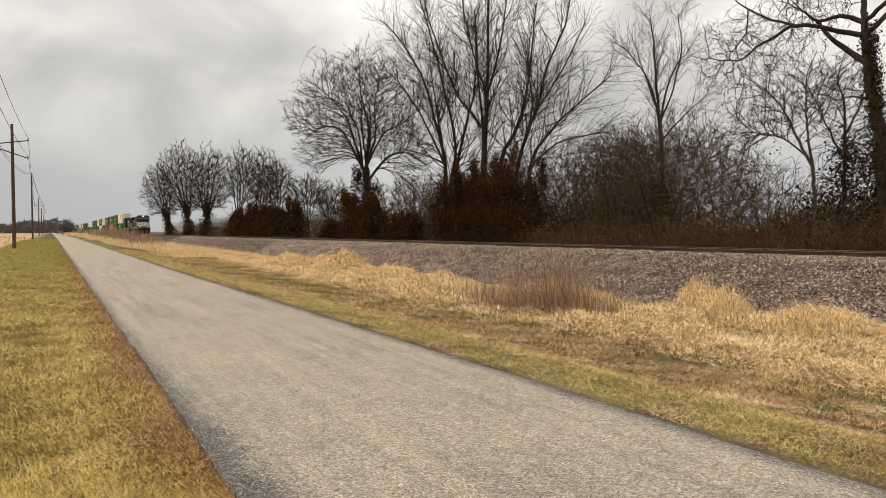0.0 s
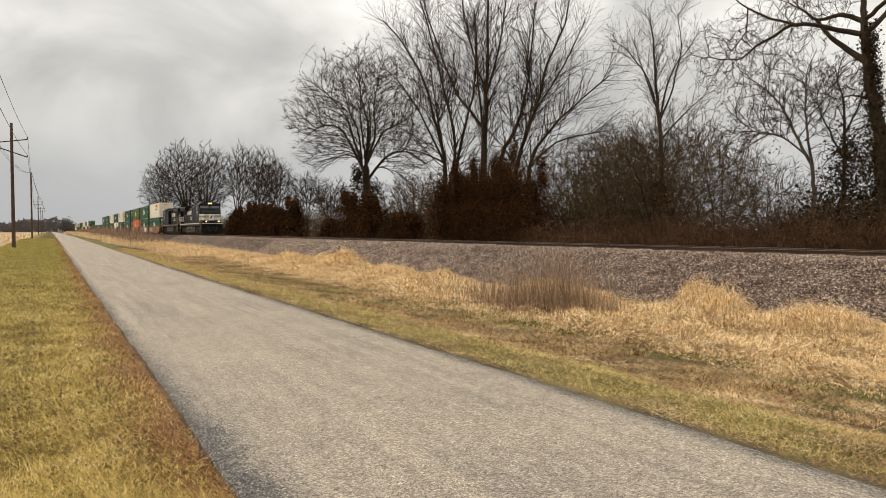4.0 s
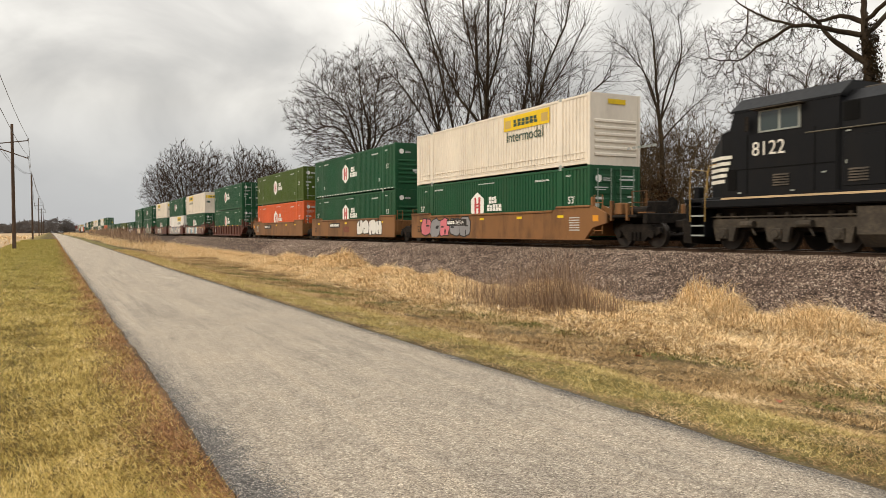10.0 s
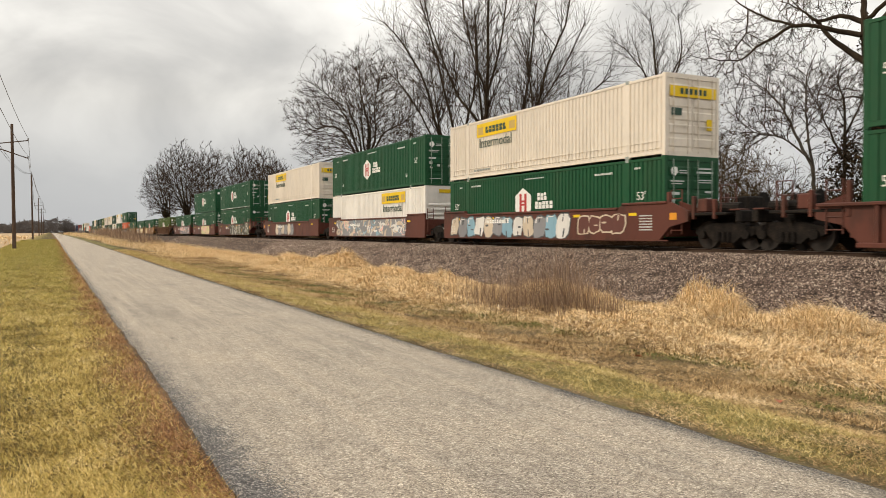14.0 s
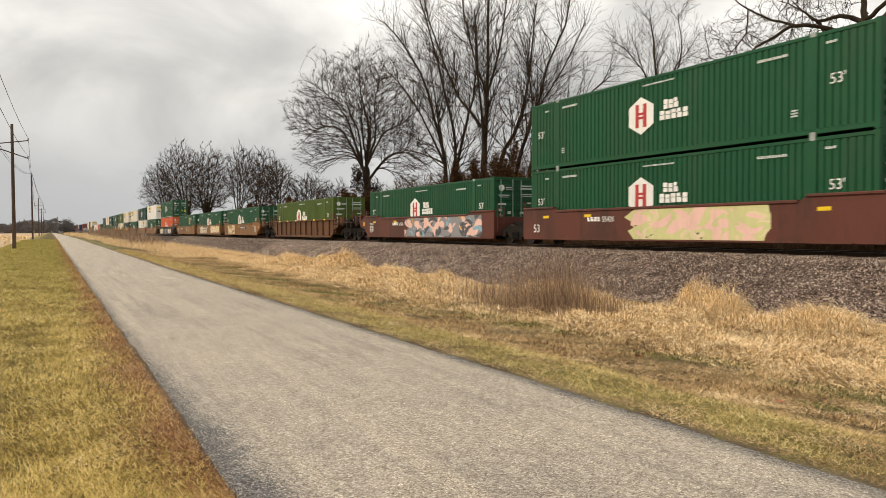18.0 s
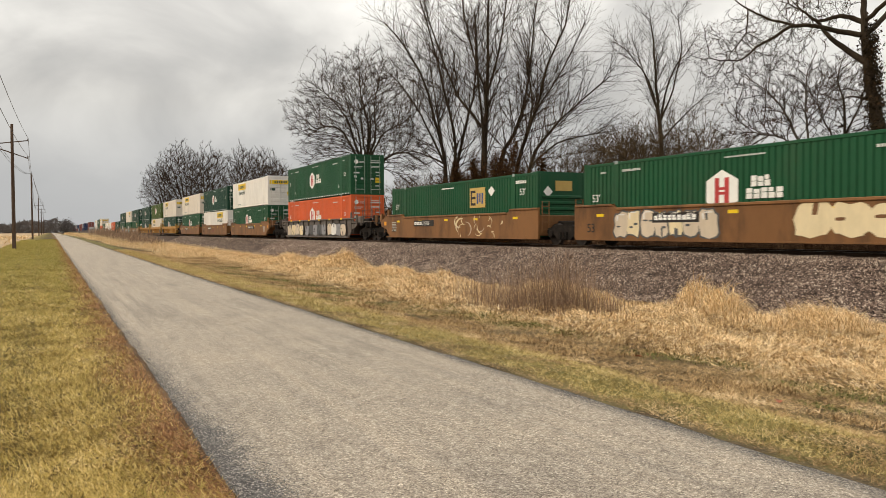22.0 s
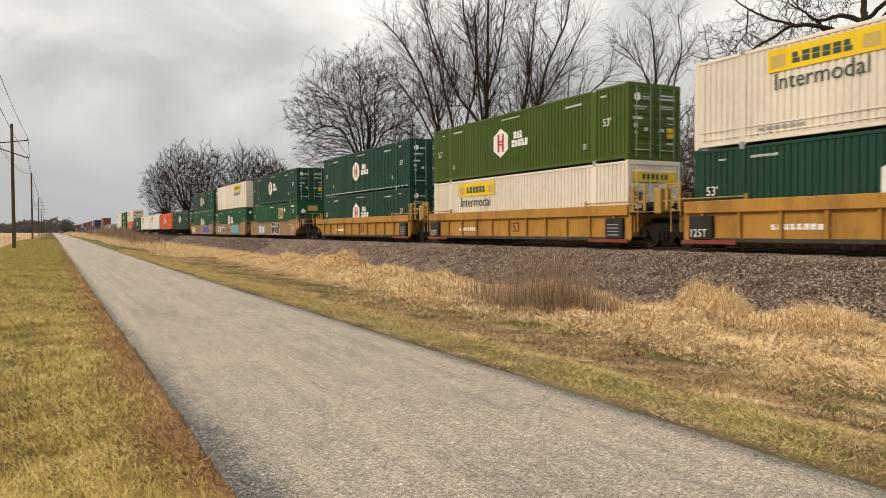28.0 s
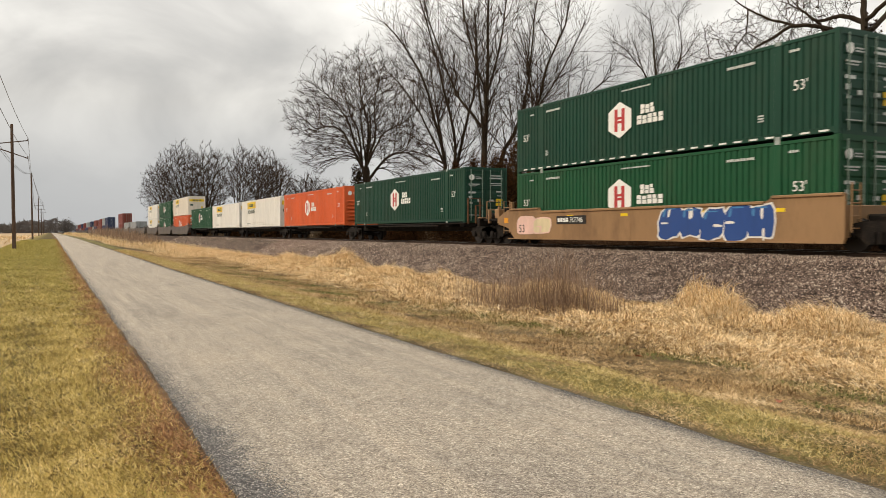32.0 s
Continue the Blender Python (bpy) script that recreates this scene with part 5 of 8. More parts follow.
    crown = [(-1.6, 0, 5.4, 2.6, 2.6, 2.4), (1.6, 0, 5.6, 3.0, 2.8, 2.3), (4.2, 0, 4.6, 2.4, 2.4, 2.0), (-2.2, 0, 3.2, 1.8, 2.2, 1.7), (1.5, 0, 2.6, 3.2, 2.4, 1.6)]
    kept = join([leaves(rng, 1900, (0.3, -0.8, 3.9), (1.0, 1.0, 1.9), 0.065), leaves(rng, 700, (2.9, 0.4, 2.2), (1.6, 1.2, 1.0), 0.055)])
    tree("broad bare thorn tree with arching branches", 33, 35.7, fill(39, limbs, crown, 5600, 0.26, 0.9, -0.04, 0.17, 0.0066, 0.42, 2, radial=0.4), M_BARK, [("russet_leaves", kept, M_CEDAR)], turn=-42.8, twig_mat=M_SCRUB)
    # a pale forked tree that has kept some leaves, and its ivy-grown neighbour
    limbs = [bent(0.16, 0.02, 1, (0.2, -0.3), (0.0, 4.4), (-0.2, 5.3), (-0.8, 6.6), (-1.4, 8.0), (-2.4, 9.2), (-3.5, 10.0)), bent(0.09, 0.015, -1, (-0.1, 5.2), (-0.4, 7.7), (-0.3, 9.6), (0.1, 10.4)), bent(0.08, 0.015, -1.5, (-0.3, 5.2), (-1.5, 6.4), (-2.7, 6.7), (-3.8, 7.8))]
    hang = leaves(rng, 260, (-1.5, 0, 7.5), (2.6, 2.6, 2.6), 0.075)
    crown = [(-1.4, 0, 8.2, 2.4, 2.4, 2.2), (-2.9, 0, 6.6, 1.4, 1.6, 1.3)]
    tree("pale-barked bare tree still holding a few dry leaves", 33, 25.0, fill(23, limbs, crown, 1300, 0.24, 0.7, 0.05, 0.22, 0.0062, 0.4, 2), M_BARK_PALE, [("dry_leaves", hang, M_DRYLEAF)], turn=-52.9)
    limbs = [bent(0.17, 0.02, 0, (0.0, -0.3), (0.0, 4.9), (0.0, 7.6), (-0.3, 9.2), (0.0, 10.5)), bent(0.08, 0.015, 1, (0.0, 6.5), (0.7, 8.1), (0.9, 9.1)), bent(0.08, 0.015, -1, (0.0, 5.5), (-0.8, 7.0), (-1.2, 8.1))]
    ivy = join([leaves(rng, 6000, (0.1, 0, 2.0), (2.2, 1.8, 2.7), 0.11), leaves(rng, 1800, (0.1, 0, 5.2), (0.9, 1.0, 1.9), 0.075), leaves(rng, 2000, (1.7, 0.4, 3.2), (1.1, 1.0, 2.0), 0.075), leaves(rng, 2600, (-2.0, 0.2, 1.5), (1.5, 1.2, 1.7), 0.09), leaves(rng, 3000, (2.3, 0.3, 1.9), (1.7, 1.2, 2.3), 0.09)])
    crown = [(-0.2, 0, 8.3, 1.7, 2, 2.0), (0.6, 0, 5.4, 1.8, 2, 1.8)]
    tree("bare tree overgrown with ivy", 34.0, 24.1, fill(25, limbs, crown, 1300, 0.24, 0.7, 0.05, 0.22, 0.0062, 0.4, 2), extra=[("ivy", ivy, M_IVY)], turn=-52.9)
    # the great tree by the track, clad in ivy, with long crooked limbs
    limbs = [bent(0.42, 0.15, 0, (0.0, -0.3), (-0.3, 4.8), (-0.6, 6.8), (-0.9, 8.6), (-1.0, 10.2), (-1.2, 15.0)), bent(0.16, 0.06, 1.5, (-0.9, 8.5), (-2.0, 9.5), (-2.8, 10.6), (-3.4, 11.3), (-4.0, 12.1)),
             bent(0.13, 0.03, -1.5, (-1.1, 9.9), (-2.0, 10.1), (-2.9, 10.4), (-3.7, 10.4), (-4.2, 10.0), (-4.9, 9.6), (-5.4, 9.1), (-5.9, 9.0), (-7.1, 9.2)), bent(0.12, 0.05, 1, (-1.2, 10.2), (-2.0, 10.6), (-2.8, 10.6), (-3.4, 11.2), (-4.3, 11.8)),
             bent(0.09, 0.03, -1, (-3.7, 10.4), (-4.3, 10.6), (-5.4, 11.2), (-5.9, 11.7), (-6.6, 12.2)), bent(0.06, 0.02, 1, (-0.5, 7.0), (-1.4, 7.3), (-2.0, 7.3)), bent(0.2, 0.06, 2, (-0.9, 9.7), (-0.3, 10.5), (0.6, 12.6)), bent(0.05, 0.02, 0.5, (-5.4, 11.1), (-5.5, 10.3), (-6.2, 9.6)),
             bent(0.2, 0.05, -3, (-1.0, 10), (0.8, 11.5), (2.5, 13.5)), bent(0.2, 0.05, 3, (-1.2, 12), (-2.5, 14), (-4.5, 15.5))]
    ivy = join([leaves(rng, 1500, (-0.115 * k, 0, 0.8 + 1.2 * k), (0.62 - 0.03 * k, 0.62 - 0.03 * k, 1.0), 0.06) for k in range(8)] + [leaves(rng, 700, (-0.6, 0.4, 4.6), (0.9, 0.9, 1.2), 0.07), leaves(rng, 500, (-0.9, 0, 2.2), (0.9, 0.9, 1.2), 0.07), leaves(rng, 3600, (-1.6, 1.6, 1.5), (2.2, 1.5, 1.8), 0.075), leaves(rng, 2400, (-3.6, 1.8, 1.2), (1.8, 1.4, 1.4), 0.075)])
    crown = [(-5.2, 0, 9.9, 2.3, 2, 1.4), (-6.4, 0, 8.9, 1.4, 1.3, 1.0), (-2.9, 0, 10.8, 1.8, 1.8, 1.5), (-1.6, 0, 8.0, 1.0, 1.0, 0.7), (-2.8, 0.5, 13.5, 2.5, 2.5, 2)]
    tree("great bare tree with crooked limbs and ivy up its trunk", 29.4, 18.8, fill(27, limbs, crown, 3000, 0.21, 0.7, -0.02, 0.3, 0.0055, 0.34, 2, radial=0.0, fork=(25, 65)), extra=[("ivy", ivy, M_IVY)], turn=-57.4)
    # the group farther up the line
    for i, (x, y, w, lobe, n, up, lab) in enumerate([
            (30, 229, 0.5, (-2.6, 13.5, 4.6, 7.6), 420, 0.05, "distant bare tree with a dense crown"), (31.5, 205, 0.6, (-2.0, 15.6, 5.6, 8.4), 600, 0.05, "distant bare tree with a dense crown"), (31, 177, 0.55, (1.0, 13.4, 4.9, 6.9), 520, 0.05, "distant bare tree with a dense crown"),
            (32, 150, 0.3, (1.4, 11.8, 3.5, 5.8), 360, 0.2, "distant bare tree with fine upright twigs"), (34.5, 143, 0.3, (1.2, 11.0, 3.4, 5.6), 330, 0.2, "distant bare tree with fine upright twigs"), (34, 127, 0.25, (-0.1, 9.3, 2.9, 3.7), 300, 0.15, "distant small bare tree"),
            (36, 117, 0.2, (0, 7.8, 3.1, 2.6), 300, 0.05, "distant small bare tree"), (37, 109, 0.2, (0.3, 6.2, 2.8, 2.6), 240, 0.05, "distant small bare tree")]):
        u, cz, ru, rz = lobe
        lean = random.Random(50 + i)
        limbs = [bent(w, w * 0.6, 0, (0, -0.3), (0.1, cz * 0.25), (u * 0.3, cz * 0.45))] + [bent(w * 0.5, 0.05, lean.uniform(-3, 3), (u * 0.1, cz * 0.3), (u * 0.4 + ru * k * 0.25, cz * 0.62), (u + ru * k * 0.62, cz + rz * (0.45 - 0.35 * abs(k)))) for k in (-1, -0.5, -0.1, 0.35, 0.9)]
        crown = [(u, 0, cz, ru, ru, rz)] + ([(u * 0.4, 0, cz - rz * 0.6, ru * 0.8, ru, rz * 0.5)] if i < 3 else [])
        ex = [("ivy", join([leaves(rng, 900, (0, 0, cz * 0.15), (1.5, 1.5, cz * 0.2), 0.3), leaves(rng, 700, (u * 0.3, 0, cz * 0.45), (1.3, 1.3, cz * 0.25), 0.26)]), M_IVY)] if i < 3 else []
        tree(lab, x, y, fill(60 + i, limbs, crown, n * 7, 0.5, 1.1, up * 0.5, 0.15, 0.0155, 0.9, 2, fork=(14, 45)), extra=ex, turn=-math.degrees(math.atan2(x, y)))
    # cedars browned by the winter, and vine-hung thickets along the far side of the track
    for i, (x, y, h, w) in enumerate([(27.5, 128, 5.4, 3.2), (28, 120, 6.0, 3.6), (28, 111, 6.2, 3.4), (27.5, 103, 5.4, 2.8), (27.5, 95, 6.0, 2.4), (27.5, 81, 3.4, 1.9), (28.5, 76.5, 6.0, 3.2), (28.5, 71.5, 6.2, 3.3), (28, 63.5, 3.4, 2.1),
                                      (28, 60.5, 3.8, 2.3), (28, 54.5, 6.8, 2.4), (28.5, 52.0, 6.2, 2.0), (28.5, 49.6, 7.8, 2.2), (28.5, 47.4, 8.0, 2.2), (28.5, 45.0, 7.9, 2.2), (28.5, 42.7, 6.0, 2.1)]):
        c = thing("cedar_bush", "dense rusty-brown cedar bush browned by winter", "bush", "cedars along the track", at=pose(x, y, float(ground_z(x, y)) - 0.05))
        s = Shape().tube([(0, 0, 0), (0.05, 0, h * 0.5), (0, 0.05, h * 0.9)], 0.11, 6, r1=0.02)
        part("trunk", s, M_BARK, c)
        k = int(4000 + 750 * h)
        size = 0.068 * max(0.9, y / 55)
        arr = join([leaves(rng, k, (0, 0, h * 0.36), (w * 0.62, w * 0.88, h * 0.42), size), leaves(rng, k // 2, (0.1, 0.2, h * 0.66), (w * 0.5, w * 0.66, h * 0.34), size)] +
                   [leaves(rng, k // 9, (rng.normal(0, 0.3), rng.normal(0, w * 0.4), h * (0.55 + 0.4 * rng.random())), (0.35, 0.4, h * 0.16), size) for _ in range(5)])
        part("foliage", array_mesh("foliage", *arr, M_CEDAR), None, c)
    # thicket: arching twigs, one heap of stuff along the track and another behind
    base = [grow(80 + i, spread(90 + i, 10, 2.1, 0.018, (5, 50), 0, 0.5), [5, 4], 0.5, 0.2, 0.0, (25, 65), (0.4, 0.7), 0.2, 0.006, 0.02) for i in range(4)]
    def heap(places, grow_r):
        pieces = []
        for x, y, k in places:
            g = base[rng.integers(4)]
            a = rng.random() * 6.283
            c, s = math.cos(a), math.sin(a)
            q = []
            for o in (0, 3):
                px, py = g[:, o] * c - g[:, o + 1] * s, g[:, o] * s + g[:, o + 1] * c
                q.append(np.stack([px, py, g[:, o + 2]], 1) * k + np.array([x, y, float(ground_z(x, y))]))
            pieces.append(ribbons(q[0], q[1], np.maximum(g[:, 6] * k, grow_r) * 1.3, np.maximum(g[:, 7] * k, grow_r) * 1.3))
        return join(pieces)
    low = [(25.8 + 5.5 * rng.random(), yy, 0.7 + 0.55 * rng.random() ** 1.3) for yy in 9 + 36 * rng.random(240)] + [(26 + 4 * rng.random(), yy, 0.5 + 0.4 * rng.random()) for yy in 45 + 90 * rng.random(70)]
    low = [(x, yy, k) for x, yy, k in low if not (x < 29.5 and 40 < yy < 66)]
    tagged(new("brush", array_mesh("brush", *heap(low, 0.0055), M_BRUSH)), "low tangle of reddish-brown brush beside the track", "brush", kind="stuff")
    back = [(31 + 10 * rng.random(), yy, 0.9 + 1.1 * rng.random()) for yy in 28 + 52 * rng.random(42)] + [(32 + 12 * rng.random(), yy, 1.5 + 1.1 * rng.random()) for yy in 38 + 20 * rng.random(18)] + [(31 + 6 * rng.random(), yy, 0.9 + 0.7 * rng.random()) for yy in 15 + 14 * rng.random(30)]
    back += [(31 + 10 * rng.random(), yy, 1.2 + 1.0 * rng.random()) for yy in 85 + 160 * rng.random(70)]
    tagged(new("thicket", array_mesh("thicket", *heap(back, 0.0075), M_SCRUB)), "tangled bare thicket in the wood behind the track", "thicket", kind="stuff")
    far = [(60 + 60 * rng.random(), yy, 2.6 + 2.2 * rng.random()) for yy in 30 + 380 * rng.random(90)]
    far = [(x, yy, k) for x, yy, k in far if yy > 1.05 * x]
    tagged(new("far_wood", array_mesh("far_wood", *heap(far, 0.03), M_SCRUB)), "hazy bare wood far behind the track", "wood", kind="stuff")
    # tree line on the horizon and a lone tree by the end of the road
    n = 48000
    hx = -1150 + 1158 * rng.random(n)
    top = 14 + 3 * np.sin(hx * 0.013) + 2 * np.sin(hx * 0.047 + 1) + 1.5 * np.sin(hx * 0.19) + rng.normal(0, 0.8, n)
    c = np.stack([hx, 980 + 60 * rng.random(n), top * rng.random(n) ** 0.85], 1)
    a, b = rng.normal(0, 1, (n, 3)) * (1, 0.25, 0.5), rng.normal(0, 1, (n, 3)) * (0.7, 0.25, 1)
    v = np.stack([c - a * 1.1, c + a * 1.1, c + b * 1.9], 1)
    tagged(new("horizon_trees", array_mesh("horizon_trees", v, np.arange(3 * n), M_HAZEDTREES)), "dark line of bare trees on the horizon", "tree line", kind="stuff")
    stems = spread(70, 6, 7.5, 0.3, (5, 50), 0.5, 0.6)
    tree("small dense tree at the end of the road", 9.5, 585, grow(71, stems, [6, 5, 4], 1.2, 0.15, 0.03, (25, 60), (0.45, 0.7), 0.1, 0.06), extra=[("leaf_clumps", leaves(rng, 2600, (0, 0, 5), (6, 6, 5), 0.5), M_HAZEDTREES)], group="")


# ---- poles and wires ----
def build_poles():
    rng = random.Random(4)
    spots = [(-3.0, 81.0, 11.5), (-3.0, 163.0, 12.2), (-3.4, 285, 12.5), (-3.4, 372, 11.5), (-3.4, 470, 12.5)]
    tops = []
    for i, (x, y, h) in enumerate(spots):
        z = float(ground_z(x, y))
        p = thing("utility_pole", "weathered brown wooden utility pole" + (" with two crossarms" if i in (0, 2) else " with one crossarm" if i > 2 else " with a bare top"), "utility pole", "poles along the road", at=pose(x, y, z - 0.2, 0, 0.5 * rng.uniform(-1, 1), 0))
        part("pole", Shape().tube([(0, 0, 0), (0, 0, h * 0.5), (0, 0, h + 0.2)], 0.17, 10, r1=0.12), M_POLE, p)
        ends = []
        arms = [(h - 1.5, -18), (h - 2.35, 24)] if i in (0, 2) else [(h - 0.4, 3)] if i > 2 else []
        for az, tilt in arms:
            yaw = radians(tilt)
            a, b = Vector((-1.35 * math.cos(yaw), -1.35 * math.sin(yaw), az - 0.03)), Vector((1.35 * math.cos(yaw), 1.35 * math.sin(yaw), az + 0.03))
            if i == 0:
                a.z, b.z = (az - 0.1, az + 0.2) if tilt < 0 else (az + 0.28, az - 0.5)
            part("crossarm", Shape().tube([a, b], 0.06, 4), M_POLE, p)
            for e in (a, b):
                part("insulator", Shape().tube([e, e + Vector((0, 0, 0.12)), e + Vector((0, 0, 0.2))], 0.05, 8, r1=0.03), M_INSUL, p)
                ends.append(Vector((x, y, z - 0.2)) + e + Vector((0, 0, 0.2)))
        if not ends:
            part("insulator", Shape().tube([(0, 0, h + 0.2), (0, 0, h + 0.3), (0, 0, h + 0.4)], 0.05, 8, r1=0.03), M_INSUL, p)
            ends = [Vector((x, y, z + h + 0.2))] * 4
        tops.append(ends)
    # wires sag from pole to pole, and from the first one back past the camera
    lines = []
    first = tops[0]
    for k, e in enumerate(first):
        lines.append((Vector((e.x - 1.0, -2.0, e.z + 0.9)), e, 1.2, 0.018))
    for i in range(len(tops) - 1):
        for k in range(len(tops[i])):
            lines.append((tops[i][k], tops[i + 1][k % len(tops[i + 1])], 1.0, 0.022 + 0.012 * i))
    for a, b, sag, r in lines:
        pts = [a.lerp(b, t / 14) - Vector((0, 0, sag * 4 * (t / 14) * (1 - t / 14))) for t in range(15)]
        tagged(new("power_line", Shape().tube(pts, r, 3).mesh("power_line", M_WIRE)), "thin dark power line sagging between the wooden poles", "power line", "power lines along the road")


build_ground()
build_road()
build_track()
build_grass()
build_trees()
build_poles()
# ---- the train: things are built round x = 0 with the rail top at z = 0 and their leading end towards -y ----
HALF = 8.077         # half a 53-foot container
BOX_W, BOX_H = 1.2955, 2.896
SIDE = Matrix(((0, 0, -1, 0), (-1, 0, 0, 0), (0, 1, 0, 0), (0, 0, 0, 1)))     # lettering on the side that faces the road
STOCK = []           # (thing, place along the train, height over the rail, turn)


def on_side(x, y, z):
    return Matrix.Translation((x, y, z)) @ SIDE


def decal_side(s, x, y0, y1, z0, z1, slot=0, t=0.006):
    return s.box(x - t, x + 0.002, min(y0, y1), max(y0, y1), z0, z1, slot)


def letter_bars(s, x, y_left, y_right, z0, z1, n, slot=0, t=0.006, seed=1):
    """Upright blocks in place of letters that are not to be read, each cut by a thin gap."""
    r = random.Random(seed)
    w = (y_left - y_right) / n
    for i in range(n):
        a = y_left - i * w
        top = z1 - (0.0 if r.random() < 0.7 else (z1 - z0) * 0.1)
        split = z0 + (top - z0) * r.uniform(0.36, 0.6)
        decal_side(s, x, a - w * 0.8, a, z0, split - (z1 - z0) * 0.03, slot, t)
        decal_side(s, x, a - w * r.choice((0.8, 0.8, 0.8, 0.6)), a, split + (z1 - z0) * 0.03, top, slot, t)


def container_template(name, label, mat, end, marks, dashes=False, group="containers on the train"):
    c = thing(name, label, "container", group)
    L, W, H = HALF, BOX_W, BOX_H
    # body: roof, floor, corrugated sides
    s = Shape()
    s.box(-W + 0.07, W - 0.07, -L + 0.12, L - 0.12, 0.10, 0.16)
    s.box(-W + 0.06, W - 0.06, -L + 0.1, L - 0.1, H - 0.06, H - 0.03)
    for side in (-1, 1):
        ys, xs = [], []
        y = -L + 0.14
        while y < L - 0.14 - 0.23:
            for dy, dx in ((0, 0), (0.018, 0.036), (0.072, 0.036), (0.09, 0)):
                ys.append(y + dy)
                xs.append(side * (W - 0.018 - dx))
            y += 0.235
        ys.append(L - 0.14)
        xs.append(side * (W - 0.018))
        n = len(ys)
        vs = [(xs[i], ys[i], z) for z in (0.15, H - 0.1) for i in range(n)]
        s.add(vs, [(i, i + 1, n + i + 1, n + i) for i in range(n - 1)])
    part("body", s, mat, c)
    for side in (-1, 1):
        x0, x1 = (-W, -W + 0.09) if side < 0 else (W - 0.09, W)
        part("top_rail", Shape().cbox(x0, x1, -L + 0.1, L - 0.1, H - 0.14, H - 0.035, 0.012), mat, c)
        rail = Shape().cbox(x0, x1, -L + 0.1, L - 0.1, 0.055, 0.2, 0.012)
        xa, xb = (-W - 0.006, -W + 0.02) if side < 0 else (W - 0.02, W + 0.006)
        rail.box(xa, xb, -L + 0.12, L - 0.12, 0.195, 0.215)
        part("bottom_rail", rail, mat, c)
        for y in (-L, L - 0.17):
            part("corner_post", Shape().cbox(x0 if side < 0 else x0 - 0.05, x1 + 0.05 if side < 0 else x1, y, y + 0.17, 0.0, H, 0.015), mat, c)
        for y in (-6.1, 6.1):
            p = part("lifting_post", Shape().cbox(x0, x1, y - 0.13, y + 0.13, 0.0, H, 0.012), mat, c)
            xo = -W - 0.012 if side < 0 else W - 0.04
            part("casting", Shape().box(xo, xo + 0.052, y - 0.09, y + 0.09, H - 0.12, H + 0.003).box(xo, xo + 0.052, y - 0.09, y + 0.09, 0.0, 0.11), M_STEELGREY, p)
    # the leading end
    f = -L
    if end == "doors":
        part("door_header", Shape().box(-W + 0.14, W - 0.14, f, f + 0.1, H - 0.17, H), mat, c)
        part("door_sill", Shape().box(-W + 0.14, W - 0.14, f, f + 0.1, 0.0, 0.16), mat, c)
        for sx in (-1, 1):
            xa, xb = (-W + 0.145, -0.012) if sx < 0 else (0.012, W - 0.145)
            d = Shape().box(xa, xb, f + 0.03, f + 0.08, 0.165, H - 0.175)
            for k in range(5):
                z = 0.3 + k * 0.47
                d.prism([(f + 0.03, z), (f + 0.004, z + 0.05), (f + 0.004, z + 0.30), (f + 0.03, z + 0.35)], "x", xa + 0.07, xb - 0.07)
            door = part("door", d, mat, c)
            for rx in (xa + 0.24, xb - 0.22):
                part("lock_rod", Shape().tube([(rx, f - 0.02, 0.1), (rx, f - 0.02, H - 0.12)], 0.024, 6), mat if mat in (M_WHITE, M_WHITER) else M_ROD, door)
            part("door_handle", Shape().box(xa + 0.22, xb - 0.3, f - 0.05, f - 0.03, 1.05, 1.09), mat, door)
    else:
        fr = Shape().box(-W + 0.14, W - 0.14, f + 0.02, f + 0.1, 0.0, H - 0.004)
        part("nose_wall", fr, mat, c)
        rib = Shape().prism([(f + 0.03, 0.0), (f - 0.035, 0.045), (f - 0.035, 0.12), (f + 0.03, 0.18)], "x", -W + 0.24, W - 0.24).mesh("nose_rib", mat)
        for k in range(6):
            part("nose_rib", rib, None, c, at=pose(0, 0, 0.34 + k * 0.27))
    # markings on the side towards the road, and on the leading end
    X = -W - 0.004
    if marks == "hub":
        hex_ = [(0.95, 0.84), (1.60, 1.18), (1.60, 1.86), (0.95, 2.20), (0.30, 1.86), (0.30, 1.18)]
        emblem = part("emblem", Shape().prism(hex_, "x", X - 0.004, X), M_MARK, c, "white hexagon")
        for ya, yb, za, zb in ((0.66, 0.84, 1.10, 1.94), (1.06, 1.24, 1.10, 1.94), (0.84, 1.06, 1.40, 1.49), (0.84, 1.06, 1.55, 1.64)):
            part("emblem_bar", decal_side(Shape(), X - 0.004, ya, yb, za, zb), M_MARKRED, emblem, "red bar")
        w = Shape()
        letter_bars(w, X, -0.20, -0.95, 1.60, 1.93, 3, seed=3)
        letter_bars(w, X, -0.02, -1.40, 1.23, 1.55, 5, seed=5)
        part("name_marking", w, M_MARK, c, "white block lettering in two rows")["kind"] = "stuff"
        sm = Shape()
        letter_bars(sm, X, 0.85, -0.72, 2.56, 2.61, 17, seed=6)
        letter_bars(sm, X, 5.75, 4.75, 2.47, 2.55, 10, seed=7)
        letter_bars(sm, X, -4.2, -5.3, 2.41, 2.49, 10, seed=17)
        letter_bars(sm, X, -6.5, -6.85, 2.50, 2.57, 3, seed=18)
        letter_bars(sm, X, 7.0, 6.7, 2.47, 2.53, 3, seed=19)
        for z in (0.62, 0.70, 0.78):
            letter_bars(sm, X, -5.40, -5.62, z, z + 0.05, 3, seed=20)
            letter_bars(sm, X, 5.80, 5.60, z, z + 0.05, 3, seed=21)
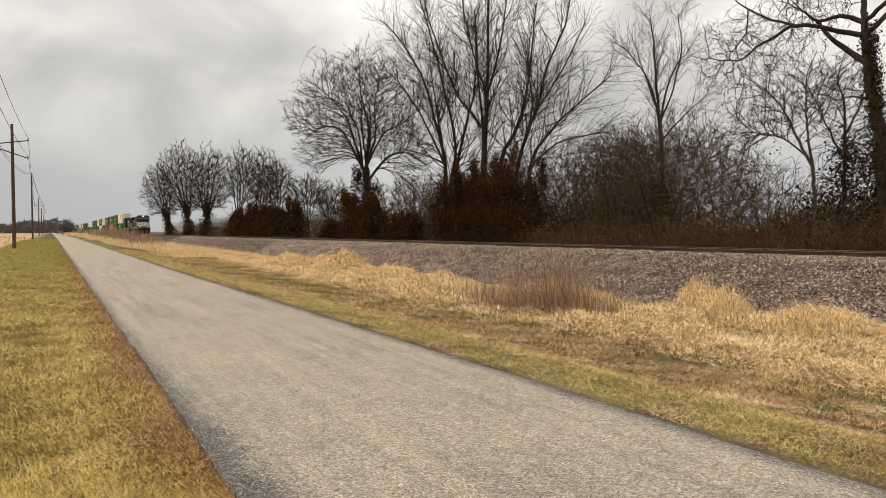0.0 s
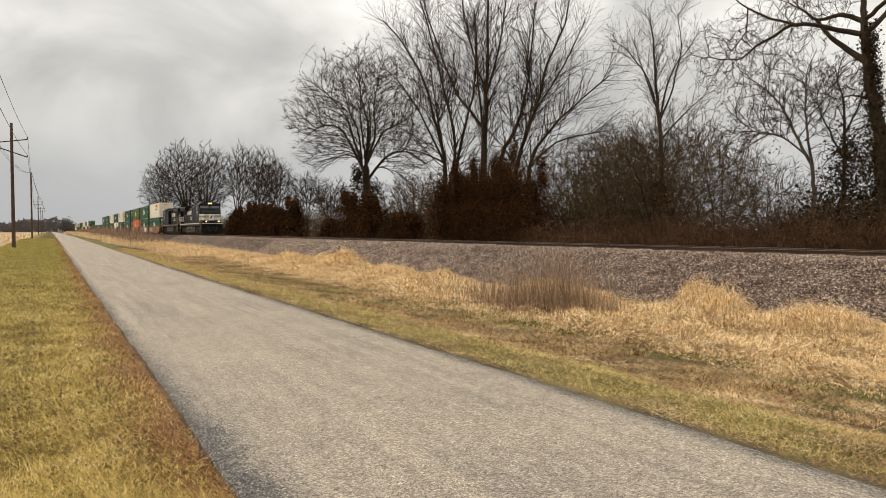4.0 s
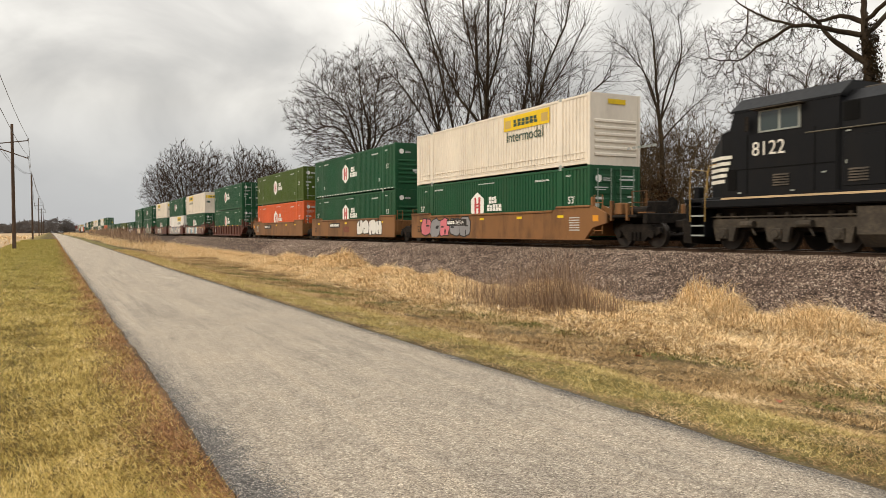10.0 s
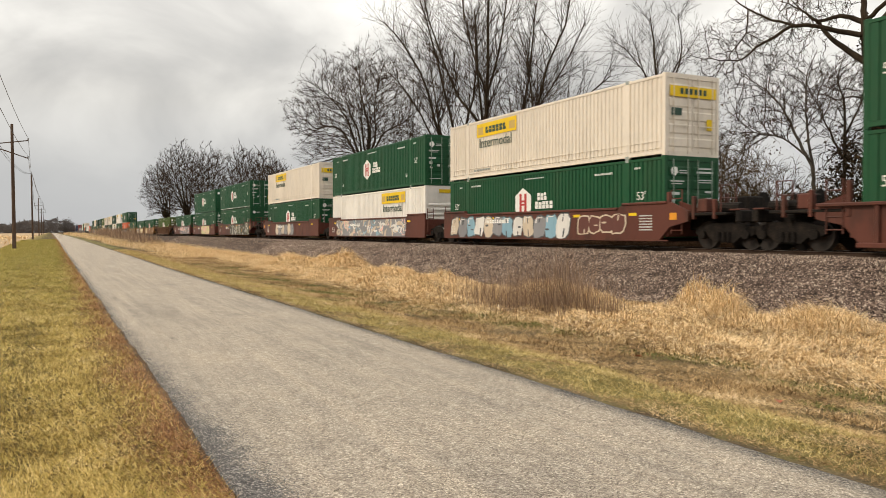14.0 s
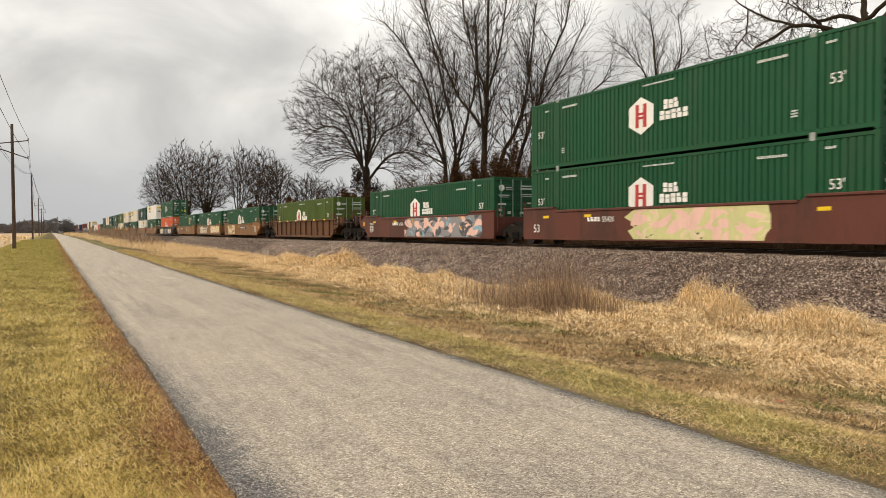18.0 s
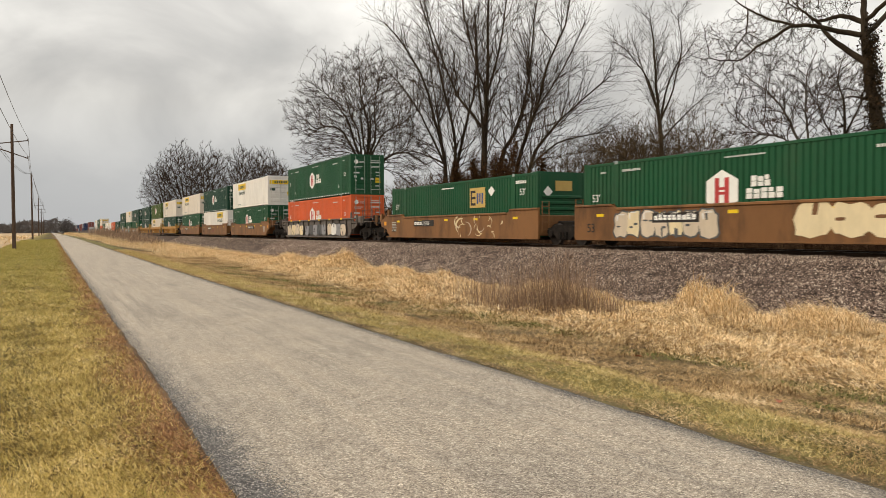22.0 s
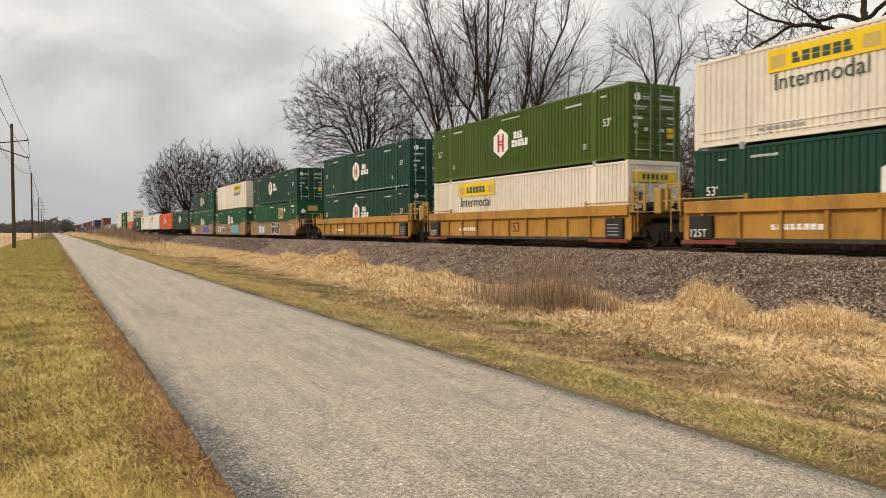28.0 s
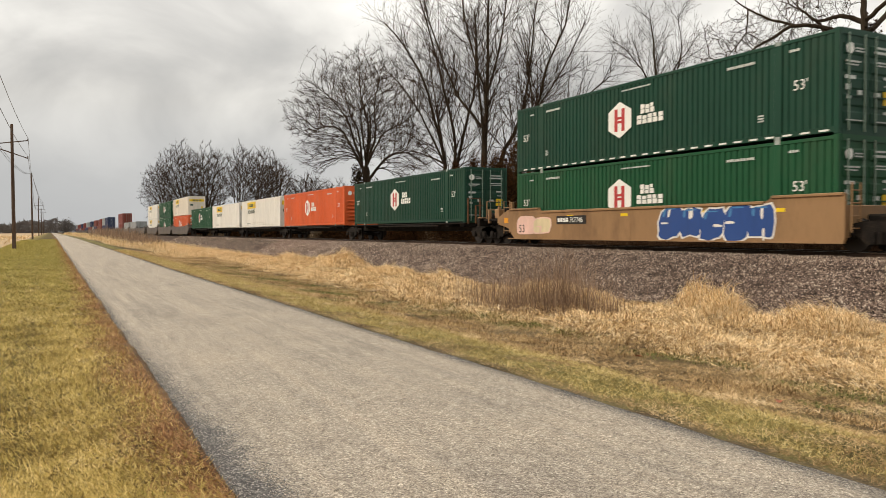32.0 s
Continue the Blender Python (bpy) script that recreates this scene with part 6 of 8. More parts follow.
        part("small_marking", sm, M_ENDMARK, c)["kind"] = "stuff"
        for y, z in ((-6.62, 1.38), (7.55, 1.38)):
            if z > 0:
                t = part("size_mark", lettering("53'", 0.42), None, c, at=on_side(X, y, z))
                if not t.data.materials:
                    t.data.materials.append(M_MARK)
    elif marks.startswith("jbh"):
        y0, y1 = (5.16, 1.52) if marks == "jbh_left" else (-1.6, -5.3)
        sg = Shape()
        decal_side(sg, X, y0, y1, 2.02, 2.68)
        decal_side(sg, X - 0.006, y0 - 0.12, y0 - 0.62, 2.14, 2.50, 2)
        decal_side(sg, X - 0.006, y1 + 0.62, y1 + 0.12, 2.14, 2.50, 2)
        letter_bars(sg, X - 0.006, y0 - 0.85, y1 + 0.85, 2.17, 2.48, 6, 1, seed=11)
        part("sign", sg, [M_SIGNYEL, M_SIGNDARK, M_EMPGOLD], c, "yellow sign with dark block lettering")
        t = part("word", lettering("Intermodal", 0.69), None, c, "dark green lettering", at=on_side(X, y0 - 0.2, 1.49))
        if not t.data.materials:
            t.data.materials.append(M_SIGNDARK)
        sm = Shape()
        letter_bars(sm, X, y0 + 0.3 - (9.0 if marks == "jbh_right" else 0.0), y0 - 1.3 - (9.0 if marks == "jbh_right" else 0.0), 0.36, 0.45, 6, seed=4)
        part("small_marking", sm, M_STEELGREY, c)["kind"] = "stuff"
        for z in (0.27, 0.52):
            part("rub_rail", Shape().box(-W - 0.008, -W + 0.02, -L + 0.3, L - 0.3, z, z + 0.03), mat, c)
    elif marks == "emp":
        sg = Shape()
        decal_side(sg, X, -1.95, -3.5, 1.43, 2.43)
        decal_side(sg, X - 0.006, -2.05, -2.18, 1.55, 2.30, 1)
        for z in (1.55, 1.87, 2.18):
            decal_side(sg, X - 0.006, -2.18, -2.55, z, z + 0.12, 1)
        for k in range(3):
            decal_side(sg, X - 0.006, -2.68 - k * 0.24, -2.82 - k * 0.24, 1.62 + 0.08 * (k % 2), 2.15, 2)
        part("sign", sg, [M_EMPGOLD, M_BLACKPLATE, M_SPRAY["navy"]], c, "gold square sign with black and blue bars")
        dm = Shape().prism([(-4.1, 1.95), (-4.42, 2.22), (-4.1, 2.49 - 0.05), (-3.78, 2.22)], "x", X - 0.004, X)
        part("placard", dm, M_MARK, c)
        sm = Shape()
        letter_bars(sm, X, -6.3, -7.2, 2.42, 2.56, 6, seed=9)
        decal_side(sm, X, 1.2, -0.2, 2.52, 2.58)
        part("small_marking", sm, M_MARK, c)["kind"] = "stuff"
        for y, z in ((-6.62, 1.9), (7.5, 1.6)):
            part("size_mark", lettering("53'", 0.42), None, c, at=on_side(X, y, z))
    e = Shape()
    if marks == "hub":
        part("end_emblem", Shape().disc((-0.86, f - 0.012, 2.36), (0, 1, 0), 0.17, 0.01, 6), M_MARK, c, "small white hexagon")
        rows = [(2.44, 0.25, 0.9, 0.07), (2.30, 0.2, 1.0, 0.09), (2.04, 0.24, 0.96, 0.05), (1.96, 0.24, 0.9, 0.04), (2.36, -0.62, -0.28, 0.05), (2.28, -0.62, -0.24, 0.05)]
        if end == "doors":
            rows += [(1.98, -1.04, -0.4, 0.06), (1.90, -1.0, -0.5, 0.04), (1.52, -1.06, -0.62, 0.13), (1.22, -1.02, -0.84, 0.2), (0.98, -0.98, -0.82, 0.14), (1.08, -0.52, -0.34, 0.2), (1.6, 0.62, 0.98, 0.1), (1.40, 0.66, 0.94, 0.05), (1.06, 0.2, 0.46, 0.2), (0.62, 0.6, 0.95, 0.1), (0.38, -1.0, -0.3, 0.04), (0.38, 0.3, 1.0, 0.04)]
        else:
            rows += [(1.12, -0.1, 0.42, 0.2), (1.0, 0.05, 0.26, 0.12)]
        for z, a, b, h in rows:
            h = h * 0.75
            e.box(a, b, f - (0.014 if end == "doors" or z > 1.95 else 0.04), f - 0.004, z, z + h)
        part("end_marking", e, M_ENDMARK, c)["kind"] = "stuff"
        if end == "doors":
            part("sticker", Shape().box(0.60, 0.98, f - 0.018, f - 0.004, 0.88, 1.26), M_SIGNYEL, c, "yellow sticker")
    elif marks.startswith("jbh"):
        if end == "doors":
            e.box(-1.1, 1.1, f - 0.03, f - 0.024, 2.08, 2.46).box(0.65, 0.95, f - 0.03, f - 0.024, 0.95, 1.35)
        else:
            e.box(-0.4, 0.5, f - 0.014, f - 0.006, 2.48, 2.68)
        part("end_sign", e, M_SIGNYEL, c, "yellow sign")
        if end == "doors":
            q = Shape()
            for k in range(6):
                q.box(-0.62 + k * 0.22, -0.48 + k * 0.22, f - 0.036, f - 0.03, 2.18, 2.38)
            q.box(-1.02, -0.55, f - 0.036, f - 0.024, 1.42, 1.68)
            part("end_marking", q, M_SIGNDARK, c)["kind"] = "stuff"
    elif marks == "emp":
        part("end_sign", Shape().box(-0.35, 0.55, f - 0.016, f - 0.004, 2.05, 2.5), M_EMPGOLD, c, "gold sign")
        part("end_placard", Shape().prism([(-0.75, 1.75), (-0.5, 2.0), (-0.75, 2.25), (-1.0, 2.0)], "y", f - 0.016, f - 0.004), M_MARK, c)
    if dashes:
        dash = decal_side(Shape(), -W - 0.004, -0.15, 0.15, 0.09, 0.145).mesh("tape_dash", M_MARK)
        for k in range(26):
            part("tape_dash", dash, None, c, "white dash of reflective tape", at=pose(0, -L + 0.45 + k * 0.6, 0))
    return c


def swirl(parent, seed, y_left, y_right, z0, z1, colours, label, x=-1.51, dense=15, ground=True, fat=1.0):
    """A sprayed tangle of curved strokes over a ground with ragged ends."""
    r = random.Random(seed)
    s = Shape()
    edge = [(y_left, z0), (y_left + 0.3, z0 + 0.3), (y_left - 0.2, z0 + 0.5), (y_left + 0.5, z0 + 0.8), (y_left - 0.1, z1), (y_right, z1), (y_right - 0.1, (z0 + z1) / 2), (y_right + 0.15, z0)]
    if ground:
        s.add([(x - 0.001, a, b) for a, b in edge], [tuple(range(len(edge)))], 0)
    for k in range(int((y_left - y_right) * dense)):
        slot = r.choice((1, 1, 1, 2, 2, 2, 3, 3, 0, 4 if r.random() < 0.6 else 1))
        cy, cz, rad = r.uniform(y_right, y_left), r.uniform(z0, z1), r.uniform(0.12, 0.5)
        a0, span, wide = r.uniform(0, 6.28), r.uniform(0.9, 3.0), r.uniform(0.03, 0.085) * fat * (1.5 if slot == 1 else 1)
        n, d = 9, 0.002 + 0.0045 * r.random()
        line = []
        for i in range(n):
            a = a0 + span * i / (n - 1)
            h = wide * math.sin(math.pi * (i + 0.3) / (n - 0.4))
            for q in (rad - h, rad + h):
                line.append((x - d, min(y_left + 0.4, max(y_right - 0.1, cy + 1.5 * q * math.cos(a))), min(z1, max(z0, cz + q * math.sin(a)))))
        s.add(line, [(2 * i, 2 * i + 1, 2 * i + 3, 2 * i + 2) for i in range(n - 1)], slot)
    part("graffiti", s, [M_SPRAY[c] for c in colours], parent, "sprayed graffiti tangle in " + label)["kind"] = "stuff"


def block_tag(parent, seed, y_left, y_right, z0, z1, n, fills, edge, shine, label, x=-1.51):
    """Sprayed swollen blocks in place of letters: an outline, fills that change from block to block, slits and highlights."""
    r = random.Random(seed)
    s = Shape()
    w, h = (y_left - y_right) / n, z1 - z0

    def blob(cy, cz, ry, rz, lean, wob, d, slot, m=16):
        q = []
        for k in range(m):
            a = 6.2832 * k / m
            c, v = math.cos(a), math.sin(a)
            u, t = ry * math.copysign(abs(c) ** 0.55, c) * wob[k % len(wob)], rz * math.copysign(abs(v) ** 0.55, v) * wob[(k + 3) % len(wob)]
            q.append((x - d, cy - u - lean * t, min(z1 + 0.05, max(z0 - 0.04, cz + t))))
        s.add(q, [tuple(range(m))], slot)

    for k in range(n):
        cy, cz = y_left - (k + 0.5) * w + r.uniform(-0.04, 0.04), (z0 + z1) / 2 + r.uniform(-0.05, 0.05) * h
        ry, rz, lean = w * r.uniform(0.48, 0.58), h * r.uniform(0.42, 0.5), r.uniform(-0.1, 0.3)
        wob = [r.uniform(0.82, 1.08) for _ in range(7)]
        step = 0.0003 * (k % 2)
        if edge:
            blob(cy, cz, ry + 0.07, rz + 0.06, lean, wob, 0.001 + step, 0)
        blob(cy, cz, ry, rz, lean, wob, 0.003 + step, 2 + k % len(fills))
        for m in range(r.choice((1, 2, 2))):
            # slits that part the block
            if r.random() < 0.5:
                blob(cy + r.uniform(-0.2, 0.2) * ry, cz + r.choice((-1, 1)) * rz * r.uniform(0.5, 0.75), ry * r.uniform(0.08, 0.16), rz * r.uniform(0.3, 0.45), lean, wob, 0.0046, 0 if edge else 1, 8)
            else:
                blob(cy + r.choice((-1, 1)) * ry * r.uniform(0.3, 0.6), cz + r.uniform(-0.3, 0.3) * rz, ry * r.uniform(0.25, 0.4), rz * r.uniform(0.06, 0.12), lean, wob, 0.0046, 0 if edge else 1, 8)
        if shine:
            blob(cy + ry * 0.55, cz + rz * 0.55, ry * 0.12, rz * 0.25, lean, wob, 0.005, 1, 8)
            blob(cy, cz + rz * 0.82, ry * 0.5, rz * 0.05, lean, wob, 0.005, 1, 8)
    part("graffiti", s, [M_SPRAY[edge or fills[0]], M_SPRAY[shine or ("black" if fills[0] == "grey" else "rust")]] + [M_SPRAY[c] for c in fills], parent, "sprayed graffiti in " + label)["kind"] = "stuff"


def truck_meshes():
    """Side frame, wheel, axle and bolster of a two-axle freight truck."""
    frame_s = Shape().prism([(-1.25, 0.52), (-1.22, 0.72), (-0.95, 0.76), (-0.5, 0.86), (0.5, 0.86), (0.95, 0.76), (1.22, 0.72), (1.25, 0.52), (1.0, 0.40), (0.72, 0.46), (0.42, 0.22), (-0.42, 0.22), (-0.72, 0.46), (-1.0, 0.40)], "x", -0.08, 0.08)
    for y in (-0.89, 0.89):
        frame_s.disc((-0.1, y, 0.48), (1, 0, 0), 0.15, 0.16, 10)
    for y in (-0.2, 0, 0.2):
        frame_s.tube([(-0.1, y, 0.26), (-0.1, y, 0.56)], 0.075, 8)
    wheel = Shape()
    wheel.disc((0, 0, 0), (1, 0, 0), 0.46, 0.12, 24)
    wheel.disc((0.08, 0, 0), (1, 0, 0), 0.49, 0.03, 24)
    wheel.disc((-0.05, 0, 0), (1, 0, 0), 0.14, 0.12, 12)
    return frame_s.mesh("side_frame", M_TRUCK), wheel.mesh("wheel", M_WHEEL), Shape().tube([(-0.72, 0, 0), (0.72, 0, 0)], 0.08, 8).mesh("axle", M_WHEEL), Shape().cbox(-1.0, 1.0, -0.22, 0.22, 0.42, 0.78, 0.04).mesh("bolster", M_TRUCK)


T_FRAME, T_WHEEL, T_AXLE, T_BOLSTER = truck_meshes()


def truck(parent, y):
    t = part("truck", T_BOLSTER, None, parent, "dark iron two-axle truck", at=pose(0, y, 0))
    for sx in (-1, 1):
        part("side_frame", T_FRAME, None, t, at=pose(sx * 0.98, 0, 0, 0, 0, 0 if sx < 0 else 180))
    for dy in (-0.89, 0.89):
        part("axle", T_AXLE, None, t, at=pose(0, dy, 0.46))
        for sx in (-1, 1):
            part("wheel", T_WHEEL, None, t, at=pose(sx * 0.78, dy, 0.46, 0, 0, 0 if sx < 0 else 180))


def plate_bars(parent, y_left, y_right, z, dark=True, x=-1.508, number=""):
    """A black plate with white blocks for the owner's letters, and the car's number."""
    if dark:
        part("number_plate", decal_side(Shape(), x, y_left + 0.1, y_right - 0.1, z - 0.09, z + 0.25, 0, 0.005), M_BLACKPLATE, parent, "black plate")
    s = Shape()
    split = y_left + (y_right - y_left) * (0.42 if number else 1.0)
    letter_bars(s, x - 0.005 if dark else x, y_left, split, z, z + 0.17, 4 if number else 9, 0, 0.004, seed=int(100 * abs(y_left)))
    part("owner_mark", s, M_MARK, parent, "white block marks")["kind"] = "stuff"
    if number:
        side_text(parent, number, 0.29, split - 0.06, z - 0.02, M_MARK, x - (0.006 if dark else 0.0), "car_number")


def side_text(parent, words, size, y_left, z, mat, x=-1.508, name="size_mark", fat=0.0):
    me = lettering(words, size, fat).copy()
    me.materials.clear()
    me.materials.append(mat)
    part(name, me, None, parent, at=on_side(x, y_left, z))


def end_works(car, sgn, mat, reach, rails=None):
    """What lies over the truck at a car's coupled end: sill, deck, brackets, brake gear, coupler."""
    a, b = sorted((sgn * (HALF + 0.25), sgn * reach))
    part("centre_sill", Shape().cbox(-0.36, 0.36, a, b, 0.62, 1.12, 0.03), M_TRUCK, car)
    part("end_deck", Shape().cbox(-1.42, 1.42, min(a, b) + (0 if sgn > 0 else 0.5), max(a, b) - (0.5 if sgn > 0 else 0), 1.10, 1.2, 0.02), M_TRUCK, car)
    part("end_beam", Shape().cbox(-1.45, 1.45, sgn * reach - 0.12, sgn * reach + 0.12, 0.86, 1.24, 0.03), M_TRUCK, car)
    c = sgn * (reach + 0.12)
    part("coupler", Shape().cbox(-0.16, 0.16, min(c, c + sgn * 0.62), max(c, c + sgn * 0.62), 0.70, 1.0, 0.05).cbox(-0.24, 0.24, min(c + sgn * 0.42, c + sgn * 0.68), max(c + sgn * 0.42, c + sgn * 0.68), 0.66, 1.04, 0.05), M_TRUCK, car)
    g = Shape()
    y = sgn * (reach - 0.75)
    g.tube([(-1.38, y, 1.2), (-1.38, y, 2.05), (-0.7, y, 2.1), (-0.7, y, 1.2)], 0.03, 6)
    g.tube([(-1.38, y, 1.65), (-0.7, y, 1.65)], 0.025, 6)
    part("brake_platform_rail", g, rails or mat, car)
    g = Shape()
    g.tube([(-1.42, sgn * (HALF + 0.45), 0.5), (-1.42, sgn * (HALF + 0.45), 2.0), (-1.42, sgn * (HALF + 0.95), 2.0), (-1.42, sgn * (HALF + 0.95), 0.5)], 0.025, 6)
    for k in range(4):
        g.tube([(-1.42, sgn * (HALF + 0.45), 0.62 + 0.36 * k), (-1.42, sgn * (HALF + 0.95), 0.62 + 0.36 * k)], 0.02, 5)
    part("ladder", g, rails or mat, car)
    # uprights, brackets and boxes in the car's own paint, which crowd the end
    for py, pz, pw in ((0.30, 1.95, 0.07), (1.45, 1.75, 0.06), (2.35, 1.62, 0.06)):
        yy = sgn * (HALF + py)
        part("end_post", Shape().cbox(-1.44, -1.30, yy - pw, yy + pw, 0.98, pz, 0.015), mat, car)
        part("end_post", Shape().cbox(1.30, 1.44, yy - pw, yy + pw, 0.98, pz, 0.015), mat, car)
    part("end_bracket", Shape().prism([(sgn * (HALF + 0.4), 1.2), (sgn * (HALF + 1.5), 1.2), (sgn * (HALF + 1.5), 1.32), (sgn * (HALF + 0.5), 1.62)], "x", -1.1, -1.04).prism([(sgn * (HALF + 0.4), 1.2), (sgn * (HALF + 1.5), 1.2), (sgn * (HALF + 1.5), 1.32), (sgn * (HALF + 0.5), 1.62)], "x", 0.5, 0.56), mat, car)
    part("retainer_box", Shape().cbox(-1.34, -1.02, sgn * (HALF + 1.75) - 0.2, sgn * (HALF + 1.75) + 0.2, 1.22, 1.66, 0.03), mat, car)
    part("crossover_step", Shape().cbox(-1.46, -1.0, sgn * (reach - 0.15) - 0.2, sgn * (reach - 0.15) + 0.2, 1.24, 1.29, 0.01), mat, car)
    part("hose", Shape().tube([(-0.6, sgn * reach, 0.95), (-0.62, sgn * (reach + 0.25), 0.6), (-0.5, sgn * (reach + 0.6), 0.5)], 0.03, 6), M_TRUCK, car)
    part("brake_cylinder", Shape().cbox(-0.55, 0.15, y - 0.35, y + 0.25, 1.2, 1.72, 0.05), M_TRUCK, car)
    part("brake_wheel", Shape().disc((0.55, y, 1.6), (0, 1, 0), 0.28, 0.06, 14).tube([(0.55, y, 1.2), (0.55, y, 1.6)], 0.04, 6), M_TRUCK, car)
    part("air_reservoir", Shape().tube([(-1.0, y - 0.5, 1.35), (-1.0, y + 0.5, 1.35)], 0.16, 10), M_TRUCK, car)
    truck(car, sgn * (HALF + 2.45))


REFLECTOR = decal_side(Shape(), -1.503, 0, 0.42, -0.28, -0.17, 0, 0.003).mesh("reflector", M_SIGNYEL)


def well_car(label, mat, style, front, back, seed, group="well cars of the train"):
    """One unit. front, back: 'car' for a coupled end, 'joint' for a shared truck."""
    w = thing("well_car", label, "rail car", group)
    L = HALF
    f_out, b_out = (1.3 if front == "car" else 0.34), (1.3 if back == "car" else 0.34)
    y0, y1 = -L - f_out, L + b_out
    top, bot = (1.43, 0.24) if style != "ribbed" else (1.33 if mat is M_MAROON else 1.54, 0.16)
    for sx in (-1, 1):
        xo, xi = (-1.50, -1.40) if sx < 0 else (1.40, 1.50)
        lift = 0.15 if style == "smooth" else 0.0
        out = [(y0 + (1.4 if front == "car" else 0.05), bot), (y1 - (1.4 if back == "car" else 0.05), bot)] + ([(y1 - 0.85, 0.74)] if back == "car" else []) + [(y1, 0.92 if back == "car" else 0.36), (y1, 1.26 if back == "car" else top + lift)]
        if back == "car":
            out += [(L + 0.5, top + lift)]
        out += [(L - 2.0, top + lift), (L - 2.25, top), (-L + 2.25, top), (-L + 2.0, top + lift)]
        if front == "car":
            out += [(-L - 0.5, top + lift), (y0, 1.26), (y0, 0.92), (y0 + 0.85, 0.74)]
        else:
            out += [(y0, top + lift), (y0, 0.36)]
        if style == "smooth":
            s = Shape().prism(out, "x", xo, xi)
            for y in (-4.1, 0.1, 4.2):
                s.box(xo - 0.006 if sx < 0 else xi, xo if sx < 0 else xi + 0.006, y, y + 0.03, bot + 0.02, top - 0.1)
            s.box(xo - 0.05 if sx < 0 else xi, xo if sx < 0 else xi + 0.05, y0 + 0.9, y1 - 0.9, bot, bot + 0.05)
            panel = part("side_panel", s, mat, w)
            part("top_chord", Shape().cbox(xo - 0.05, xi + 0.05, -L + 2.26, L - 2.26, top - 0.05, top + 0.05, 0.02), mat, panel)
            for ya, yb in ((-L - 0.3, -L + 2.0), (L - 2.0, L + 0.3)):
                part("raised_edge", Shape().cbox(xo - 0.05, xi + 0.05, ya, yb, top + lift - 0.04, top + lift + 0.05, 0.02), mat, panel)
            if sx < 0 and seed < 50:
                rr = random.Random(seed)
                for k in range(5):
                    part("reflector", REFLECTOR, None, panel, "yellow reflective strip", at=pose(0, 6.6 - 3.3 * k + rr.uniform(-0.3, 0.3), top))
        else:
            s = Shape().prism(out, "x", xo + 0.09 if sx < 0 else xi - 0.04, xi if sx < 0 else xo + 0.04)
            panel = part("side_panel", s, mat, w)
            low_by, hi = (0.27, 0.40) if style == "yellow" else (0.08, 0.1)
            part("top_chord", Shape().cbox(xo - 0.04, xi + 0.04, y0 + 0.1, y1 - 0.1, top - low_by, top - low_by + hi, 0.02), mat, panel)
            part("bottom_chord", Shape().cbox(xo - 0.04, xi + 0.04, y0 + 1.3, y1 - 1.3, bot - 0.02, bot + 0.12, 0.02), M_LOCODIRT if style == "yellow" else mat, panel)
            if sx < 0 and style == "ribbed":
                for k in range(6):
                    part("reflector", REFLECTOR, None, panel, "yellow reflective strip", at=pose(-0.043, -6.9 + 2.6 * k, top + 0.21))
            n = 11
            post = Shape().cbox(xo - 0.01, xi - 0.005, -0.055, 0.055, bot + 0.1, top - 0.07, 0.012).mesh("post", mat)
            for k in range(n):
                part("post", post, None, panel, at=pose(0, -L + 0.55 + (2 * L - 1.1) * k / (n - 1), 0))
    # an orange placard and rows of small print at each coupled end, and the owner's mark on some tan cars
    if style == "smooth" and seed < 50:
        for sgn, kind in ((-1, front), (1, back)):
            if kind != "car":
                continue
            yc = sgn * (L + 0.62)
            part("placard", decal_side(Shape(), -1.503, yc - 0.17, yc + 0.17, 0.98, 1.22), M_AMBER, w, "orange reflective placard")
            data = Shape()
            for k in range(6):
                letter_bars(data, -1.503, sgn * (L - 0.75) + 0.32, sgn * (L - 0.75) - 0.36, 0.62 + 0.10 * k, 0.665 + 0.10 * k, 7, seed=seed + k)
            part("data_panel", data, M_ENDMARK, w, "rows of small pale print")["kind"] = "stuff"
        if seed in (1, 16, 22):
            mark = Shape()
            letter_bars(mark, -1.502, 0.9, -0.4, 0.55, 0.98, 3, seed=2)
            part("owner_mark", mark, M_REDMARK, w, "dull red block marks")["kind"] = "stuff"
    # floor of the well and its ends
    fl = Shape()
    for k in range(9):
        y = -L + 0.4 + k * (2 * L - 0.8) / 8
        fl.cbox(-1.42, 1.42, y - 0.16, y + 0.16, bot - 0.02, bot + 0.09, 0.02)
    fl.box(-0.25, 0.25, -L + 0.3, L - 0.3, bot - 0.01, bot + 0.06)
    part("well_floor", fl, M_TRUCK, w)
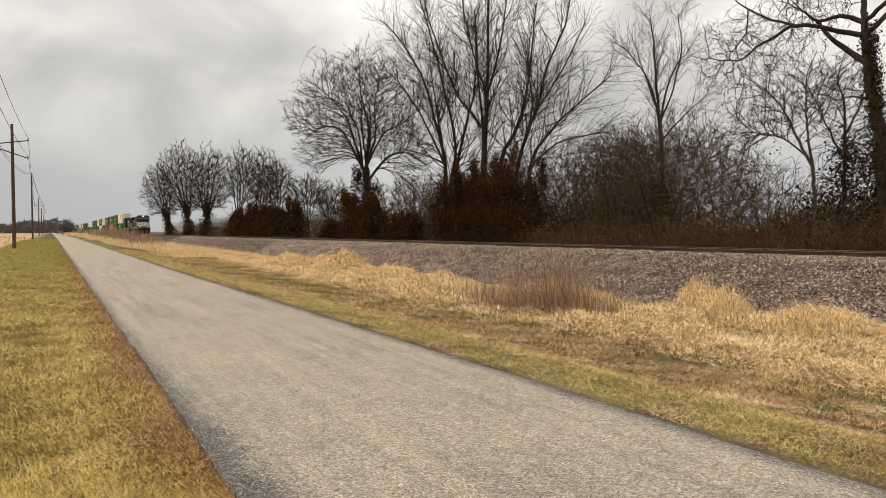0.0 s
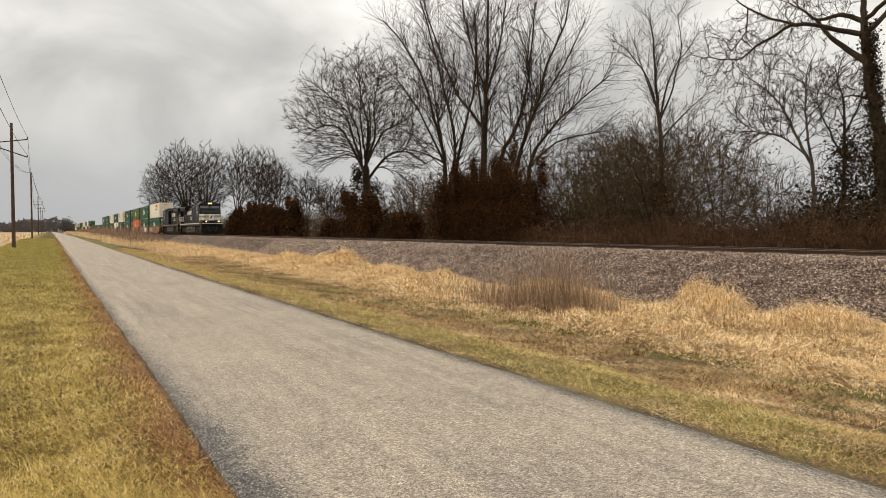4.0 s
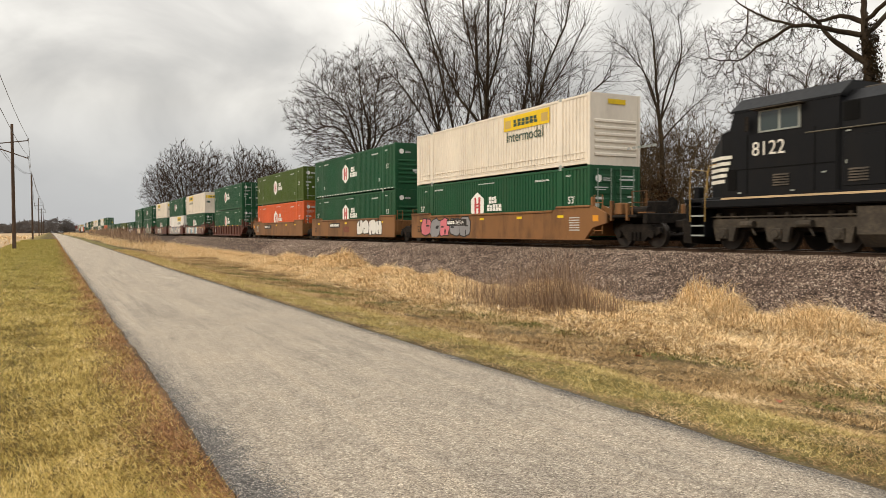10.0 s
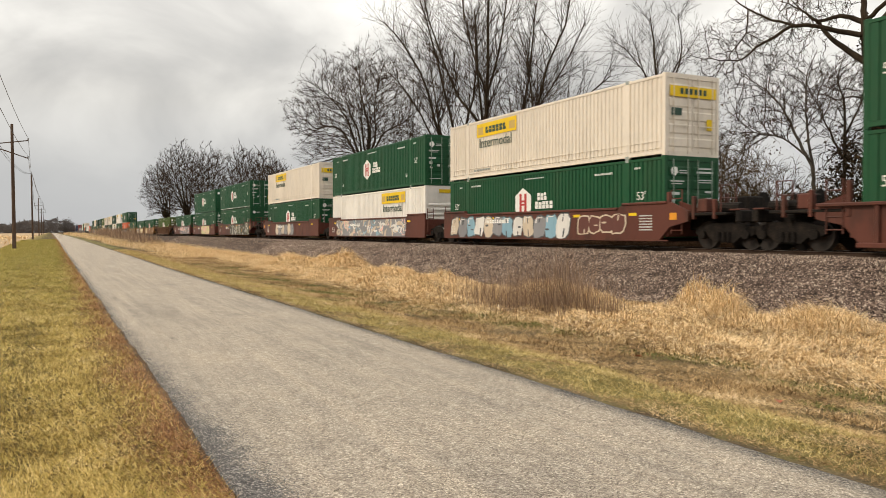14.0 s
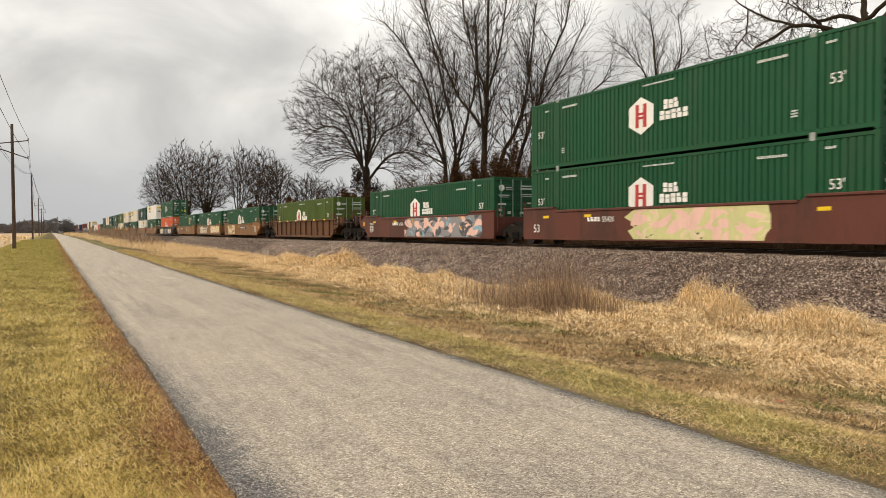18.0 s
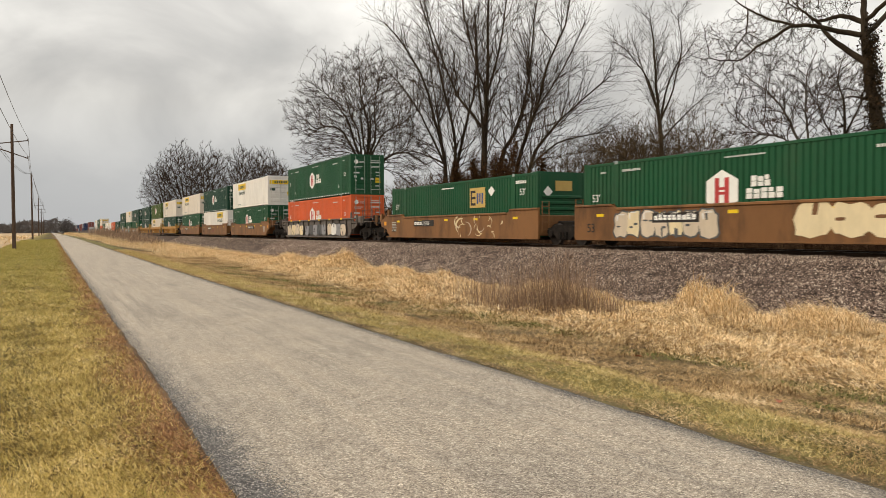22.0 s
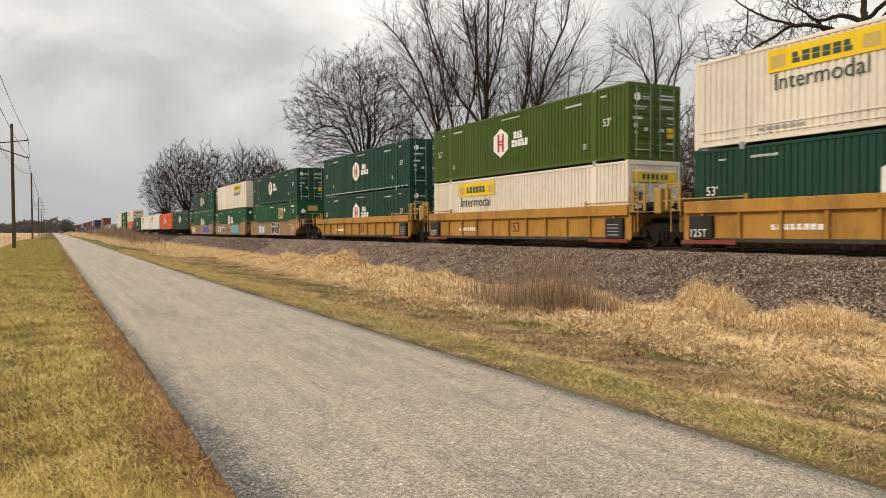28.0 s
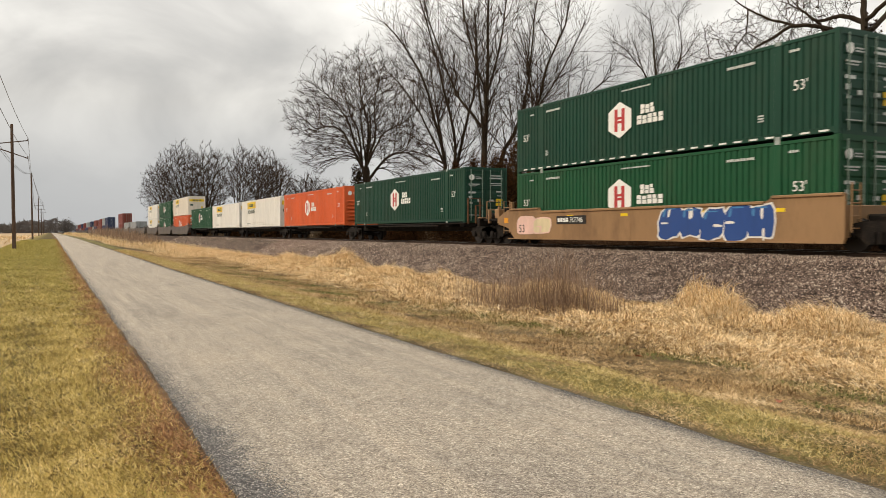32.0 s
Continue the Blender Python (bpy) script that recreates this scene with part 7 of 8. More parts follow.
    for sgn, kind in ((-1, front), (1, back)):
        y = sgn * (L + 0.2)
        part("bulkhead", Shape().cbox(-1.4, 1.4, y - 0.06, y + 0.06, 0.4, 1.3, 0.02), mat, w)
        if kind == "car":
            end_works(w, sgn, mat, L + 3.35, M_HANDRAIL if style == "yellow" else None)
        else:
            y2 = sgn * (L + 1.5)
            part("joint_arm", Shape().cbox(-0.4, 0.4, min(y, y2), max(y, y2), 0.66, 1.05, 0.05), M_TRUCK, w)
            g = Shape().tube([(-1.36, sgn * (L + 0.45), 0.55), (-1.36, sgn * (L + 0.45), 1.9), (-1.0, sgn * (L + 0.45), 1.9), (-1.0, sgn * (L + 0.45), 0.55)], 0.024, 6)
            for k in range(4):
                g.tube([(-1.36, sgn * (L + 0.45), 0.66 + 0.34 * k), (-1.0, sgn * (L + 0.45), 0.66 + 0.34 * k)], 0.02, 5)
            part("ladder", g, mat, w)
            if sgn > 0:
                truck(w, L + 1.66)
    if style == "yellow":
        for sgn, kind in ((-1, front), (1, back)):
            if kind == "car":
                continue
            a, b = sorted((sgn * (L - 1.0), sgn * (L - 0.02)))
            part("marking_panel", Shape().cbox(-1.56, -1.42, a, b, 0.30, 1.08, 0.02), M_BLACKPLATE, w, "dark equipment panel")
            part("red_edge", Shape().box(-1.57, -1.50, *sorted((sgn * (L - 2.0), sgn * (L + 0.3))), 0.16, 0.29), M_RED, w, "dull red lower edge")
            if sgn > 0:
                side_text(w, "125T", 0.36, b - 0.04, 0.40, M_MARK, -1.564, "truck_mark")
            else:
                bars = Shape()
                for k in range(4):
                    decal_side(bars, -1.562, (a + b) / 2 + 0.34, (a + b) / 2 - 0.30, 0.42 + 0.13 * k, 0.46 + 0.13 * k)
                part("panel_marking", bars, M_STEELGREY, w)["kind"] = "stuff"
            g = Shape()
            for yy in (sgn * (L - 2.3), sgn * (L + 0.5), sgn * (L + 1.1)):
                g.cbox(-1.50, -1.42, yy - 0.06, yy + 0.06, 1.3, 1.3 + (0.45 if abs(yy) < L else 0.95), 0.02)
            g.tube([(-1.46, sgn * (L + 0.5), 2.2), (-1.46, sgn * (L + 1.1), 2.2)], 0.03, 6)
            g.cbox(-1.40, -0.9, sgn * (L + 1.6) - 0.12, sgn * (L + 1.6) + 0.12, 1.2, 2.1, 0.03)
            part("end_frame", g, M_HANDRAIL, w, "yellow uprights")
            ya, yb = sgn * (L + 0.38), sgn * (L + 0.82)
            for k in range(4):
                part("ladder_rung", Shape().tube([(-1.53, ya, 1.28 + 0.27 * k), (-1.53, yb, 1.28 + 0.27 * k)], 0.018, 6), M_HANDRAIL, w)
            for yy in (ya, yb):
                part("ladder_rail", Shape().tube([(-1.53, yy, 0.55), (-1.53, yy, 2.24)], 0.022, 6), M_HANDRAIL, w)
            part("platform_rail", Shape().tube([(-1.44, sgn * (L - 2.2), 1.66), (-1.44, sgn * (L + 0.3), 1.66), (-1.44, sgn * (L + 1.3), 1.62)], 0.024, 6), M_HANDRAIL, w)
            part("platform", Shape().cbox(-1.46, 1.46, *sorted((sgn * (L + 0.3), sgn * (L + 1.35))), 1.20, 1.26, 0.01), M_TRUCK, w)
            part("brake_cylinder", Shape().tube([(-0.9, sgn * (L + 0.5), 1.48), (-0.9, sgn * (L + 1.2), 1.48)], 0.17, 10), M_TRUCK, w)
            part("brake_rod", Shape().tube([(-1.3, sgn * (L + 0.35), 1.36), (-1.3, sgn * (L + 1.25), 1.42)], 0.04, 6), M_TRUCK, w)
    return w


def spine_car(label, front, back):
    w = thing("spine_car", label, "rail car", "spine cars of the train")
    L = HALF
    y0, y1 = -L - (2.6 if front == "car" else 0.8), L + (2.6 if back == "car" else 0.8)
    part("spine", Shape().cbox(-0.34, 0.34, y0, y1, 0.62, 0.98, 0.03), M_TRUCK, w)
    for y in (-L + 0.3, -6.1, 0.0, 6.1, L - 0.3):
        part("cross_arm", Shape().cbox(-1.30, 1.30, y - 0.22, y + 0.22, 0.84, 1.04, 0.03), M_TRUCK, w)
    for sx in (-1, 1):
        part("side_step", Shape().cbox(sx * 1.36 - 0.05, sx * 1.36 + 0.05, -5.2, 3.4, 0.86, 0.96, 0.02), M_TRUCK, w)
    part("side_sill", Shape().cbox(-1.42, -1.32, -L - 0.2, L + 0.2, 0.98, 1.05, 0.02), M_TRUCK, w)
    truck(w, L + 1.05)
    if front == "car":
        truck(w, -L - 1.6)
        part("hitch_frame", Shape().tube([(-1.3, -L - 0.4, 1.0), (-1.3, -L - 0.4, 2.3), (-0.6, -L - 0.4, 2.3), (-0.6, -L - 0.4, 1.0)], 0.05, 6).tube([(-1.3, -L - 1.2, 1.0), (-1.3, -L - 1.2, 1.9), (-0.9, -L - 1.2, 1.9)], 0.05, 6), M_OLDGOLD, w)
    return w


# ---- locomotives ----
def loco_truck(parent, y):
    t = part("truck", Shape().cbox(-0.9, 0.9, -2.3, 2.3, 0.55, 0.95, 0.06), M_TRUCK, parent, "grimy three-axle truck", at=pose(0, y, 0))
    fr = Shape().prism([(-2.78, 0.74), (-2.7, 0.98), (2.7, 0.98), (2.78, 0.74), (2.5, 0.70), (-2.5, 0.70)], "x", -0.08, 0.08)
    for yy in (-2.02, 0, 2.02):
        fr.prism([(yy - 0.46, 0.72), (yy + 0.46, 0.72), (yy + 0.34, 0.27), (yy + 0.16, 0.27), (yy + 0.13, 0.55), (yy - 0.13, 0.55), (yy - 0.16, 0.27), (yy - 0.34, 0.27)], "x", -0.1, 0.06)
        fr.cbox(-0.17, -0.05, yy - 0.17, yy + 0.17, 0.34, 0.68, 0.03)
        fr.disc((-0.18, yy, 0.51), (1, 0, 0), 0.11, 0.05, 10)
        for dy in (-0.3, 0.3):
            fr.tube([(-0.02, yy + dy, 0.98), (-0.02, yy + dy, 1.16)], 0.085, 8)
    for yy in (-1.01, 1.01):
        fr.tube([(-0.17, yy - 0.22, 0.80), (-0.17, yy + 0.24, 0.80)], 0.11, 10)
        fr.tube([(-0.14, yy + 0.1, 1.0), (-0.16, yy - 0.28, 0.45)], 0.028, 6)
    fr.tube([(-0.13, -2.6, 1.04), (-0.13, 2.6, 1.04)], 0.025, 6)
    me = fr.mesh("loco_side_frame", M_LOCODIRT)
    wheel = Shape().disc((0, 0, 0), (1, 0, 0), 0.52, 0.13, 26)
    wheel.disc((0.09, 0, 0), (1, 0, 0), 0.55, 0.03, 26)
    wm = wheel.mesh("loco_wheel", M_WHEEL)
    for sx in (-1, 1):
        part("side_frame", me, None, t, at=pose(sx * 1.08, 0, 0, 0, 0, 0 if sx < 0 else 180))
    for dy in (-2.02, 0, 2.02):
        part("axle", T_AXLE, None, t, at=pose(0, dy, 0.52))
        for sx in (-1, 1):
            part("wheel", wm, None, t, at=pose(sx * 0.8, dy, 0.52, 0, 0, 0 if sx < 0 else 180))


def locomotive(label, number, newer, near):
    """A six-axle freight locomotive, its cab towards -y; near: the sign of x of the side that faces the road."""
    o = thing("locomotive", label, "locomotive", "locomotives of the train")
    part("frame", Shape().cbox(-1.50, 1.50, -9.45, 9.75, 1.32, 1.60, 0.04), M_BLACK, o)
    for sx in (-1, 1):
        part("sill_stripe", Shape().box(sx * 1.505 - 0.006, sx * 1.505 + 0.006, -8.6, 9.6, 1.60 - 0.02, 1.64 if newer else 1.70), M_TANPANEL if newer else M_SILL, o, "dull tan stripe" if newer else "dull white stripe")
        part("walkway", Shape().cbox(min(sx * 1.5, sx * 0.85), max(sx * 1.5, sx * 0.85), -4.6, 9.7, 1.60, 1.68, 0.01), M_BLACK, o)
    part("front_deck", Shape().cbox(-1.45, 1.45, -10.25, -8.2, 1.52, 1.66, 0.02), M_BLACK, o)
    part("rear_deck", Shape().cbox(-1.45, 1.45, 9.0, 10.25, 1.52, 1.66, 0.02), M_BLACK, o)
    # fuel tank and air tanks
    if newer:
        part("fuel_tank", Shape().prism([(-1.0, 0.16), (1.0, 0.16), (1.36, 0.5), (1.36, 1.25), (-1.36, 1.25), (-1.36, 0.5)], "y", -4.1, 4.0), M_LOCODIRT, o)
    else:
        part("fuel_tank", Shape().prism([(-1.0, 0.16), (1.0, 0.16), (1.36, 0.5), (1.36, 1.2), (-1.36, 1.2), (-1.36, 0.5)], "y", -3.9, -1.3).prism([(-1.0, 0.16), (1.0, 0.16), (1.36, 0.42), (1.36, 0.70), (-1.36, 0.70), (-1.36, 0.42)], "y", -1.32, 4.7).cbox(-1.3, 1.3, 3.6, 4.68, 0.68, 1.22, 0.03), M_LOCODIRT, o)
        for sx in (-1, 1):
            for ya, yb in ((-1.2, 0.95), (1.55, 3.5)):
                part("air_tank", Shape().tube([(sx * 1.12, ya, 0.99), (sx * 1.12, ya + 0.1, 0.99), (sx * 1.12, yb - 0.1, 0.99), (sx * 1.12, yb, 0.99)], 0.27, 14), M_AIRTANK, o)
    part("underframe", Shape().cbox(-0.95, 0.95, -9.3, 9.3, 0.98, 1.34, 0.03), M_TRUCK, o)
    loco_truck(o, -6.75)
    loco_truck(o, 6.75)
    # long hood with doors
    hood = Shape().prism([(-0.93, 1.62), (0.93, 1.62), (0.93, 3.92), (0.66, 4.2), (-0.66, 4.2), (-0.93, 3.92)], "y", -1.7, 9.3)
    part("long_hood", hood, M_BLACK, o)
    part("equipment_cab", Shape().prism([(-1.43, 1.62), (1.43, 1.62), (1.43, 4.08), (0.98, 4.42), (-0.98, 4.42), (-1.43, 4.08)], "y", -4.6, -1.75), M_BLACK, o)
    part("intake_box", Shape().cbox(-1.06, 1.06, -1.75, 0.15, 3.70, 4.30, 0.06), M_BLACK, o)
    for sx in (-1, 1):
        k = 0
        y = -0.9
        door = Shape().cbox(-0.012, 0.012, -0.36, 0.36, 1.8, 3.1, 0.008).mesh("hood_door", M_BLACK)
        while y < 8.9:
            d = part("hood_door", door, None, o, at=pose(sx * 0.945, y, 0))
            if k % 3 != 1 and y > 3.8:
                part("grille", Shape().box(sx * 0.018 - 0.008, sx * 0.018 + 0.008, -0.13, 0.13, 1.95, 3.0), M_DARKHOLE, d)
            part("latch", Shape().box(sx * 0.02 - 0.012, sx * 0.02 + 0.012, 0.29, 0.32, 2.4, 2.48), M_LOCODIRT, d)
            y += 0.80
            k += 1
        part("intake_grille", Shape().box(sx * 1.062 - 0.012, sx * 1.062 + 0.012, -1.5, 0.05, 3.76, 4.2), M_DARKHOLE, o)
        part("cab_grille", Shape().box(sx * 1.436 - 0.012, sx * 1.436 + 0.012, -4.45, -4.0, 3.55, 4.05) if newer else Shape().box(sx * 1.474 - 0.01, sx * 1.474 + 0.01, -4.9, -4.56, 3.7, 4.2), M_DARKHOLE, o)
        # seams, louvres and stencils on the car body
        for yy in (-4.62, -7.62, -5.3, -2.35):
            part("seam", Shape().box(sx * (1.476 if yy < -4.6 else 1.436) - 0.008, sx * (1.476 if yy < -4.6 else 1.436) + 0.008, yy - 0.012, yy + 0.012, 1.72, 3.5 if yy < -4.6 else 4.0), M_DARKHOLE, o)
        part("seam", Shape().box(sx * 1.476 - 0.008, sx * 1.476 + 0.008, -8.2, -4.7, 2.46, 2.485), M_DARKHOLE, o)
        louvre = Shape().prism([(0.0, 0.0), (0.03, 0.0), (0.0, 0.05)], "y", -0.28, 0.28).mesh("louvre", M_LOCODIRT)
        for yy in (-4.0, -2.75, -6.4):
            for k in range(5):
                part("louvre", louvre, None, o, at=pose(sx * (1.455 if yy > -4.6 else 1.47), yy, 1.92 + 0.075 * k, 0, 0, 0 if sx > 0 else 180))
        for yy, zz in ((-4.3, 3.25), (-3.0, 3.3), (-2.1, 2.5), (-5.0, 2.2), (-7.9, 1.74), (-6.0, 1.74)):
            part("stencil", Shape().box(sx * (1.484 if yy < -4.6 else 1.46) - 0.004, sx * (1.484 if yy < -4.6 else 1.46) + 0.004, yy - 0.07, yy + 0.07, zz, zz + 0.045), M_STEELGREY, o)
        for yy in (0.6, 1.4, 5.2, 6.8, 8.2):
            part("stencil", Shape().box(sx * 0.966 - 0.004, sx * 0.966 + 0.004, yy - 0.06, yy + 0.06, 3.18, 3.22), M_STEELGREY, o)
        for ya in (-4.45, -3.1):
            part("cabinet_door", Shape().cbox(sx * 1.44 - 0.015, sx * 1.44 + 0.015, ya, ya + 1.2, 1.8, 3.15, 0.01), M_BLACK, o)
            part("latch", Shape().box(sx * 1.458 - 0.01, sx * 1.458 + 0.01, ya + 0.08, ya + 0.12, 2.4, 2.5), M_STEELGREY, o)
    # radiators with their wide overhanging roof
    part("radiator_house", Shape().prism([(-0.95, 3.60), (0.95, 3.60), (1.46, 3.80), (1.52, 4.22), (1.2, 4.40), (-1.2, 4.40), (-1.52, 4.22), (-1.46, 3.80)], "y", 4.6, 10.0 if newer else 9.5), M_BLACK, o)
    part("radiator_screen", Shape().box(-1.1, 1.1, 5.0, 9.2, 4.4, 4.45), M_DARKHOLE, o)
    for sx in (-1, 1):
        part("radiator_grille", Shape().box(sx * 0.955 - 0.01, sx * 0.955 + 0.01, 5.0, 8.9, 3.15, 3.58), M_DARKHOLE, o)
    part("exhaust_stack", Shape().cbox(-0.45, 0.45, 2.2, 3.2, 4.18, 4.42, 0.05), M_BLACK, o)
    part("roof_box", Shape().cbox(-0.55, 0.55, 0.2, 2.0, 4.16, 4.3, 0.05), M_BLACK, o)
    part("dynamic_brake_vent", Shape().cbox(-0.8, 0.8, -4.3, -1.9, 4.40, 4.5, 0.03), M_LOCODIRT, o)
    part("horn", Shape().tube([(0.3, -2.4, 4.45), (0.3, -2.4, 4.65)], 0.04, 6).tube([(0.3, -2.7, 4.66), (0.3, -2.2, 4.66)], 0.05, 8, r1=0.02).tube([(0.15, -2.65, 4.62), (0.15, -2.2, 4.62)], 0.045, 8, r1=0.02), M_LOCODIRT, o)
    # rear end of the hood
    part("rear_wall", Shape().cbox(-0.95, 0.95, 9.28, 9.42, 1.66, 3.9, 0.03), M_BLACK, o)
    for k in range(5):
        part("rear_stripe", Shape().box(-0.97, 0.97, 9.2, 9.436, 2.06 + k * 0.19, 2.16 + k * 0.19), M_STRIPE, o, "white stripe")
    part("rear_lamps", Shape().disc((-0.12, 9.45, 3.7), (0, 1, 0), 0.09, 0.05, 12).disc((0.12, 9.45, 3.7), (0, 1, 0), 0.09, 0.05, 12), M_STEELGREY, o)
    # cab and wide nose
    cab = Shape().prism([(-4.55, 1.62), (-4.55, 4.28), (-8.12, 4.28), (-8.30, 3.74), (-8.30, 1.62)], "x", -1.47, 1.47)
    part("cab", cab, M_BLACK, o)
    # the nose narrows towards its blunt front, and its top slopes down from the windshield
    foot = [(-1.47, -8.29), (-1.47, -8.62), (-1.06, -9.38), (1.06, -9.38), (1.47, -8.62), (1.47, -8.29)]
    rim = [3.74, 3.62, 3.10, 3.10, 3.62, 3.74]
    nose = Shape().add([(x, y, 1.62) for x, y in foot] + [(x, y, z) for (x, y), z in zip(foot, rim)], [(0, 1, 2, 3, 4, 5)] + [(k, (k + 1) % 6, 6 + (k + 1) % 6, 6 + k) for k in range(6)] + [(6, 7, 10, 11), (7, 8, 9, 10)])
    part("nose", nose, M_BLACK, o)
    part("nose_ledge", Shape().cbox(-1.02, 1.02, -9.30, -9.10, 3.12, 3.20, 0.02), M_BLACK, o)
    part("nose_door", Shape().cbox(0.42, 0.98, -9.405, -9.37, 1.72, 3.0, 0.015), M_BLACK, o)
    part("cab_roof", Shape().prism([(-1.49, 4.24), (1.49, 4.24), (1.49, 4.30), (1.0, 4.70), (-1.0, 4.70), (-1.49, 4.30)], "y", -8.26, -4.5), M_BLACK, o)
    for sx in (-1, 1):
        part("windshield", Shape().add([(sx * 0.12, -8.30, 3.80), (sx * 1.36, -8.30, 3.80), (sx * 1.32, -8.16, 4.22), (sx * 0.12, -8.16, 4.22), (sx * 0.12, -8.27, 3.80), (sx * 1.36, -8.27, 3.80), (sx * 1.32, -8.13, 4.22), (sx * 0.12, -8.13, 4.22)], [(0, 1, 2, 3), (4, 7, 6, 5), (0, 4, 5, 1), (1, 5, 6, 2), (2, 6, 7, 3), (3, 7, 4, 0)]), M_GLASS, o)
        part("side_window", Shape().box(sx * 1.478 - 0.008, sx * 1.478 + 0.008, -7.15, -6.5, 3.58, 4.14), M_GLASS, o)
        part("side_window", Shape().box(sx * 1.478 - 0.008, sx * 1.478 + 0.008, -6.42, -5.8, 3.58, 4.14), M_GLASS, o)
        part("window_frame", Shape().box(sx * 1.48 - 0.008, sx * 1.48 + 0.008, -7.2, -5.75, 4.14, 4.18).box(sx * 1.48 - 0.02, sx * 1.48 + 0.02, -7.2, -5.75, 3.53, 3.58).box(sx * 1.48 - 0.01, sx * 1.48 + 0.01, -6.5, -6.42, 3.58, 4.14).box(sx * 1.48 - 0.015, sx * 1.48 + 0.015, -7.2, -7.12, 3.53, 4.18).box(sx * 1.48 - 0.015, sx * 1.48 + 0.015, -5.83, -5.75, 3.53, 4.18), M_STEELGREY if newer else M_LOCODIRT, o)
        part("sun_visor", Shape().prism([(-7.3, 4.20), (-5.6, 4.20), (-5.6, 4.23), (-7.3, 4.23)], "x", min(sx * 1.48, sx * 1.76), max(sx * 1.48, sx * 1.76)), M_LOCODIRT, o)
        part("mirror", Shape().cbox(sx * 1.62 - 0.02, sx * 1.62 + 0.02, -7.6, -7.45, 3.6, 4.05, 0.01), M_TRUCK, o)
        part("cab_vent", Shape().box(sx * 1.478 - 0.008, sx * 1.478 + 0.008, -8.35, -8.03, 1.85, 2.5), M_TANPANEL if not newer else M_DARKHOLE, o)
        part("number_board", Shape().cbox(min(sx * 0.42, sx * 1.08), max(sx * 0.42, sx * 1.08), -8.36, -8.2, 4.36, 4.62, 0.02), M_BLACKPLATE, o)
        # ditch lights
        part("ditch_lamp", Shape().cbox(sx * 0.86 - 0.13, sx * 0.86 + 0.13, -10.3, -10.05, 1.66, 2.08, 0.03).disc((sx * 0.86, -10.31, 1.92), (0, 1, 0), 0.105, 0.03, 12, 1), [M_BLACK, M_LAMP if not newer else M_STEELGREY], o)
    part("headlight", Shape().cbox(-0.36, 0.36, -8.42, -8.2, 4.34, 4.66, 0.03).disc((-0.16, -8.43, 4.50), (0, 1, 0), 0.105, 0.03, 12, 1).disc((0.16, -8.43, 4.50), (0, 1, 0), 0.105, 0.03, 12, 1), [M_BLACK, M_LAMP if not newer else M_STEELGREY], o)
    for k in range(5):
        z = 2.10 + k * 0.185
        back = -8.20 - 0.07 * (4 - k)
        ring = [(-1.478, back), (-1.478, -8.625), (-1.066, -9.41), (1.066, -9.41), (1.478, -8.625), (1.478, back)]
        st = Shape()
        for (xa, ya), (xb, yb) in zip(ring, ring[1:]):
            st.add([(xa, ya, z), (xb, yb, z), (xb, yb, z + 0.11), (xa, ya, z + 0.11), (xa * 0.985, ya + 0.02, z), (xb * 0.985, yb + 0.02, z), (xb * 0.985, yb + 0.02, z + 0.11), (xa * 0.985, ya + 0.02, z + 0.11)], [(0, 1, 2, 3), (3, 2, 6, 7), (0, 4, 5, 1)])
        part("nose_stripe", st, M_STRIPE, o, "white stripe")
    em = Shape().box(-0.34, 0.34, -9.43, -9.32, 2.06, 2.98)
    part("nose_panel", em, M_STRIPE, o)
    part("nose_emblem", Shape().prism([(-0.2, 2.25), (0.02, 2.42), (0.16, 2.3), (0.1, 2.5), (0.22, 2.85), (0.05, 2.68), (-0.05, 2.72), (-0.12, 2.45)], "y", -9.445, -9.43), M_BLACKPLATE, o)
    part("deck_edge_stripe", Shape().box(-1.4, 1.4, -10.262, -10.25, 1.58, 1.66), M_SILL, o, "dull white stripe")
    # pilots, steps, couplers
    for sgn in (-1, 1):
        a, b = sgn * 10.35, sgn * 10.0
        pl = Shape().prism([(-1.45, 0.95), (1.45, 0.95), (1.35, 0.2), (0.4, 0.14), (-0.4, 0.14), (-1.35, 0.2)], "y", min(a, b), max(a, b))
        part("plow", pl, M_TRUCK, o)
        part("end_sheet", Shape().cbox(-1.45, 1.45, sgn * 10.1 - 0.05, sgn * 10.1 + 0.05, 0.9, 1.62, 0.02), M_BLACK, o)
        part("coupler", Shape().cbox(-0.18, 0.18, min(sgn * 10.1, sgn * 11.1), max(sgn * 10.1, sgn * 11.1), 0.72, 1.04, 0.05).cbox(-0.26, 0.26, min(sgn * 10.85, sgn * 11.15), max(sgn * 10.85, sgn * 11.15), 0.66, 1.08, 0.05), M_TRUCK, o)
        hose = Shape()
        for hx in (-0.75, -0.5, 0.5, 0.75):
            hose.tube([(hx, sgn * 10.15, 1.2), (hx, sgn * 10.4, 0.9), (hx * 0.7, sgn * 10.5, 0.55), (hx * 0.5, sgn * 10.45, 0.7)], 0.03, 6)
        part("air_hoses", hose, M_LOCODIRT, o)
        for sx in (-1, 1):
            stp = Shape()
            for k in range(4):
                stp.box(min(sx * 1.5, sx * 1.12), max(sx * 1.5, sx * 1.12), sgn * 9.6 - 0.28, sgn * 9.6 + 0.28, 0.42 + k * 0.32, 0.46 + k * 0.32)
            stp.box(min(sx * 1.1, sx * 1.14), max(sx * 1.1, sx * 1.14), sgn * 9.6 - 0.3, sgn * 9.6 + 0.3, 0.4, 1.5)
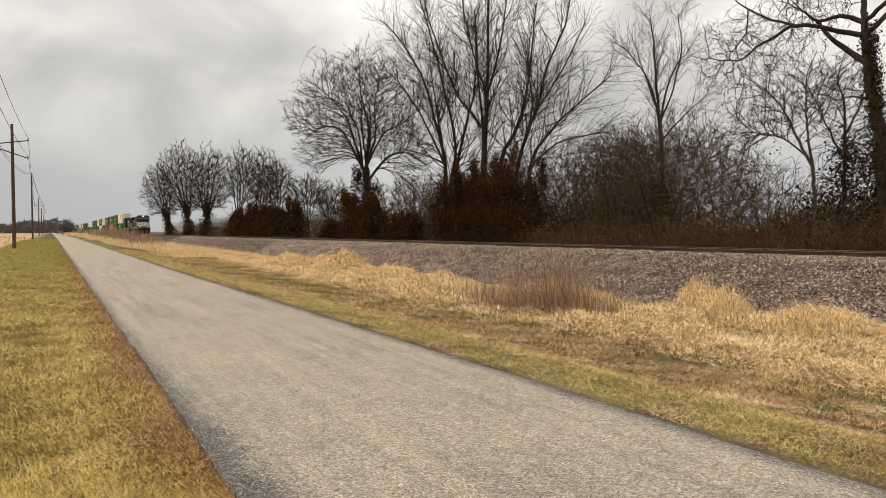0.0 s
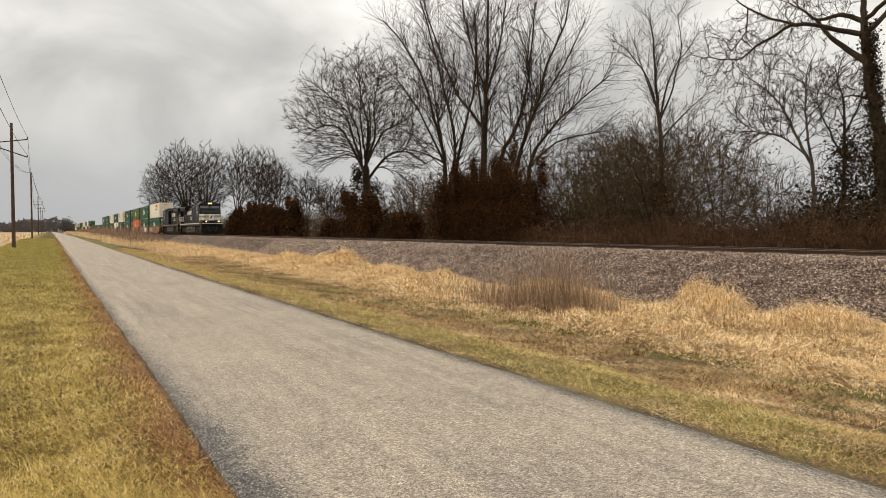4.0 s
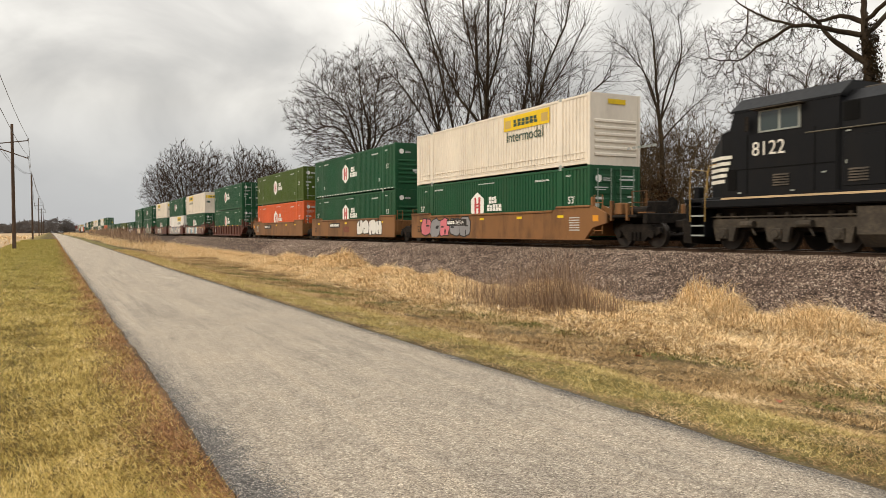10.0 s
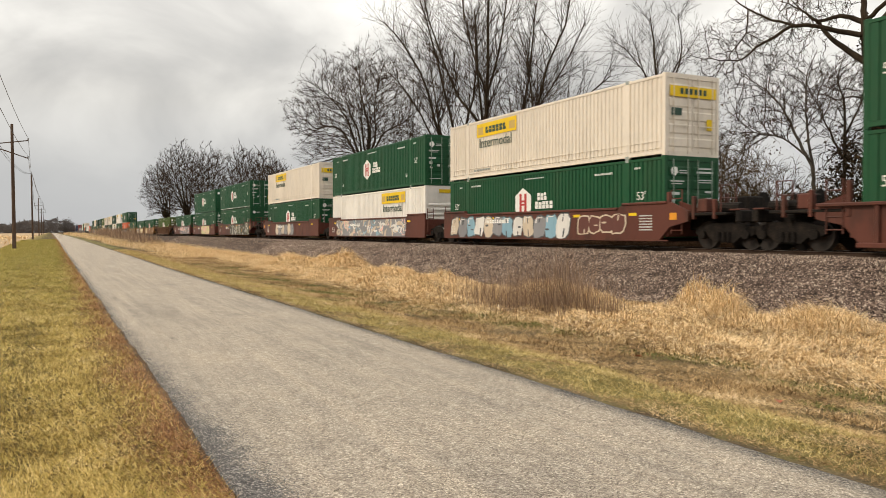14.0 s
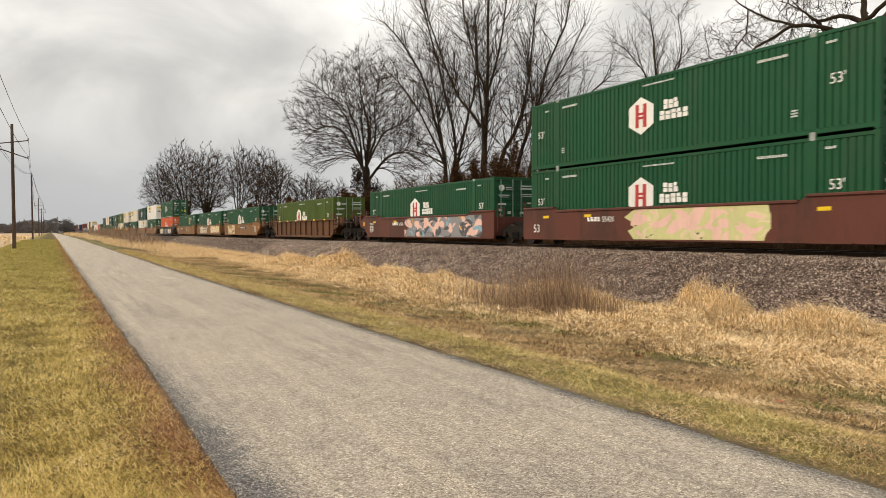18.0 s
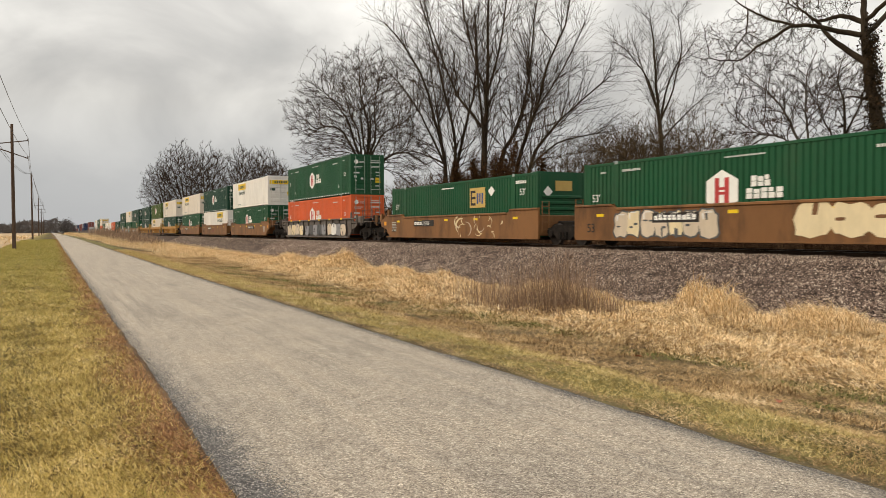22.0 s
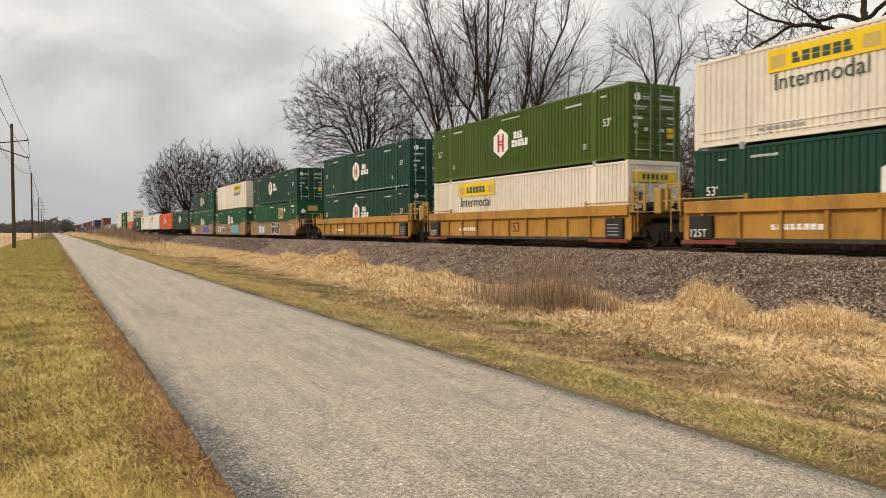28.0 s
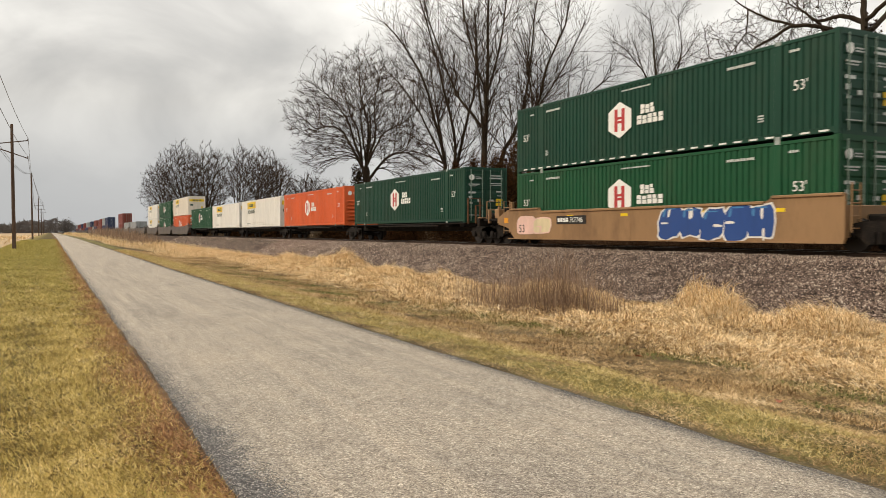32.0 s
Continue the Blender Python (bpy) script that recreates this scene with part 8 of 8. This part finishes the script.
            for yy in (sgn * 9.6 - 0.3, sgn * 9.6 + 0.3):
                stp.box(min(sx * 1.5, sx * 1.12), max(sx * 1.5, sx * 1.12), yy - 0.015, yy + 0.015, 0.4, 1.6)
            part("step_well", stp, M_BLACK, o)
            edge = Shape()
            for k in range(3):
                edge.box(sx * 1.5 - 0.012, sx * 1.5 + 0.012, sgn * 9.6 - 0.27, sgn * 9.6 + 0.27, 0.425 + k * 0.32, 0.475 + k * 0.32)
            part("step_edge", edge, M_STEELGREY, o)
            gr = Shape().tube([(sx * 1.5, sgn * 9.28, 0.9), (sx * 1.5, sgn * 9.28, 1.8), (sx * 1.42, sgn * 9.2, 2.7), (sx * 1.3, sgn * 9.0, 2.75)], 0.019, 6)
            gr.tube([(sx * 1.5, sgn * 9.92, 0.9), (sx * 1.5, sgn * 9.95, 2.0), (sx * 1.4, sgn * 10.0, 2.65), (sx * 0.5, sgn * 10.15, 2.62), (sx * 0.5, sgn * 10.15, 1.66)], 0.019, 6)
            part("grab_rail", gr, M_HANDRAIL, o, "yellow grab rail")
    for sx in (-1, 1):
        rail = Shape().tube([(sx * 1.47, -5.6, 3.36), (sx * 1.47, -1.85, 3.34), (sx * 1.46, -1.2, 2.72), (sx * 1.46, 2, 2.68), (sx * 1.46, 8.9, 2.68), (sx * 1.46, 9.2, 2.4)], 0.022, 6)
        part("handrail", rail, M_LOCODIRT if not newer else M_AIRTANK, o)
        post = Shape().tube([(0, 0, 1.62), (0, 0, 2.68)], 0.02, 5).mesh("stanchion", M_LOCODIRT)
        for k in range(7):
            part("stanchion", post, None, o, at=pose(sx * 1.46, -1.2 + k * 1.72, 0))
    # markings on the side that is seen
    turn = Matrix.Identity(4) if near < 0 else pose(0, 0, 0, 0, 0, 180)
    grp = Shape()
    X = -0.962
    # a block of speed lines and two letter-like blocks
    y_l, y_m, y_r = (0.8, -1.6, -3.3) if near > 0 else (5.64, 2.6, 0.78)
    for k in range(5):
        z = 3.14 + k * 0.118
        grp.prism([(y_l - 0.05 * k, z), (y_m + 0.12 - 0.1 * k, z), (y_m + 0.08 - 0.1 * k, z + 0.075), (y_l - 0.05 * k, z + 0.075)], "x", X - 0.01, X)
    w = (y_m - y_r) / 2
    for k, a in enumerate((y_m - 0.1, y_m - w - 0.12)):
        b = a - w * 0.82
        grp.prism([(a, 3.08), (b, 3.08), (b - 0.04, 3.7), (a - 0.04, 3.7)], "x", X - 0.01, X)
        grp.box(X - 0.014, X, (a + b) / 2 - 0.06, (a + b) / 2 + 0.06, 3.2 + 0.12 * k, 3.48 + 0.12 * k, 1)
    letter_bars(grp, X, y_m, y_r - 0.1, 2.57, 2.76, 7, 0, 0.01, seed=8)
    letter_bars(grp, X, y_m, y_r - 0.35, 2.28, 2.48, 8, 0, 0.01, seed=9)
    part("side_emblem", grp, [M_STRIPE, M_BLACKPLATE], o, "white speed lines and block lettering", at=turn)
    for y, z, x in ([(-5.95, 2.96, -1.484)] if near < 0 else [(7.45, 2.86, -1.484)]):
        me = lettering(number, 0.60).copy()
        me.materials.clear()
        me.materials.append(M_STRIPE)
        part("road_number", me, None, o, at=turn @ on_side(x, y, z))
    if newer:
        me = lettering(number, 0.55).copy()
        me.materials.clear()
        me.materials.append(M_STRIPE)
        part("road_number", me, None, o, at=turn @ on_side(-0.97, -8.3, 3.15))
        for k in range(5):
            part("side_stripe", Shape().box(-0.975, -0.955, -9.28, -8.35, 2.06 + k * 0.19, 2.16 + k * 0.19), M_STRIPE, o, "white stripe", at=turn)
    else:
        for k in range(5):
            part("side_stripe", Shape().box(-0.975, -0.955, 8.75 + 0.07 * (5 - k), 9.28, 2.06 + k * 0.19, 2.16 + k * 0.19), M_STRIPE, o, "white stripe", at=turn)
    part("builder_marks", Shape().box(-1.49, -1.478, -7.4, -6.3, 2.70, 2.74), M_STEELGREY, o, at=turn)
    return o
# ---- the consist, from the front ----
def on_train(ob, s, h=0.0, turn=0.0):
    STOCK.append((ob, s, h, turn))
    return ob


def build_train():
    lead = locomotive("black diesel locomotive with white nose stripes and lit headlights", "9533", False, -1)
    on_train(lead, -237.95)
    second = locomotive("black diesel locomotive with white stripes, running cab backwards", "8122", True, 1)
    on_train(second, -215.65, 0, 180)

    looks = {
        "g": ("green corrugated steel container with a white hexagon", M_HUB, "hub"), "d": ("dark green corrugated steel container with a white hexagon", M_HUB_DARK, "hub"),
        "o": ("olive green corrugated steel container with a white hexagon", M_OLIVE, "hub"), "r": ("orange corrugated steel container with a white hexagon", M_ORANGE, "hub"),
        "w": ("cream corrugated container with a yellow sign", M_WHITE, "jbh_left"), "W": ("cream corrugated container with a yellow sign by its nose", M_WHITE, "jbh_right"),
        "v": ("white corrugated container with a yellow sign", M_WHITER, "jbh_left"), "V": ("white corrugated container with a yellow sign by its nose", M_WHITER, "jbh_right"),
        "e": ("green corrugated container with a gold square sign", M_HUB, "emp"),
        "B": ("dark blue corrugated steel container", M_BLUE, ""), "R": ("dark red corrugated steel container", M_RED, ""), "G": ("grey corrugated steel container", M_GREY, "")}
    made = {}

    def box(code, s, h):
        """code: colour, then D for doors or N for the nose in front, then * for tape."""
        if code not in made:
            label, mat, marks = looks[code[0]]
            made[code] = container_template("container", label, mat, "doors" if code[1] == "D" else "nose", marks, "*" in code)
            ob = made[code]
        else:
            ob = copy_thing(made[code], Matrix.Identity(4))
        on_train(ob, s + HALF, h)

    tan, light, maroon, gold, yellow, grey = M_TAN, M_TANLIGHT, M_MAROON, M_OLDGOLD, M_YELLOW, M_GREYWELL
    L = {tan: "rusty tan steel well car", light: "pale tan steel well car", maroon: "maroon-brown steel well car", gold: "worn old-gold ribbed well car", yellow: "yellow ribbed well car", grey: "grey ribbed well car covered in graffiti"}
    # place of the container's leading end, upper and lower box, paint, style, front end, back end, graffiti
    units = [
        (-200.13, "WN", "gD", tan, "smooth", "car", "joint", [(7.0, 1.3, 0.30, 1.34, 5, ("pink", "grey", "pink", "grey", "grey"), "black", "")]),
        (-180.78, "gN*", "gN", tan, "smooth", "joint", "joint", [(-1.95, -6.35, 0.34, 1.42, 4, ("white",), "black", "")]),
        (-161.31, "oD", "rD", tan, "smooth", "joint", "car", []),
        (-137.92, "gD", "gD", maroon, "ribbed", "car", "car", []),
        (-114.45, "wD", "gD", maroon, "smooth", "car", "joint", [(7.6, -2.8, 0.28, 1.34, 12, ("pale", "grey", "sky", "white"), "slate", "white"), (-3.4, -6.2, 0.5, 1.2, 4, ("dull",), "pale", "")]),
        (-95.19, "gD", "VN", maroon, "smooth", "joint", "joint", []),
        (-75.74, "wD", "gD", maroon, "smooth", "joint", "car", [(4.5, -1.5, 0.3, 1.3, 6, ("pale", "grey"), "slate", "")]),
        (-51.92, "gD*", "gN", maroon, "smooth", "car", "joint", []),
        (-32.38, "gN", "gD", maroon, "smooth", "joint", "joint", []),
        (-12.97, None, "gD", maroon, "smooth", "joint", "car", []),
        (10.75, None, "oD", gold, "ribbed", "car", "car", []),
        (34.16, None, "gD", tan, "smooth", "car", "joint", []),
        (53.70, None, "gD", tan, "smooth", "joint", "joint", [(5.9, 1.0, 0.36, 1.35, 7, ("pale", "cream", "pale"), "slate", "white"), (-1.9, -7.6, 0.40, 1.42, 5, ("cream",), "", "")]),
        (73.15, None, "eN", tan, "smooth", "joint", "car", []),
        (96.78, "gD*", "rD", grey, "ribbed", "car", "car", [(7.4, 2.6, 0.26, 1.24, 4, ("pale", "cream"), "slate", ""), (2.2, -3.2, 0.26, 1.24, 5, ("grey", "slate"), "", ""), (-3.6, -7.6, 0.26, 1.24, 4, ("pale", "white", "grey"), "black", "")]),
        (120.27, "vD", "gD", tan, "smooth", "car", "joint", []),
        (139.66, "dD*", "VN", tan, "smooth", "joint", "joint", []),
        (159.07, "wD", "gD", tan, "smooth", "joint", "car", []),
        (182.57, "wD", "dD", yellow, "yellow", "car", "joint", []),
        (202.03, "oD", "wD", yellow, "yellow", "joint", "joint", []),
        (221.46, "dD*", "dD", yellow, "yellow", "joint", "car", []),
        (244.99, "dD", "eN", light, "smooth", "car", "joint", [(4.7, 2.2, 0.34, 1.2, 4, ("white", "sky"), "blue", ""), (-0.3, -3.1, 0.3, 1.45, 4, ("black", "slate"), "white", "")]),
        (264.43, "WN", "gN", light, "smooth", "joint", "joint", [(7.7, 4.7, 0.4, 1.35, 4, ("grey", "white"), "black", ""), (4.0, 2.4, 0.4, 1.35, 3, ("navy",), "white", "sky"), (-1.0, -5.1, 0.3, 1.4, 5, ("teal", "sky"), "black", "white")]),
        (283.34, "dD*", "gD", light, "smooth", "joint", "car", [(7.6, 5.2, 0.5, 1.25, 2, ("salmon", "cream"), "salmon", ""), (-1.5, -6.2, 0.26, 1.42, 5, ("navy",), "white", "blue")]),
    ]
    NUMBERS = {0: "765514", 2: "765514", 7: "55426", 8: "55426", 9: "55426", 11: "732738", 13: "732738", 15: "732349", 21: "767746", 23: "767746"}
    MURALS = {5: (6.4, -5.8, ("grey", "pale", "white", "sky", "salmon"), "grey, pale and blue"), 8: (1.1, -4.8, ("lime", "salmon", "cream", "lime", "slate"), "pale lime and pink"), 9: (1.6, -7.2, ("grey", "salmon", "slate", "sky", "amber"), "grey, salmon and blue"), 13: (-0.7, -5.6, ("cream", "cream", "cream", "pale", "cream"), "thin cream lines")}
    for i, (s, up, low, mat, style, front, back, sprays) in enumerate(units):
        label = L[mat] + (" with sprayed graffiti" if (sprays or i in MURALS) and mat is not grey else "") + (" under stacked containers" if up else " carrying one container")
        w = well_car(label, mat, style, front, back, i)
        on_train(w, s + HALF)
        if low:
            box(low, s, 0.354)
        if up:
            box(up, s, 3.25)
        panel = w.children[0]
        for j, (ya, yb, za, zb, n, fills, edge, shine) in enumerate(sprays):
            words = " and ".join(dict.fromkeys(fills[:2])) + (" edged with " + edge if edge else "")
            block_tag(panel, 10 * i + j, ya, yb, za, zb, n, fills, edge, shine, words, x=-1.508 if style == "smooth" else -1.545)
        if i == 11:
            side_text(panel, "NAPS!", 1.38, 6.2, 0.38, M_SPRAY["cream"], -1.507, "graffiti", 0.045)
        if i == 7:
            camo = ("olive", "sage", "white", "black", "amber")
            swirl(panel, 5, 1.5, -HALF - 0.1, 0.28, 1.42, camo, "dark olive, grey and white")
            swirl(panel, 6, -HALF + 2.0, -HALF - 0.2, 1.40, 1.56, camo, "dark olive, grey and white")
        elif i in MURALS:
            ya, yb, colours, words = MURALS[i]
            swirl(panel, 20 + i, ya, yb, 0.30, 1.42, colours, words, dense=5 if i == 13 else 11, ground=i != 13, fat=0.45 if i == 13 else 1.0 if i == 5 else 1.7)
        if mat in (tan, light, maroon) and style == "smooth":
            plate_bars(panel, *((4.3, 1.9) if i in (2, 13) else (-0.6, -3.0) if i in (11, 15, 21) else (4.6, 2.8) if i == 23 else (3.8, 1.8)), 0.98, mat is not maroon, number=NUMBERS.get(i, ""))
            side_text(panel, "53", 0.5, 7.6, 0.55, M_MARK if mat is maroon else M_BLACKPLATE)
        elif style == "ribbed" and mat is not grey:
            side_text(panel, "53", 0.42, 7.3 if mat is maroon else -4.6, 0.6, M_MARK if mat is maroon else M_BLACKPLATE, -1.425)
        elif style == "yellow":
            side_text(panel, "53", 0.62, -0.28, 0.56, M_BLACKPLATE, -1.425)
            plate_bars(panel, 4.9, 2.9, 0.62, False, -1.42)
    # spine cars with single containers
    for i, (s, code) in enumerate([(304.54, "dD"), (322.80, "rN"), (340.41, "vD"), (357.83, "vD"), (374.80, "gD")]):
        on_train(spine_car("dark low spine car carrying one container", "car" if i == 0 else "joint", "joint"), s + HALF)
        box(code, s, 1.055)
    # the rest of the train, far off
    tail = [(394.0, "wD", "rD"), (413.4, "gD", "gD"), (432.8, "vD", "vD"), (456, None, None), (476, None, "GD"), (496, None, "GD"), (516, "RD", "RD"), (540, None, None), (560, None, None), (582, "BD", "BD"), (602, "GD", "BD"), (625, "RD", "RD"),
            (645, None, "RD"), (668, "RD", "BD"), (690, None, "GD"), (713, "BD", "RD"), (736, None, "RD"), (760, "GD", "BD"), (783, None, "BD"), (806, "RD", "RD"), (830, None, None), (853, "BD", "RD"), (876, "RD", "GD"), (900, None, "RD"), (923, "RD", "BD"), (947, None, "RD"), (970, "GD", "RD"), (994, "BD", "BD")]
    base = None
    for s, up, low in tail:
        if base is None:
            base = w = well_car("worn steel well car far down the train", M_GREYWELL, "smooth", "car", "car", 77)
        else:
            w = copy_thing(base, Matrix.Identity(4))
        on_train(w, s + HALF)
        if low:
            box(low, s, 0.354)
        if up:
            box(up, s, 3.25)


build_train()


def motions():
    """The whole train runs past at one speed."""
    for ob, s, h, turn in STOCK:
        walk(ob, [(t, pose(TRACK_X, s - SPEED * (t - 20.0), RAIL_Z + h, 0, 0, turn)) for t in (0.0, CLIP)])


motions()
